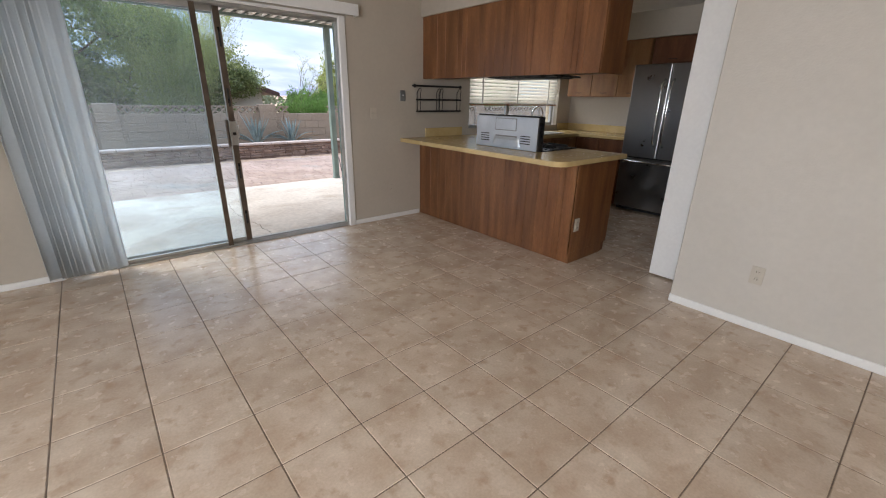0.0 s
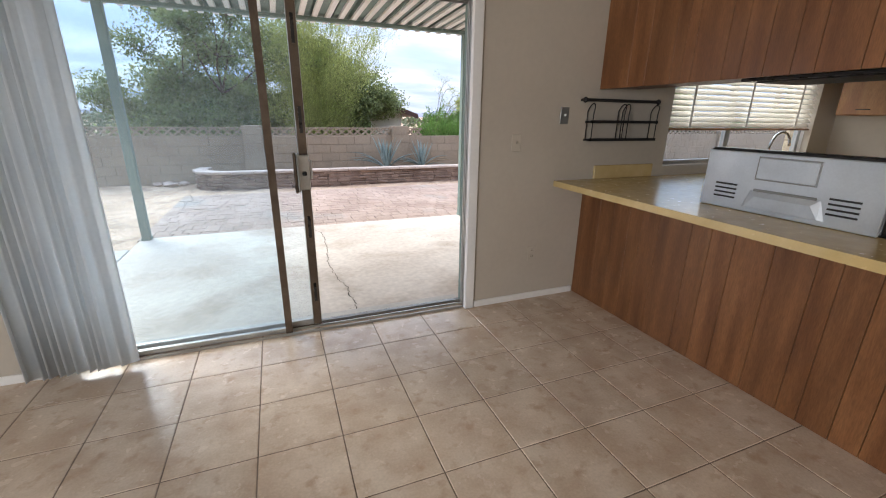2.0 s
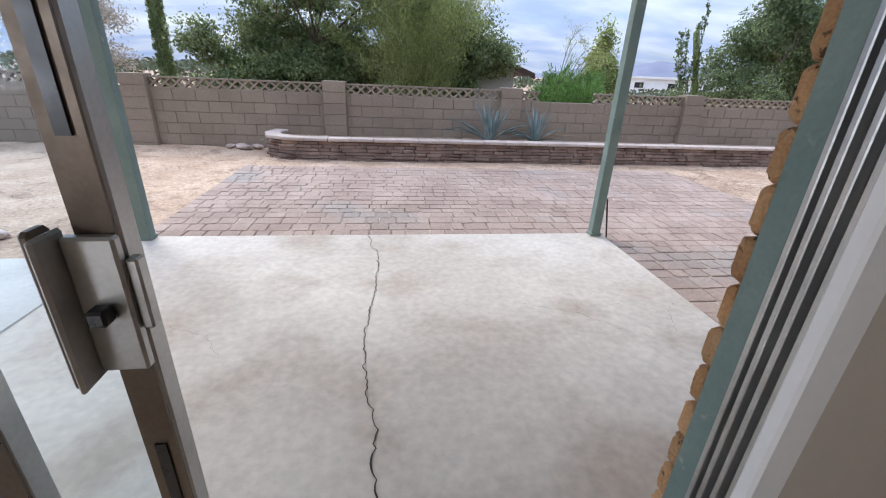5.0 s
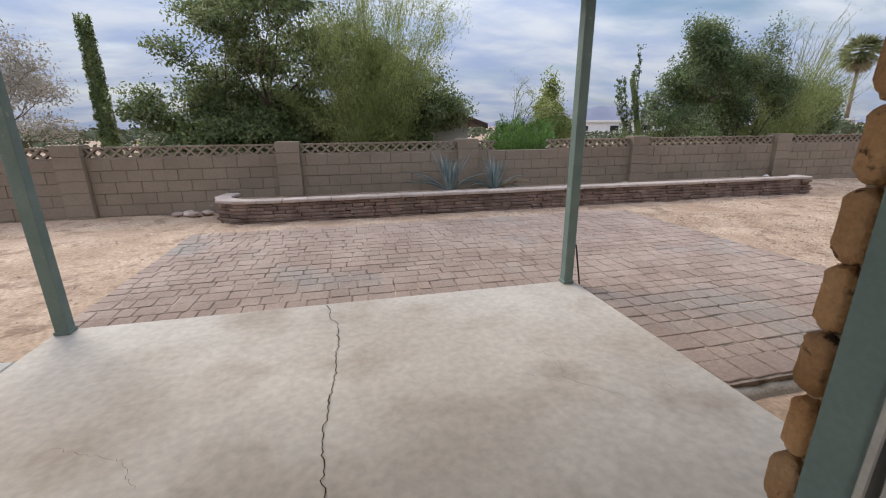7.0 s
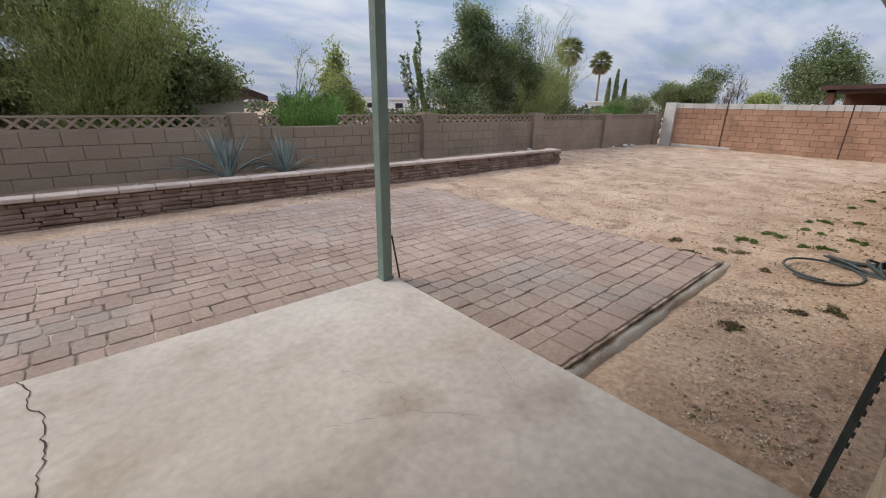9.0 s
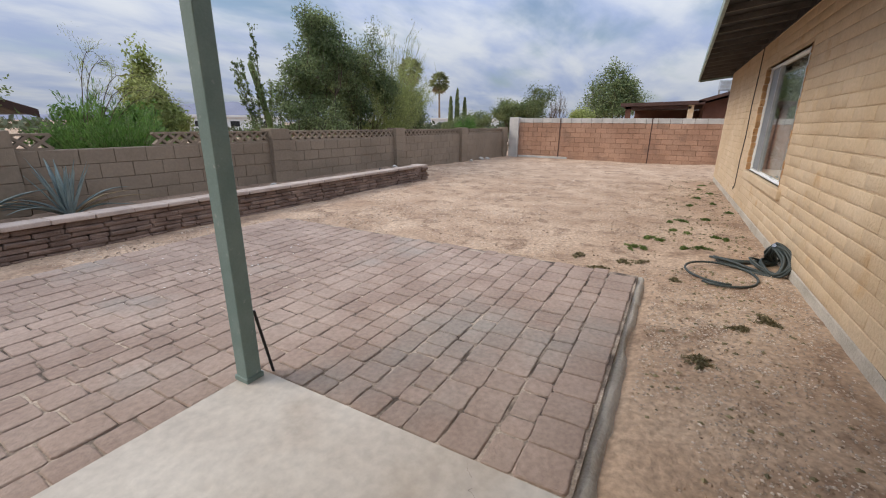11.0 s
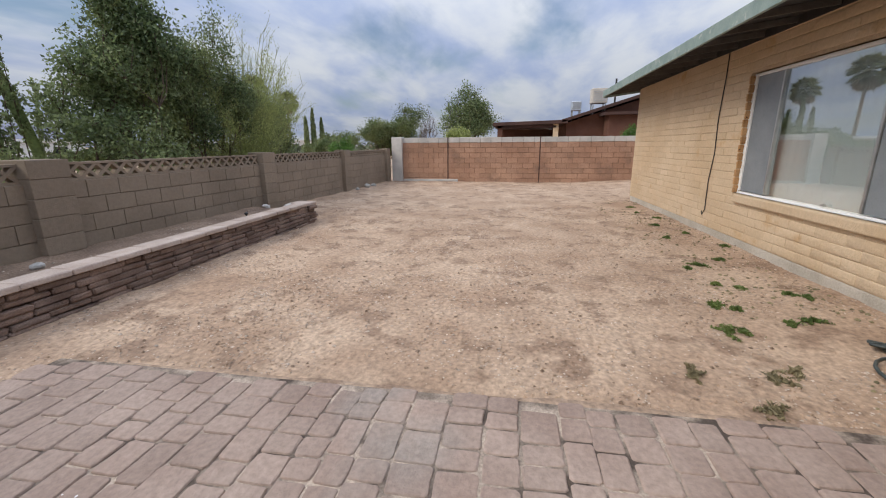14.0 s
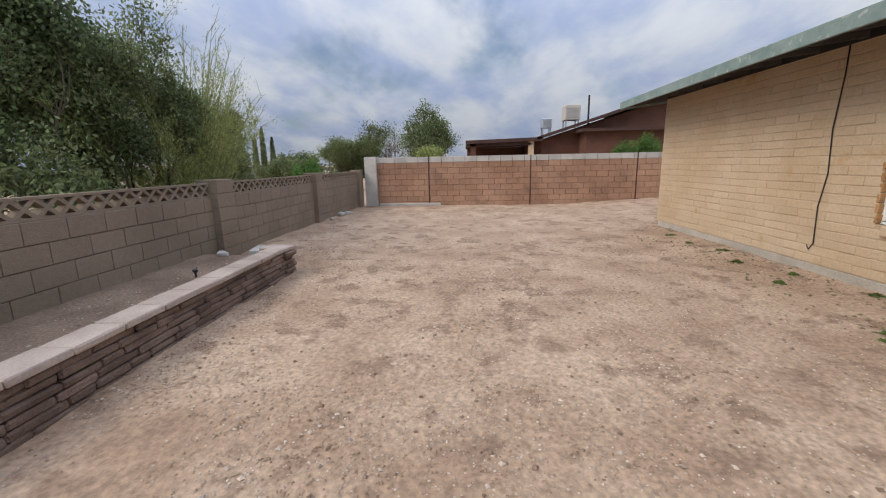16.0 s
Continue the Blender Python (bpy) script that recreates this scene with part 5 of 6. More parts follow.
def tree(label, base, crown, seed, leaf, bark, levels=4, kids=4, up=0.5, gnarl=0.25, per=60, size=0.09, slim=0.45, loose=0.16, droop=0.2, category="tree", name="tree", ratio=0.72, thick=1.0, taper=0.0, group=""):
    """crown: half width in x, in y, low and high z. Trunk and limbs are one part, the leaves another."""
    segs, ends = limbs(seed, levels, kids, up, gnarl, ratio)
    wx = max(abs(e.x) for e in ends)
    wy = max(abs(e.y) for e in ends)
    lo, hi = min(e.z for e in ends), max(e.z for e in ends)
    hx, hy, z0, z1 = crown
    gz = -0.25

    def fit(p):
        u = max(0.0, (p.z - lo) / (hi - lo))
        z = gz + (z0 - gz) * (p.z / lo) if p.z < lo else z0 + (z1 - z0) * u
        k = 1 + taper * (0.35 - u)
        return Vector((p.x / wx * hx * k, p.y / wy * hy * k, z))
    t = thing(name, label, category, (base[0], base[1], 0), group=group)
    bm = bmesh.new()
    for a, b, ra, rb in segs:
        if ra > 0.0022:
            k = (z1 - gz) * thick
            tube(bm, [fit(a), fit(b)], [ra * k, rb * k], 5, False)
    part("trunk", bm, bark, t, smooth=True)
    me = leaf_mesh("crown", [fit(e) for e in ends], per, (loose * hx ** 0.5, loose * hy ** 0.5, loose), size, slim, seed, droop)
    from_mesh("crown", me, leaf, t)
    return t


def broom(label, base, rx, ry, h, seed, leaf, bark, stems=30, twigs=8, per=45, size=0.12, slim=0.14, radius=0.02, lean=(0, 0), arch=0.0, bare=0.3, twig=0.24, jitter=0.35, name="tree", category="tree", low=0.62):
    """Many slender stems fanning from one foot, with fine twigs and needle leaves along them."""
    t = thing(name, label, category, (base[0], base[1], 0))
    rnd = random.Random(seed)
    rng = np.random.default_rng(seed)
    wood, at, ways = bmesh.new(), [], []
    for i in range(stems):
        az, r = rnd.uniform(0, 2 * math.pi), rnd.random() ** 0.55
        ex, ey = rx * r * math.cos(az) + lean[0] * rnd.uniform(0.5, 1.1), ry * r * math.sin(az) + lean[1]
        ez = h * (1 - 0.35 * r * r) * rnd.uniform(low, 1.0)
        bend = (rnd.uniform(-0.10, 0.10) * rx, rnd.uniform(-0.1, 0.1) * ry)

        def spot(u):
            z = ez * (u if arch == 0 else math.sin(u * math.pi / 2 * (1 + arch)))
            w = u ** (1.25 + arch * 1.4)
            return Vector((ex * w + bend[0] * math.sin(u * 5) + 0.04 * math.cos(az), ey * w + bend[1] * math.sin(u * 4) + 0.04 * math.sin(az), z - 0.2 * (1 - u)))
        pts = [spot(k / 8) for k in range(9)]
        tube(wood, pts, [radius * (1 - 0.85 * k / 8) for k in range(9)], 5, False)
        for j in range(twigs):
            u = bare + (1 - bare) * (j + rnd.random()) / twigs
            p = spot(u)
            along = (spot(min(1.0, u + 0.05)) - spot(u - 0.05)).normalized()
            d = (along + Vector((rnd.uniform(-1, 1), rnd.uniform(-1, 1), rnd.uniform(-0.5, 0.7))) * 0.75).normalized()
            ln = twig * h * rnd.uniform(0.45, 1.1) * (1.15 - 0.5 * u)
            q = p + d * ln * 0.5 + Vector((rnd.uniform(-0.03, 0.03), 0, 0.02))
            e = p + d * ln + Vector((0, 0, 0.06 * ln - arch * 0.5 * ln))
            tube(wood, [p, q, e], [radius * 0.28, radius * 0.2, radius * 0.1], 3, False)
            m = max(1, int(per * rnd.uniform(0.3, 1.6)))
            f = rng.uniform(0.1, 1.05, (m, 1))
            at.append(np.array(p) * (1 - f) + np.array(e) * f + rng.normal(0, 0.16 * ln, (m, 3)) * np.array((1, 1, 0.7)))
            ways.append(np.tile(np.array(d), (m, 1)))
    part("trunk", wood, bark, t, smooth=True)
    c, a = np.concatenate(at), np.concatenate(ways)
    n = len(c)
    a = a + rng.normal(0, jitter, (n, 3)) + np.array((0, 0, 0.25 - arch))
    a /= np.linalg.norm(a, axis=1)[:, None]
    b = np.cross(a, rng.normal(0, 1, (n, 3)))
    b /= np.linalg.norm(b, axis=1)[:, None] + 1e-9
    s = size * rng.uniform(0.55, 1.4, (n, 1))
    v = np.stack([c - a * s / 2, c + b * s * slim / 2, c + a * s / 2, c - b * s * slim / 2], axis=1).reshape(-1, 3)
    me = bpy.data.meshes.new("crown")
    me.from_pydata(v.tolist(), [], (np.arange(n * 4).reshape(-1, 4)).tolist())
    me.update()
    from_mesh("crown", me, leaf, t)
    return t


tree("large dark-leaved tree behind the block wall", (0.85, 16.4), (4.2, 2.6, 0.7, 5.9), 3, "leaf_dark", "bark", per=88, size=0.09, slim=0.5, loose=0.15, thick=0.6, taper=0.55, up=0.35)
tree("dense dark shrub beside the neighbouring house", (3.0, 16.1), (1.35, 1.0, 0.4, 3.5), 61, "leaf_dark", "bark", per=40, size=0.10, slim=0.5, loose=0.14, thick=0.4, gnarl=0.35)
tree("spreading dark shrub under the large tree", (-0.9, 15.9), (2.3, 1.0, 0.4, 2.5), 62, "leaf_dark", "bark", per=36, size=0.10, slim=0.5, loose=0.14, thick=0.4, gnarl=0.35)
broom("airy yellow-green palo verde growing against the wall", (2.2, 14.9), 2.3, 1.2, 5.9, 8, "leaf_verde", "bark_green", 76, 13, 74, 0.075, 0.17, 0.013, bare=0.14, twig=0.19, jitter=0.6)
tree("dense grey-green mesquite tree behind the wall", (11.9, 14.7), (2.6, 1.7, 0.5, 4.1), 12, "leaf_grey", "bark", per=64, size=0.066, slim=0.5, loose=0.135, thick=0.6, taper=0.6, gnarl=0.45)
tree("grey-green mesquite overhanging the pierced wall", (13.3, 14.4), (1.7, 1.1, 0.9, 4.0), 31, "leaf_grey", "bark", per=40, size=0.056, slim=0.45, loose=0.15, thick=0.5, gnarl=0.4)
broom("bright palo verde with bare upper twigs", (13.5, 13.8), 2.5, 0.9, 3.7, 17, "leaf_verde", "bark_green", 50, 11, 60, 0.065, 0.17, 0.015, bare=0.12, twig=0.2, jitter=0.6)
broom("thin bare-twigged shrub tree above the palo verde", (14.3, 14.4), 1.9, 1.0, 4.6, 23, "leaf_verde", "bark_green", 34, 13, 7, 0.07, 0.15, 0.022, lean=(1.0, 0), bare=0.25, twig=0.16, low=0.75)
tree("thin small-leaved tree beside the palo verde", (16.3, 14.6), (1.1, 0.8, 0.8, 2.9), 33, "leaf_grey", "bark", per=9, size=0.075, slim=0.5, loose=0.15, thick=0.35, gnarl=0.35)
tree("sparse pale tree beyond the wall", (-8.2, 17.5), (2.4, 2.2, 1.1, 4.6), 5, "leaf_pale", "bark", per=16, size=0.085, loose=0.17, thick=0.3, gnarl=0.35)
tree("young citrus bush behind the wall", (7.9, 17.0), (0.85, 0.8, 0.7, 2.9), 9, "leaf_verde", "bark", levels=3, per=60, size=0.09, loose=0.16)
tree("low rounded green bush behind the low wall", (6.3, 14.9), (1.1, 0.7, 0.3, 1.5), 19, "leaf_bright", "bark", levels=3, per=60, size=0.08, loose=0.13)
broom("feathery bright green shrub leaning over the low wall", (5.75, 13.6), 0.95, 0.5, 1.75, 14, "leaf_bright", "bark_green", 44, 7, 30, 0.11, 0.11, 0.008, bare=0.15, twig=0.26, name="shrub", category="shrub")
broom("wispy arching shrub above the low wall", (5.75, 14.6), 0.5, 0.4, 2.7, 41, "leaf_verde", "bark", 7, 9, 26, 0.07, 0.10, 0.013, lean=(1.3, 0), arch=0.25, bare=0.45, twig=0.22, name="shrub", category="shrub", low=0.8)
broom("sparse sprig with small leaves beside a cactus", (9.75, 14.85), 0.7, 0.3, 4.1, 44, "leaf_grey", "bark", 6, 24, 26, 0.06, 0.5, 0.014, bare=0.42, twig=0.06, jitter=1.0, low=0.72)
tree("bushy green tree beyond the end wall", (30.5, 19.4), (1.8, 1.8, 0.4, 2.0), 51, "leaf_dark", "bark", per=40, size=0.12, loose=0.18)
tree("tall dark bush beyond the end wall", (29.5, 15.7), (2.2, 2.8, 0.6, 3.7), 52, "leaf_dark", "bark", gnarl=0.4, per=60, size=0.09, loose=0.18)
tree("low bright bush beyond the end wall", (27.5, 10.4), (1.2, 1.1, 0.4, 2.1), 53, "leaf_verde", "bark", per=26, size=0.11, loose=0.18)
tree("big spreading tree far beyond the end wall", (60.0, 12.6), (4.2, 4.0, 2.0, 8.8), 54, "leaf_grey", "bark", per=26, size=0.24, loose=0.38, gnarl=0.4, thick=0.7)
tree("small bare tree beyond the end wall", (34.0, 13.4), (1.0, 1.0, 1.2, 3.6), 55, "leaf_pale", "bark", per=1, size=0.05, thick=0.6)
tree("pale flowering green bush behind the far end of the wall", (19.2, 13.5), (0.9, 0.6, 0.4, 1.42), 57, "leaf_bright", "bark", levels=3, per=70, size=0.06, slim=0.5, loose=0.12)
tree("green bush beside the far house corner", (21.6, 2.4), (0.9, 0.8, 1.0, 2.1), 56, "leaf_bright", "bark", levels=3, per=50, size=0.08, slim=0.3, loose=0.14)


def leafy_column(label, base, r, h, seed, mat, name, size, n=2600, group=""):
    t = thing(name, label, "tree", (*base, -0.25), group=group)
    rng = random.Random(seed)
    pts = []
    for i in range(n):
        z = rng.random() ** 0.9
        rr = r * (1 - z) ** 0.45 * rng.uniform(0.7, 1.0) if name == "cypress" else r * (1.1 - 0.35 * z) * rng.uniform(0.8, 1.0)
        a = rng.uniform(0, 2 * math.pi)
        pts.append((rr * math.cos(a), rr * math.sin(a), 0.1 + z * h))
    part("trunk", tube(bmesh.new(), [(0, 0, 0), (0, 0, h * 0.55), (0, 0, h * 0.98)], [r * 0.75, r * 0.68, r * 0.2 if name == "cypress" else r * 0.55], 10), mat, t)
    from_mesh("crown", leaf_mesh("crown", pts, 2, (0.02, 0.02, 0.03), size, 0.35, seed, -0.7), mat, t)


leafy_column("tall shaggy dark green column cactus behind the wall", (-4.63, 17.0), 0.22, 4.25, 71, "leaf_dark", "column_cactus", 0.09)
for i, (x, y, h) in enumerate(((50.3, 31.2, 4.7), (50.9, 30.6, 5.6), (51.6, 29.9, 4.6))):
    leafy_column("slim dark Italian cypress in the distance", (x, y), 0.42, h, 80 + i, "leaf_dark", "cypress", 0.22, 900, "three far cypresses")


def cactus(label, base, pts, r):
    t = thing("saguaro_cactus", label, "cactus", (*base, 0))
    bm = bmesh.new()
    n = len(pts)
    tube(bm, pts, [r * (1 if k < n - 1 else 0.35) for k in range(n)], 14)
    part("stem", bm, "leaf_grey", t, smooth=True)


cactus("grey-green saguaro stem leaning beside the mesquite", (9.45, 14.8), [(0.45, 0, -0.25), (0.38, 0, 1.2), (0.15, 0, 2.1), (0.0, 0, 2.6), (0, 0, 2.68)], 0.075)


def palm(base, h, seed):
    t = thing("fan_palm", "tall slender fan palm with a round crown", "palm tree", (*base, -0.25), group="far fan palms")
    part("trunk", tube(bmesh.new(), [(0.3, 0, 0), (0.1, 0, h * 0.5), (0, 0, h)], [0.30, 0.22, 0.18], 10), "palm_trunk", t, smooth=True)
    rnd = random.Random(seed)
    crown, skirt = bmesh.new(), bmesh.new()
    for i in range(110):
        down = i >= 74
        az = rnd.uniform(0, 2 * math.pi)
        el = rnd.uniform(-50, 85) if not down else rnd.uniform(-88, -50)
        d = Vector((math.cos(az) * math.cos(radians(el)), math.sin(az) * math.cos(radians(el)), math.sin(radians(el))))
        side = d.cross(Vector((0.1, 0.05, 1))).normalized()
        c = Vector((0, 0, h)) + d * (1.1 if not down else 1.0)
        bm = skirt if down else crown
        for k in range(9):
            a = radians(-60 + 15 * k)
            e = (d * math.cos(a) + side * math.sin(a) + Vector((0, 0, -0.15))).normalized()
            w = d.cross(side) * 0.05 + side * 0.05
            vs = [bm.verts.new(c - w), bm.verts.new(c + e * 0.7 + w * 1.6), bm.verts.new(c + e * rnd.uniform(1.3, 1.9) - Vector((0, 0, 0.25))), bm.verts.new(c + e * 0.7 - w * 1.6)]
            bm.faces.new(vs)
        bm2 = [bm.verts.new(Vector((0, 0, h)) + side * 0.04), bm.verts.new(Vector((0, 0, h)) - side * 0.04), bm.verts.new(c)]
        bm.faces.new(bm2)
    part("crown", crown, "palm_leaf", t)
    part("skirt", skirt, "dry", t, "brown skirt of dead fronds")


palm((71.3, 51.0), 10.9, 1)
palm((92.5, 57.0), 10.9, 2)


def far_scrub():
    rng = random.Random(99)
    pts = []
    for i in range(900):
        az = rng.uniform(-65, 100)
        d = rng.uniform(38, 95)
        h = rng.uniform(0.3, 2.0) * (1.0 if d < 60 else 1.15) * (0.3 if 24 < az < 42 else 1.0)
        x, y = 1.5 + d * math.sin(radians(az)), 4 + d * math.cos(radians(az))
        if y < 15 or (x < 45 and y < 20):
            continue
        pts.append((x, y, h * 0.6 - 0.1))
    me = leaf_mesh("far_scrub", pts, 40, (1.3, 1.3, 0.38), 0.5, 0.5, 7)
    tagged(from_mesh("far_scrub", me, "far"), "dusty green scrub and trees far beyond the walls", "bushes", kind="stuff")


far_scrub()


def wall_shrubs():
    """Low growth in the neighbouring gardens right behind the wall."""
    rng = random.Random(61)
    pts = [(rng.uniform(-9, 20), rng.uniform(13.3, 17.0), rng.uniform(-0.05, 0.75)) for i in range(620)]
    pts = [p for p in pts if not (3.0 < p[0] < 6.2 and p[1] < 14.2)]
    me = leaf_mesh("garden_shrubs", pts, 34, (0.35, 0.3, 0.16), 0.10, 0.5, 62)
    tagged(from_mesh("garden_shrubs", me, "leaf_dark"), "low dark green shrubs behind the block wall", "bushes", kind="stuff")


wall_shrubs()


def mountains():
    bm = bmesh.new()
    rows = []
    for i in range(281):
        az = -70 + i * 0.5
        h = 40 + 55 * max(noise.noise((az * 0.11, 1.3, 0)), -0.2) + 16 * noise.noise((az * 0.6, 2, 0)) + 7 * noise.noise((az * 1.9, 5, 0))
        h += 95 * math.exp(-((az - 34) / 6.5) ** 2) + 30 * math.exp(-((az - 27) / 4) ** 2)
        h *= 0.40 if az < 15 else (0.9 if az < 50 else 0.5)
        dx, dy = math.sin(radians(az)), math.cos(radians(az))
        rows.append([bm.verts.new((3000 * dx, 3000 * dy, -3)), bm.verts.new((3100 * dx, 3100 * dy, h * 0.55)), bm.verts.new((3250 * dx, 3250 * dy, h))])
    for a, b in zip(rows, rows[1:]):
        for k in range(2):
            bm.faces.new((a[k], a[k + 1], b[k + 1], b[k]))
    tagged(part("backdrop_mountains", bm, "mountain", smooth=True), "desert mountains on the horizon, coloured blue-grey for haze", "mountains", kind="structure")


mountains()


def agave(label, at, n, length, seed):
    t = thing("agave", label, "agave", at, group="agaves in the raised bed")
    rnd = random.Random(seed)
    for i in range(n):
        f = i / n
        outer = f > 0.66
        el0 = rnd.uniform(28, 46) if outer else 86 - 34 * f + rnd.uniform(-5, 5)
        az = i * 2.399 + rnd.uniform(-0.2, 0.2)
        if outer:
            az = (0.0 if i % 2 else math.pi) + rnd.uniform(-0.55, 0.75) * (1 if i % 2 else -1)
        ln = length * (0.62 + 0.22 * f) * rnd.uniform(0.8, 1.1) * (1.25 if outer and i % 3 == 0 else 1.0)
        bm = bmesh.new()
        prev, p = None, Vector((0.03 * math.cos(az), 0.03 * math.sin(az), 0.02))
        el = el0
        K = 9
        for k in range(K + 1):
            u = k / K
            w = 0.034 * (0.75 + 0.9 * u - 1.65 * u * u) if k < K else 0.002
            d = Vector((math.cos(az) * math.cos(radians(el)), math.sin(az) * math.cos(radians(el)), math.sin(radians(el))))
            s = Vector((-math.sin(az), math.cos(az), 0))
            nrm = s.cross(d) * -1
            row = [bm.verts.new(p - s * w + nrm * w * 0.45), bm.verts.new(p - nrm * 0.012 * (1 - u)), bm.verts.new(p + s * w + nrm * w * 0.45), bm.verts.new(p + nrm * w * 0.15)]
            if prev:
                for j in range(4):
                    bm.faces.new((prev[j], prev[(j + 1) % 4], row[(j + 1) % 4], row[j]))
            prev = row
            p = p + d * ln / K
            if p.z < 0.12 and el < 0:
                el = 4.0
            el += (-7.0 if outer else -0.8) * rnd.uniform(0.5, 1.2)
        part("leaf", bm, "agave" if not (outer and i % 4 == 1) else "dry", t, smooth=True)
    return t


agave("large blue-green agave with curling outer leaves", (3.42, 11.80, 0.11), 34, 1.10, 3)
agave("smaller blue-green agave in the raised bed", (4.37, 11.84, 0.11), 30, 1.0, 9)


def weed(at, r, seed, mat):
    rng = random.Random(seed)
    pts = []
    for arm in range(9):
        a, reach = rng.uniform(0, 2 * math.pi), r * rng.uniform(0.5, 1.7)
        for k in range(16):
            d = reach * (k + rng.random()) / 16
            a += rng.uniform(-0.12, 0.12)
            pts.append((d * math.cos(a), d * math.sin(a) * 0.75, 0.006 + 0.022 * (1 - k / 16) * rng.random()))
    t = from_mesh("weed", leaf_mesh("weed", pts, 4, (0.010, 0.010, 0.006), 0.030, 0.28, seed, -0.3), mat)
    t.matrix_world = pose(at[0], at[1], ground_z(*at), 0, 0, rng.uniform(0, 360))
    tagged(t, "low green weed patch on bare dirt" if mat == "weed" else "dry brown weed tuft on bare dirt", "weed", "weeds in the yard")


WEEDS = [(7.85, 5.02), (8.36, 4.74), (8.07, 5.46), (6.9, 5.77), (6.55, 5.96), (7.63, 5.62), (8.65, 5.16), (10.35, 4.55), (5.8, 4.67), (6.55, 5.28), (9.34, 5.39), (8.14, 5.6), (7.58, 5.76), (8.44, 4.84), (7.79, 5.2), (6.9, 6.26), (9.43, 5.24), (9.69, 4.89), (8.77, 5.32), (7.01, 5.6), (5.01, 5.12), (5.6, 4.85), (11.2, 4.75), (11.9, 4.95), (12.6, 4.7), (13.3, 4.9), (10.9, 5.1), (14.1, 4.8)]
for i, spot in enumerate(WEEDS):
    weed(spot, (0.10, 0.06, 0.05, 0.08)[i % 4], 200 + i, "weed" if i not in (3, 4, 8, 9, 15, 19, 20, 21) else "weed_dry")


def scatter(name, label, n, region, size, mat, seed, zf, category):
    """Tiny stones as one mesh."""
    rng = random.Random(seed)
    verts, faces = [], []
    for i in range(n):
        while True:
            x, y = rng.uniform(region[0], region[1]), rng.uniform(region[2], region[3])
            if not (-0.9 < x < 6.42 and 5.45 < y < 10.35) and not (x < 3.7 and y < 7.45) and noise.noise((x * 0.9, y * 0.9, 8)) + 0.5 * noise.noise((x * 2.5, y * 2.5, 2)) > rng.uniform(-0.45, 0.5):
                break
        s = size * rng.uniform(0.4, 1.5) ** 1.5
        z = zf(x, y) + s * 0.15
        o = len(verts)
        q = rng.uniform(0, 3.14)
        for k in range(4):
            a = q + k * math.pi / 2
            verts.append((x + s * math.cos(a) * rng.uniform(0.6, 1.2), y + s * math.sin(a) * rng.uniform(0.6, 1.2), z))
        verts += [(x, y, z + s * rng.uniform(0.35, 0.7)), (x, y, z - s * 0.4)]
        for k in range(4):
            faces += [(o + k, o + (k + 1) % 4, o + 4), (o + (k + 1) % 4, o + k, o + 5)]
    me = bpy.data.meshes.new(name)
    me.from_pydata(verts, [], faces)
    me.update()
    tagged(from_mesh(name, me, mat), label, category, kind="stuff")


scatter("gravel", "pale gravel scattered on the dirt", 22000, (3.7, 14.0, 4.35, 11.1), 0.0065, "pebble", 1, ground_z, "gravel")
scatter("fine_gravel", "fine gravel and chips beside the patio", 7000, (3.6, 7.2, 4.35, 5.6), 0.0065, "pebble", 5, ground_z, "gravel")
scatter("dirt_crumbs", "dark crumbs of soil on the yard", 1400, (3.6, 13.0, 4.4, 11.0), 0.007, "soil", 6, ground_z, "dirt")
scatter("earth_lumps", "tan lumps of trodden earth on the yard", 24000, (3.6, 14.0, 4.4, 11.1), 0.0085, "dirt", 16, ground_z, "dirt")
scatter("leaf_litter", "dry brown leaf litter along the house wall", 500, (6.6, 15.0, 4.5, 5.5), 0.017, "weed_dry", 26, ground_z, "litter")
scatter("leaf_litter", "dry brown leaf litter and straw beside the patio", 260, (3.65, 7.6, 4.5, 5.5), 0.012, "weed_dry", 27, ground_z, "litter")
scatter("gravel_far", "pale gravel scattered on the dirt", 2500, (-6.0, 20.5, 7.2, 12.3), 0.012, "pebble", 2, ground_z, "gravel")
scatter("dirt_clods", "dark clods of dirt and litter", 2200, (3.7, 20.5, 4.4, 12.2), 0.013, "soil", 3, ground_z, "dirt")
scatter("bed_gravel", "small stones on the bed soil", 900, (-0.9, 11.6, 11.35, 12.3), 0.011, "pebble", 4, lambda x, y: 0.10, "gravel")


def stone(name, label, at, size, seed, mat="rock", group=""):
    bm = bmesh.new()
    bmesh.ops.create_icosphere(bm, subdivisions=2, radius=1)
    for v in bm.verts:
        v.co *= 1 + 0.28 * noise.noise(v.co * 1.3 + Vector((seed, 0, 0)))
        v.co = Vector((v.co.x * size[0], v.co.y * size[1], v.co.z * size[2]))
    t = part(name, bm, mat)
    t.matrix_world = pose(*at, 0, 0, seed * 40)
    tagged(t, label, "stone", group)


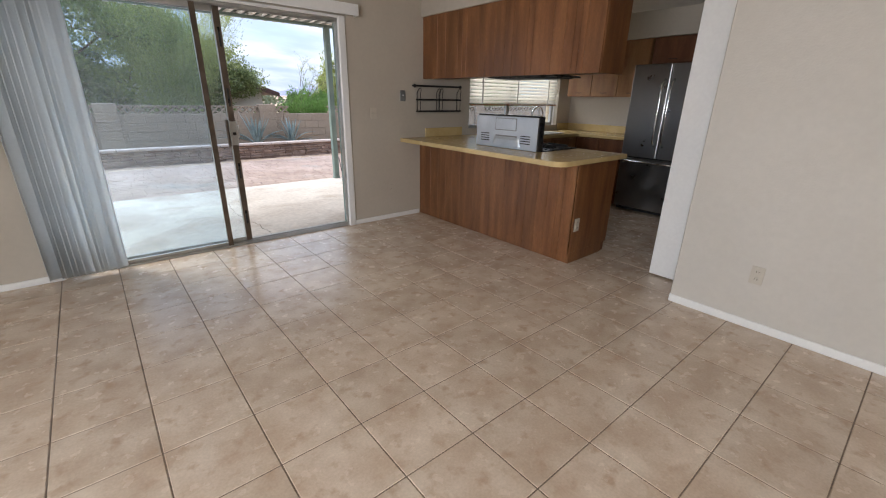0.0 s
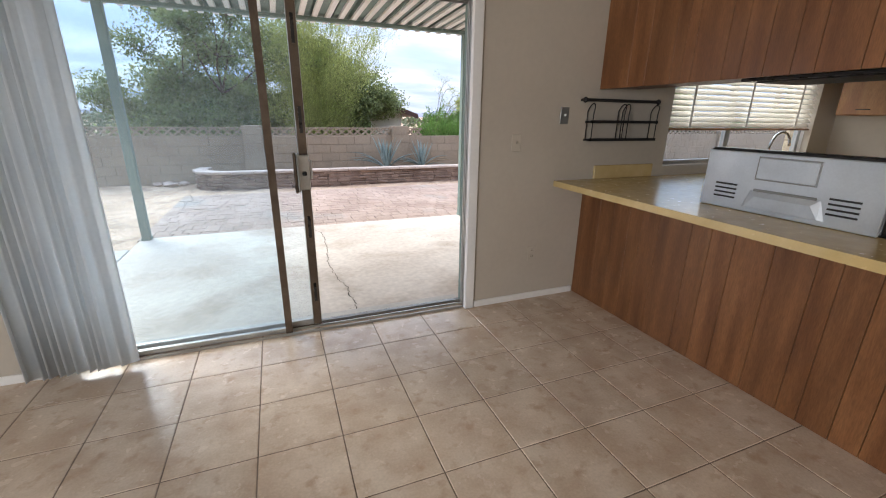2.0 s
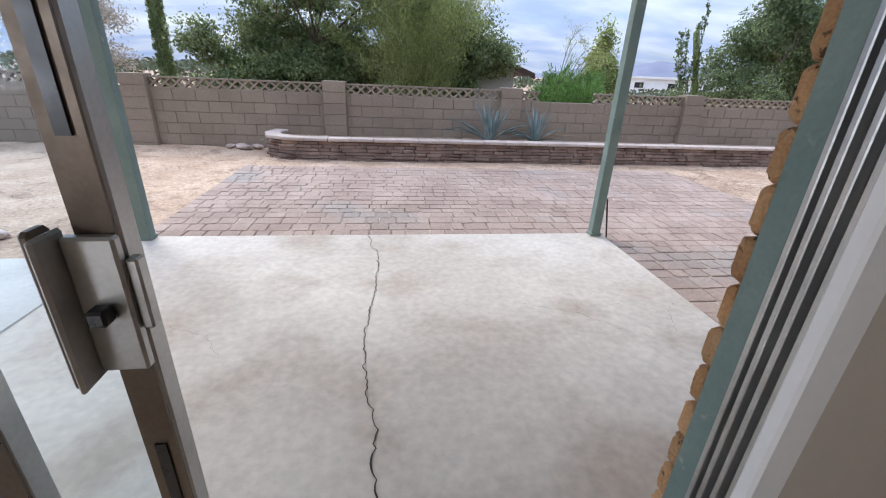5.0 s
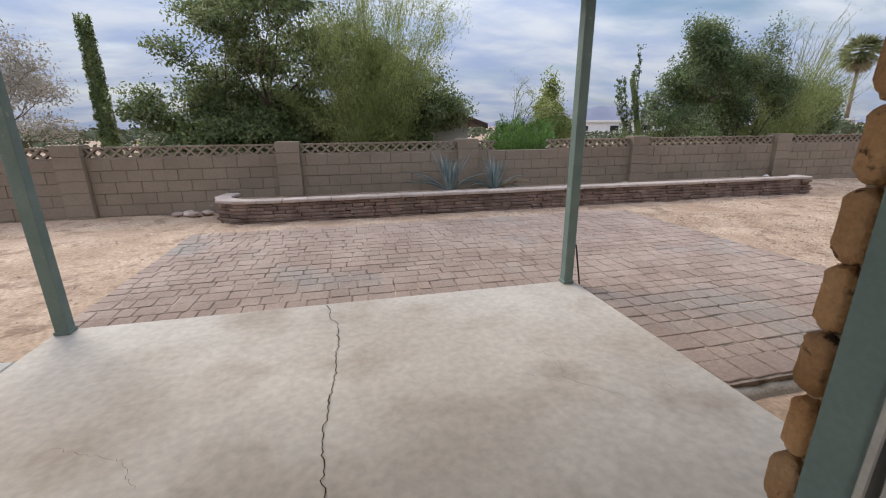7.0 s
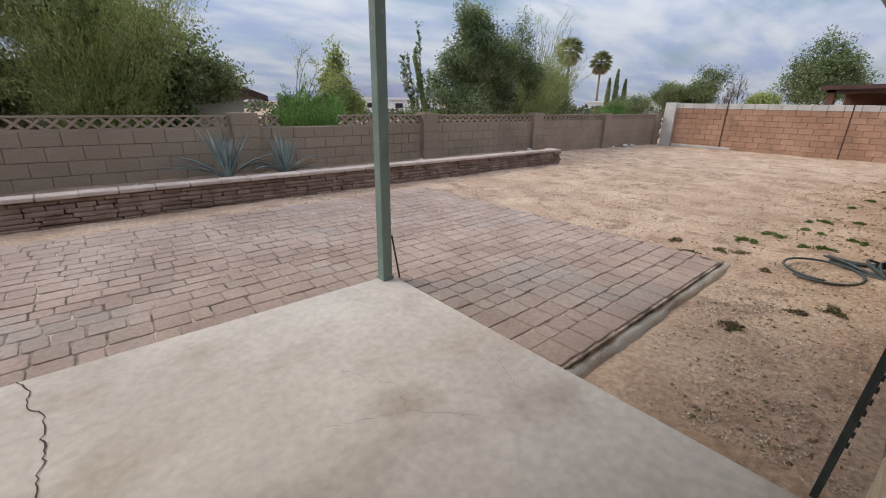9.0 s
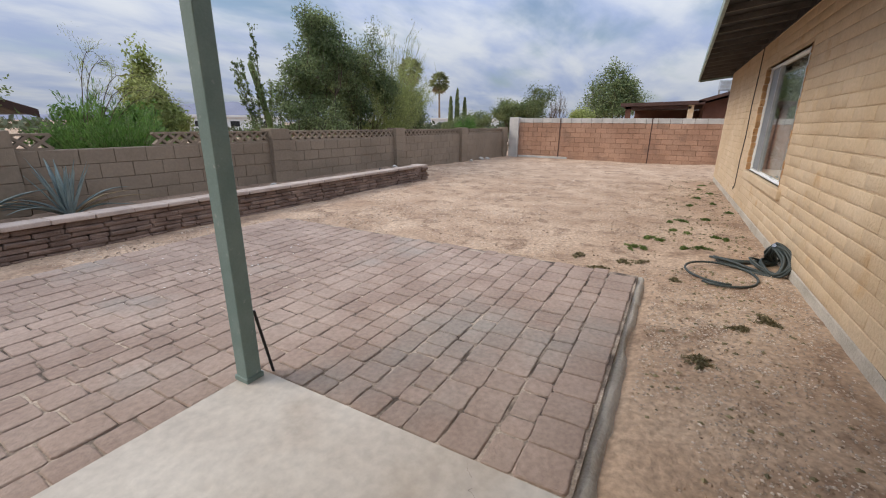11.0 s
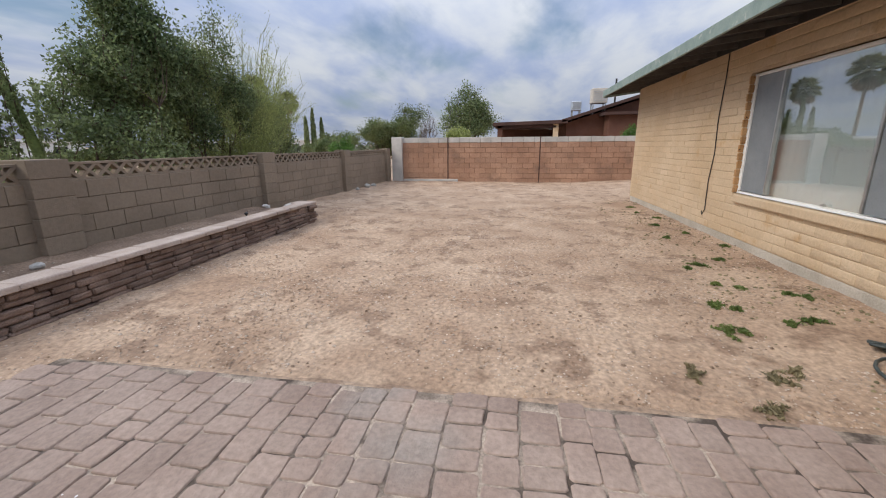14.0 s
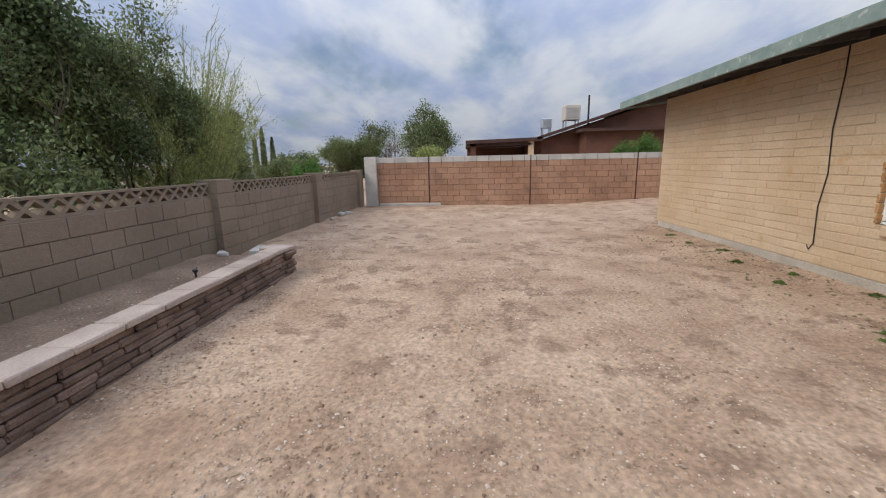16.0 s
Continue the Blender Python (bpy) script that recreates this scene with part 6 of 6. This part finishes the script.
for i, (x, y, s) in enumerate(((-1.6, 12.2, 0.10), (-1.42, 12.25, 0.13), (-1.25, 12.15, 0.09), (-1.1, 12.22, 0.11), (-1.32, 12.08, 0.08))):
    stone("loose_stone", "loose pinkish stone lying beside the raised bed", (x, y, -0.11), (s, s * 0.75, s * 0.45), i + 1, "rock", "loose stones by the bed")
stone("loose_stone", "single pale stone on the bare dirt", (-2.05, 7.5, -0.12), (0.11, 0.07, 0.05), 9)
for i, (x, y, s, z) in enumerate(((11.55, 12.1, 0.09, 0.12), (7.5, 12.0, 0.07, 0.12), (7.0, 11.75, 0.05, 0.11), (16.6, 12.2, 0.08, -0.06), (17.6, 12.25, 0.13, -0.06), (18.1, 12.2, 0.10, -0.08))):
    stone("wall_stone", "small grey stone at the foot of the block wall", (x, y, z), (s, s * 0.8, s * 0.6), 20 + i, "cement", "stones along the wall")
blk = thing("loose_block", "grey cement block lying in the bed corner", "block", (11.85, 11.75, 0.08), 12)
part("body", boxes((-0.2, 0.2, -0.07, 0.07, -0.1, 0.07, 0.008)), "cement", blk)

sprinkler = thing("sprinkler_head", "small black sprinkler head in the bed", "sprinkler", (10.45, 11.76, 0.10))
part("riser", lathe(bmesh.new(), [(0.012, 0), (0.012, 0.06)], (0, 0, 0), 8), "black", sprinkler)
part("head", lathe(bmesh.new(), [(0.02, 0), (0.03, 0.012), (0.03, 0.03), (0.01, 0.04)], (0, 0, 0.055), 10), "black", sprinkler)
part("spout", tube(bmesh.new(), [(0, 0, 0.08), (0.05, 0.01, 0.095)], 0.008, 6), "black", sprinkler)


# ---- garden things ----
def hose():
    h = thing("garden_hose", "coiled dark green rubber hose lying against the wall", "hose", (7.25, 4.62, -0.12), 0)
    rnd = random.Random(6)

    def loop(cx, cy, rx, ry, tilt, az, z, turns, wob, rad=0.0115):
        pts = []
        n = int(26 * turns)
        for k in range(n + 1):
            a = 2 * math.pi * k / 26 + az
            w = 1 + wob * math.sin(a * 1.7 + az)
            p = Vector((rx * w * math.cos(a), ry * w * math.sin(a), 0))
            p = Matrix.Rotation(radians(tilt), 3, "X") @ p
            pts.append(Vector((cx, cy, z)) + p + Vector((0, 0, 0.012 * k / n)))
        for p in pts:
            p.z = max(p.z, 0.012)
        return tube(bmesh.new(), pts, rad, 7)
    part("loose_loop", loop(-0.40, 0.27, 0.34, 0.31, 0, 2.6, 0.013, 1.12, 0.07), "rubber", h, smooth=True)
    right, away = Vector((-0.49, -0.87, 0)), Vector((0.87, -0.49, 0))

    def strand(shape, rad=0.0115):
        """A closed smooth run of hose through points given as right, away, up."""
        p = [right * a + away * b + Vector((-0.06, 0.05, c)) for a, b, c in ((a + 0.08, b + 0.04, c * 0.72) for a, b, c in shape)]
        n, pts = len(p), []
        for k in range(n):
            a, b, c, d = p[k - 1], p[k], p[(k + 1) % n], p[(k + 2) % n]
            for q in range(7):
                u = q / 7
                pts.append(0.5 * (2 * b + (c - a) * u + (2 * a - 5 * b + 4 * c - d) * u * u + (3 * b - a - 3 * c + d) * u ** 3))
        for q in pts:
            q.z = max(q.z, rad)
        return tube(bmesh.new(), pts + pts[:1], rad, 7)
    for k in range(15):
        def j(v, s=0.035):
            return v + rnd.uniform(-s, s)
        tip = -0.04 + 0.05 * (k % 3)
        shape = [(tip, j(0.30, 0.03), 0.04 + 0.012 * (k % 7)), (j(0.03, 0.04), j(0.20, 0.05), j(0.22, 0.04)), (j(0.10), j(0.10, 0.03), 0.32 + 0.015 * (k % 7)), (0.20 + 0.014 * (k % 7), j(0.03, 0.05), j(0.22, 0.07)), (j(0.20), j(-0.10, 0.03), j(0.04, 0.02))]
        if k % 2:
            shape += [(j(-0.10, 0.05), j(-0.09, 0.05), 0.02 + 0.005 * k), (j(-0.34, 0.10), j(0.02, 0.06), 0.014 + 0.004 * k), (j(-0.20, 0.05), j(0.10, 0.04), 0.03)]
        else:
            shape += [(j(-0.02, 0.05), j(0.02, 0.05), j(0.12, 0.05))]
        part("coil", strand(shape), "rubber", h, smooth=True)
    part("coupling", tube(bmesh.new(), [(0.0, -0.165, 0.265), (-0.045, -0.145, 0.275)], 0.019, 8), "chrome", h)


hose()


def t_post():
    """A steel fence post leaning on the wall."""
    p = thing("fence_post", "dark green studded steel fence post leaning on the wall", "post")
    a, b = Vector((3.635, 4.452, -0.12)), Vector((3.41, 4.375, 1.85))
    d = (b - a).normalized()
    side = d.cross(Vector((0, 1, 0))).normalized()
    n = side.cross(d)
    m = Matrix((side, n, d)).transposed().to_4x4()
    m.translation = a
    bm = boxes((-0.012, 0.012, -0.003, 0.003, 0, (b - a).length), (-0.003, 0.003, 0.003, 0.022, 0, (b - a).length))
    bmesh.ops.transform(bm, matrix=m, verts=bm.verts)
    part("shaft", bm, "rubber", p)
    for k in range(30):
        bm = boxes((-0.006, 0.006, -0.011, -0.003, 0.3 + 0.053 * k, 0.325 + 0.053 * k, 0.002))
        bmesh.ops.transform(bm, matrix=m, verts=bm.verts)
        part("stud", bm, "rubber", p)


t_post()
rod = thing("garden_stake", "thin dark metal stake leaning on the patio post", "stake")
part("shaft", tube(bmesh.new(), [(3.585, 7.245, -0.12), (3.52, 7.262, 0.30)], 0.008, 8), "iron", rod)

cable = thing("wall_cable", "thin dark cable hanging down the block wall", "cable")
wy = house_y(11.3)
part("wire", tube(bmesh.new(), [(11.28, wy + 0.02, 2.50), (11.28, wy + 0.02, 2.2), (11.32, wy + 0.025, 1.6), (11.29, wy + 0.02, 1.1), (11.35, wy + 0.025, 0.7), (11.33, wy + 0.025, 0.25), (11.37, wy + 0.04, 0.17), (11.41, wy + 0.035, 0.22)], 0.007, 7), "iron", cable, smooth=True)


def bedroom_window():
    w = thing("window_2", "three-part aluminium window with insect screens and drapes", "window", kind="structure")
    w.matrix_world = pose(X0, house_y(X0), 0, 0, 0, ANG)
    a, b, z0, z1 = WIN[0] - X0, WIN[1] - X0, WIN[2], WIN[3]
    y = -0.085
    part("reveal", boxes((a - 0.03, a, -0.22, -0.013, z0 - 0.03, z1 + 0.03), (b, b + 0.03, -0.22, -0.013, z0 - 0.03, z1 + 0.03), (a, b, -0.22, -0.013, z1, z1 + 0.03), (a, b, -0.22, -0.013, z0 - 0.03, z0)), "slump", w)
    part("frame", boxes((a, b, y - 0.03, y + 0.03, z0, z0 + 0.025, 0.003), (a, b, y - 0.03, y + 0.03, z1 - 0.035, z1, 0.003), (a, a + 0.035, y - 0.03, y + 0.03, z0 + 0.035, z1 - 0.035), (b - 0.035, b, y - 0.03, y + 0.03, z0 + 0.035, z1 - 0.035)), "white", w, "pale aluminium frame")
    part("caulk", boxes((b - 0.007, b - 0.001, y + 0.03, y + 0.046, z0, z1), (a + 0.001, a + 0.007, y + 0.03, y + 0.046, z0, z1), (a, b, y + 0.03, y + 0.046, z0 + 0.001, z0 + 0.009)), "white", w, "white bead of caulk")
    raw = piece_mesh("jamb_block", 0.036, 0.062, 0.098, 0.010, "slump_raw", 0.002, 91, 2)
    k = 0
    while z0 + COURSE * (k + 0.5) < z1 - 0.02:
        for x in (a - 0.006, b + 0.006):
            put("jamb_block", raw, w, x, -0.018 + 0.004 * (k % 3), z0 + COURSE * (k + 0.5))
        k += 1
    c, d = a + 0.38, b - 0.58
    for x in (c, d):
        part("mullion", boxes((x - 0.014, x + 0.014, y - 0.025, y + 0.032, z0 + 0.035, z1 - 0.035, 0.003)), "alu", w)
    for u, v in ((a + 0.035, c - 0.018), (d + 0.018, b - 0.035)):
        pane("pane", u, v, y - 0.02, z0 + 0.035, z1 - 0.035, w, "window_glass")
        part("insect_screen", boxes((u, v, y + 0.012, y + 0.015, z0 + 0.035, z1 - 0.035)), "screen", w, "dark grey insect screen")
    pane("pane", c + 0.018, d - 0.018, y, z0 + 0.035, z1 - 0.035, w, "window_glass")
    bm = bmesh.new()
    prev = None
    for k in range(121):
        x = a - 0.05 + (b - a + 0.1) * k / 120
        row = [bm.verts.new((x, -0.20 + 0.003 * math.sin(k * 0.9), z)) for z in (z0 - 0.2, z1 + 0.1)]
        if prev:
            bm.faces.new((prev[0], row[0], row[1], prev[1]))
        prev = row
    dr = tagged(part("drapes", bm, "curtain", smooth=True), "closed pale pleated drapes behind the window", "curtain")
    dr.matrix_world = pose(X0, house_y(X0), 0, 0, 0, ANG)
    part("latch", boxes(((c + d) / 2 - 0.3, (c + d) / 2 - 0.26, y + 0.02, y + 0.045, z0 + 0.04, z0 + 0.06)), "alu", w)
    sill = boxes((a - 0.20, b - 0.10, -0.08, 0.055, z0 - 0.115, z0 - 0.003, 0.018, 2))
    part("sill", sill, "slump", w, "protruding tan slump block sill")
    part("lintel", boxes((a - 0.15, b + 0.2, -0.12, 0.004, z1 + 0.004, z1 + 0.11, 0.008)), "slump", w)


bedroom_window()
# unseen walls added so no light leaks in behind the drapes
structure("wall_bedroom", boxes((6.3, 15.2, 1.0, 1.1, -0.2, 2.56), (6.21, 6.3, 1.0, 4.2, -0.2, 2.56)), "wall", "plain beige unseen wall keeping light out of the far bedroom", "wall")


# ---- neighbouring houses ----
def gable_house():
    """The house behind the garden wall, gable end towards the yard."""
    h = thing("neighbour_house", "cream stucco house with a low brown gable roof", "house", (6.05, 17.3, 0))
    # ridge along y; only its near eave side and gable show
    bm = prism(bmesh.new(), [(-6.0, -0.3), (-0.55, -0.3), (-0.55, 1.45), (-3.3, 2.42), (-6.0, 1.45)], 0.35, 9.0)
    part("wall", bm, "cream", h)
    rf = prism(bmesh.new(), [(0.0, 1.36), (0.0, 1.48), (-3.3, 2.65), (-6.6, 1.48), (-6.6, 1.36), (-3.3, 2.51)], 0.0, 9.4)
    part("roof", rf, "shingle", h)
    part("fascia", prism(bmesh.new(), [(0.02, 1.30), (0.02, 1.46), (-3.3, 2.63), (-3.3, 2.46)], -0.04, 0.0), "brown_dark", h)
    win = part("window", boxes((-2.6, -1.7, 0.33, 0.36, 0.4, 1.2)), "white", h)
    part("pane", boxes((-2.55, -1.75, 0.318, 0.332, 0.45, 1.15)), "black", win)


gable_house()


def brown_house():
    h = thing("brown_house", "dark brown stucco house with carport and low gable roof", "house", (29.0, 0, 0))

    def yz(outline, x0, x1, mat, name, label=""):
        bm = bmesh.new()
        a = [bm.verts.new((x0, y, z)) for y, z in outline]
        b = [bm.verts.new((x1, y, z)) for y, z in outline]
        bm.faces.new(a)
        bm.faces.new(b[::-1])
        n = len(a)
        for i in range(n):
            bm.faces.new((a[i], b[i], b[(i + 1) % n], a[(i + 1) % n]))
        bmesh.ops.recalc_face_normals(bm, faces=bm.faces)
        part(name, bm, mat, h, label)
    yz([(4.6, -0.3), (4.6, 2.42), (-2.0, 4.45), (-9.0, 2.4), (-9.0, -0.3)], 0.4, 11.0, "brown", "wall")
    yz([(4.9, 2.42), (4.9, 2.58), (-2.0, 4.72), (-9.5, 2.55), (-9.5, 2.4), (-2.0, 4.55)], -0.2, 11.4, "brown_dark", "roof", "brown gable roof")
    yz([(8.7, 2.28), (8.7, 2.46), (4.6, 2.56), (4.6, 2.38)], -0.2, 9.0, "brown_dark", "carport_roof", "flat brown carport roof")
    yz([(2.9, 2.72), (2.9, 2.86), (-7.5, 2.86), (-7.5, 2.72)], -1.3, 0.4, "brown_dark", "porch_roof", "brown porch roof")
    yz([(2.6, -0.3), (2.6, 2.72), (-7.2, 2.72), (-7.2, -0.3)], -0.9, 0.38, "brown", "porch_wall")
    for y in (8.3, 5.2):
        part("carport_post", boxes((0.0, 0.25, y - 0.14, y + 0.14, -0.3, 2.36)), "brown" if y > 6 else "slump", h)
    part("carport_back", boxes((7.0, 7.2, 4.6, 8.6, -0.3, 2.3)), "brown", h)
    part("carport_beam", boxes((0.0, 0.2, 5.2, 8.5, 2.16, 2.285)), "brown_dark", h)
    for (x, y, s, z) in ((2.0, 2.7, 0.85, 3.55), (4.6, 3.6, 0.6, 3.35)):
        ac = thing("cooler_unit", "pale sheet-metal evaporative cooler on a roof stand", "cooler", (29.0 + x, y, 0), group="roof coolers")
        part("cabinet", boxes((-s / 2, s / 2, -s / 2, s / 2, z, z + s * 0.95, 0.02)), "cream" if s > 0.7 else "galv", ac)
        for dx in (-0.4, 0.4):
            for dy in (-0.4, 0.4):
                part("leg", boxes((dx * s - 0.03, dx * s + 0.03, dy * s - 0.03, dy * s + 0.03, z - 0.95, z)), "alu", ac)
        for k in range(6):
            part("louvre", boxes((-s / 2 - 0.012, -s / 2, -s * 0.4, s * 0.4, z + 0.1 + k * s * 0.12, z + 0.14 + k * s * 0.12)), "alu", ac)
    part("vent_pipe", tube(bmesh.new(), [(1.0, 2.0, 2.9), (1.0, 2.0, 4.75)], 0.05, 8), "iron", h)
    part("vent_pipe", tube(bmesh.new(), [(1.2, -1.6, 4.2), (1.2, -1.6, 4.95)], 0.05, 8), "iron", h)


brown_house()


def far_house(at, rz, w, d, hgt, label, wallm, roofm):
    h = thing("far_house", label, "house", at, rz, group="far houses")
    part("wall", boxes((-w / 2, w / 2, -d / 2, d / 2, -0.3, hgt)), wallm, h)
    part("roof", boxes((-w / 2 - 0.3, w / 2 + 0.3, -d / 2 - 0.3, d / 2 + 0.3, hgt, hgt + 0.25)), roofm, h)
    for k in range(3):
        win = part("window", boxes((-w / 2 + w * (k + 0.5) / 3 - 0.6, -w / 2 + w * (k + 0.5) / 3 + 0.6, -d / 2 - 0.03, -d / 2 + 0.02, hgt * 0.35, hgt * 0.8)), "white", h)
        part("pane", boxes((-w / 2 + w * (k + 0.5) / 3 - 0.5, -w / 2 + w * (k + 0.5) / 3 + 0.5, -d / 2 - 0.05, -d / 2 - 0.03, hgt * 0.4, hgt * 0.75)), "black", win)


far_house((37.0, 55.0, 0), -35, 11, 7, 1.75, "low white flat-roofed house beyond the gardens", "white", "white")
far_house((74.0, 41.0, 0), -62, 12, 7, 2.0, "long white flat-roofed house in the distance", "white", "white")
far_house((62.0, 50.0, 0), -50, 10, 7, 1.7, "pale far house between the trees", "cream", "white")

pole = thing("utility_pole", "weathered wooden utility pole with one crossarm", "pole", (-44.0, 105.0, -0.2))
part("shaft", tube(bmesh.new(), [(0, 0, 0), (0, 0, 5.6)], [0.22, 0.15], 8), "bark", pole)
part("crossarm", boxes((-1.2, 1.2, -0.08, 0.08, 4.9, 5.1)), "bark", pole)

# stains and flecks on the pavers
fleck = bmesh.new()
rndf = random.Random(12)
for i in range(46):
    x, y, s = rndf.gauss(4.6, 0.45), rndf.gauss(8.95, 0.4), rndf.uniform(0.004, 0.015)
    vs = [fleck.verts.new((x + s * math.cos(a) * rndf.uniform(0.6, 1.2), y + s * 0.7 * math.sin(a) * rndf.uniform(0.6, 1.2), -0.0885)) for a in np.linspace(0, 2 * math.pi, 7)[:-1]]
    fleck.faces.new(vs)
tagged(part("lime_flecks", fleck, "white"), "white lime flecks spilt on the pavers", "stain", kind="stuff")


# ---- pavers and floor tiles, piece by piece ----
def paver_mesh(lx, ly, seed):
    """A hand-formed paver: uneven sides, rounded corners and a softened top edge."""
    rnd = random.Random(seed)
    r, h = 0.020, 0.03
    ring = []
    for cx, cy, a0 in ((1, 1, 0), (-1, 1, 90), (-1, -1, 180), (1, -1, 270)):
        for a in (8, 45, 82):
            t = radians(a0 + a)
            ring.append((cx * (lx / 2 - r) + r * math.cos(t) + rnd.uniform(-0.004, 0.004), cy * (ly / 2 - r) + r * math.sin(t) + rnd.uniform(-0.004, 0.004)))
        mx, my = ((0, 1), (-1, 0), (0, -1), (1, 0))[a0 // 90]
        ring.append((mx * lx / 2 + rnd.uniform(-0.004, 0.004), my * ly / 2 + rnd.uniform(-0.004, 0.004)))
    bm = bmesh.new()
    rows = []
    for z, k in ((-h, 0.0), (h - 0.009, 0.0), (h - 0.002, 0.004), (h, 0.010)):
        rows.append([bm.verts.new((x * (1 - 2 * k / lx), y * (1 - 2 * k / ly), z + (rnd.uniform(-0.0012, 0.0012) if z > 0 else 0))) for x, y in ring])
    n = len(ring)
    for a, b in zip(rows, rows[1:]):
        for i in range(n):
            bm.faces.new((a[i], a[(i + 1) % n], b[(i + 1) % n], b[i]))
    bm.faces.new(rows[-1])
    me = bpy.data.meshes.new("paver")
    bm.to_mesh(me)
    bm.free()
    me.materials.append(M["paver"])
    return me


def paver_field():
    base = structure("pavement", boxes((-0.80, 6.36, 7.335, 10.34, -0.3, -0.104), (3.555, 6.36, 5.58, 7.335, -0.3, -0.104)), "joint", "sand bed under the brick-red and grey pavers", "pavement")
    rnd = random.Random(21)
    lens = (0.135, 0.175, 0.175, 0.215, 0.25)
    deep = (0.145, 0.170, 0.195)
    meshes = {(ln, w): [paver_mesh(ln - 0.007, w - 0.006, s + int(ln * 1000) + int(w * 7000)) for s in range(3)] for ln in (0.10, *set(lens)) for w in deep}
    edge = [paver_mesh(0.205, 0.222, 70 + s) for s in range(3)]
    far, near = [], 0
    y0 = 5.60 + 0.228
    first = [0.145] * 4 + [0.195] * 3 + [0.170] * 2
    rnd.shuffle(first)
    while y0 < 10.34 - 0.12:
        w = first.pop() if first else rnd.choice(deep)
        y = y0 + w / 2
        y0 += w
        x = 3.56 if y < 7.34 else -0.80
        start = x
        while x < 6.30:
            ln = rnd.choice((0.10, *lens)) if x == start else rnd.choice(lens)
            if x + ln > 6.33:
                ln = min(lens, key=lambda v: abs(x + v - 6.32))
                if x + ln > 6.40:
                    break
            cx = x + ln / 2
            # the courses wander
            wave = 0.016 * noise.noise((cx * 0.9, y * 0.5, 3)) + 0.009 * noise.noise((cx * 2.6, y * 0.9, 8))
            lead = 0.016 * noise.noise(((cx + 0.1) * 0.9, y * 0.5, 3)) + 0.009 * noise.noise(((cx + 0.1) * 2.6, y * 0.9, 8))
            sink = 0.004 * noise.noise((x * 0.8, y * 0.8, 0))
            spot = (cx, y + wave * min(1, abs(y - 7.3) / 0.4) + rnd.uniform(-0.006, 0.006), PAD_Z - 0.046 + sink + rnd.uniform(-0.002, 0.002))
            turn = (math.degrees((lead - wave) / 0.1) + rnd.uniform(-1.0, 1.0), rnd.uniform(-0.7, 0.7), rnd.uniform(-0.7, 0.7))
            me = rnd.choice(meshes[(ln, w)])
            if 3.56 < x < 6.3 and y < 8.2 and near < 285:
                put("paver", me, base, *spot, *turn)
                near += 1
            else:
                far.append((me, pose(*spot, turn[1], turn[2], turn[0])))
            x += ln
    x = 3.57
    while x < 6.2:
        put("paver", rnd.choice(edge), base, x + 0.104, 5.60 + 0.112, PAD_Z - 0.044, rnd.uniform(-1, 1), rnd.uniform(-0.6, 0.6))
        x += 0.2085
    joined("far_pavers", far, "paver", base, "weathered grey and pink pavers")
    bm, prev = bmesh.new(), None
    n = 90
    for k in range(n + 1):
        x = 3.56 + 2.84 * k / n
        w = 0.036 + 0.03 * noise.noise((x * 3.1, 0.5, 0)) + 0.012 * noise.noise((x * 11, 1.5, 0))
        h = -0.126 + 0.022 * noise.noise((x * 4.3, 3.5, 0)) + 0.008 * noise.noise((x * 17, 2.5, 0))
        row = [bm.verts.new(p) for p in ((x, 5.585, h - 0.004), (x, 5.565 - w * 0.5, h), (x, 5.56 - w, h - 0.03), (x, 5.545 - w * 1.5, -0.22))]
        if prev:
            for i in range(3):
                bm.faces.new((prev[i], prev[i + 1], row[i + 1], row[i]))
        prev = row
    tagged(part("paver_edging", bm, "stem", smooth=True), "crumbling cement edging along the pavers", "edging", kind="structure")
    bm, prev = bmesh.new(), None
    for k in range(n + 1):
        y = 5.60 + 4.4 * k / n
        w = 0.05 + 0.03 * noise.noise((y * 3.1, 7.5, 0))
        h = -0.112 + 0.016 * noise.noise((y * 3.3, 9.5, 0)) - 0.03 * max(0.0, (y - 8.6) / 1.4)
        row = [bm.verts.new(p) for p in ((6.345, y, h), (6.36 + w, y, h - 0.002), (6.37 + w * 1.7, y, -0.23))]
        if prev:
            for i in range(2):
                bm.faces.new((prev[i], row[i], row[i + 1], prev[i + 1]))
        prev = row
    tagged(part("paver_edging", bm, "dirt", smooth=True), "sand-covered cement edging at the end of the pavers", "edging", kind="structure")


paver_field()


def tile_floor():
    floor = bpy.data.objects["floor"]
    me = piece_mesh("floor_tile", 0.3476, 0.3476, 0.012, 0.0022, "tile", 0.0)
    T = 0.3525
    rest = []
    for i in range(-9, 18):
        for j in range(-9, 12):
            x, y = 0.318 + T * (i + 0.5), 0.284 + T * (j + 0.5)
            if y - T / 2 > 4.17 or x - T / 2 > 6.07 or x < -2.8 or y < -2.8:
                continue
            if y + T / 2 > 4.18:
                m = pose(x, (y - T / 2 + 4.18) / 2, -0.006) @ Matrix.Diagonal((1, (4.18 - y + T / 2) / T, 1, 1))
            else:
                m = pose(x, y, -0.006)
            if -0.9 < x < 3.1 and y > 0.0 or (3.1 < x < 4.6 and 0.6 < y < 2.6):
                ob = put("tile", me, floor, 0, 0, 0)
                ob.matrix_local = m
            else:
                rest.append((me, m))
    joined("far_tiles", rest, "tile", floor, "tan ceramic floor tiles")


tile_floor()
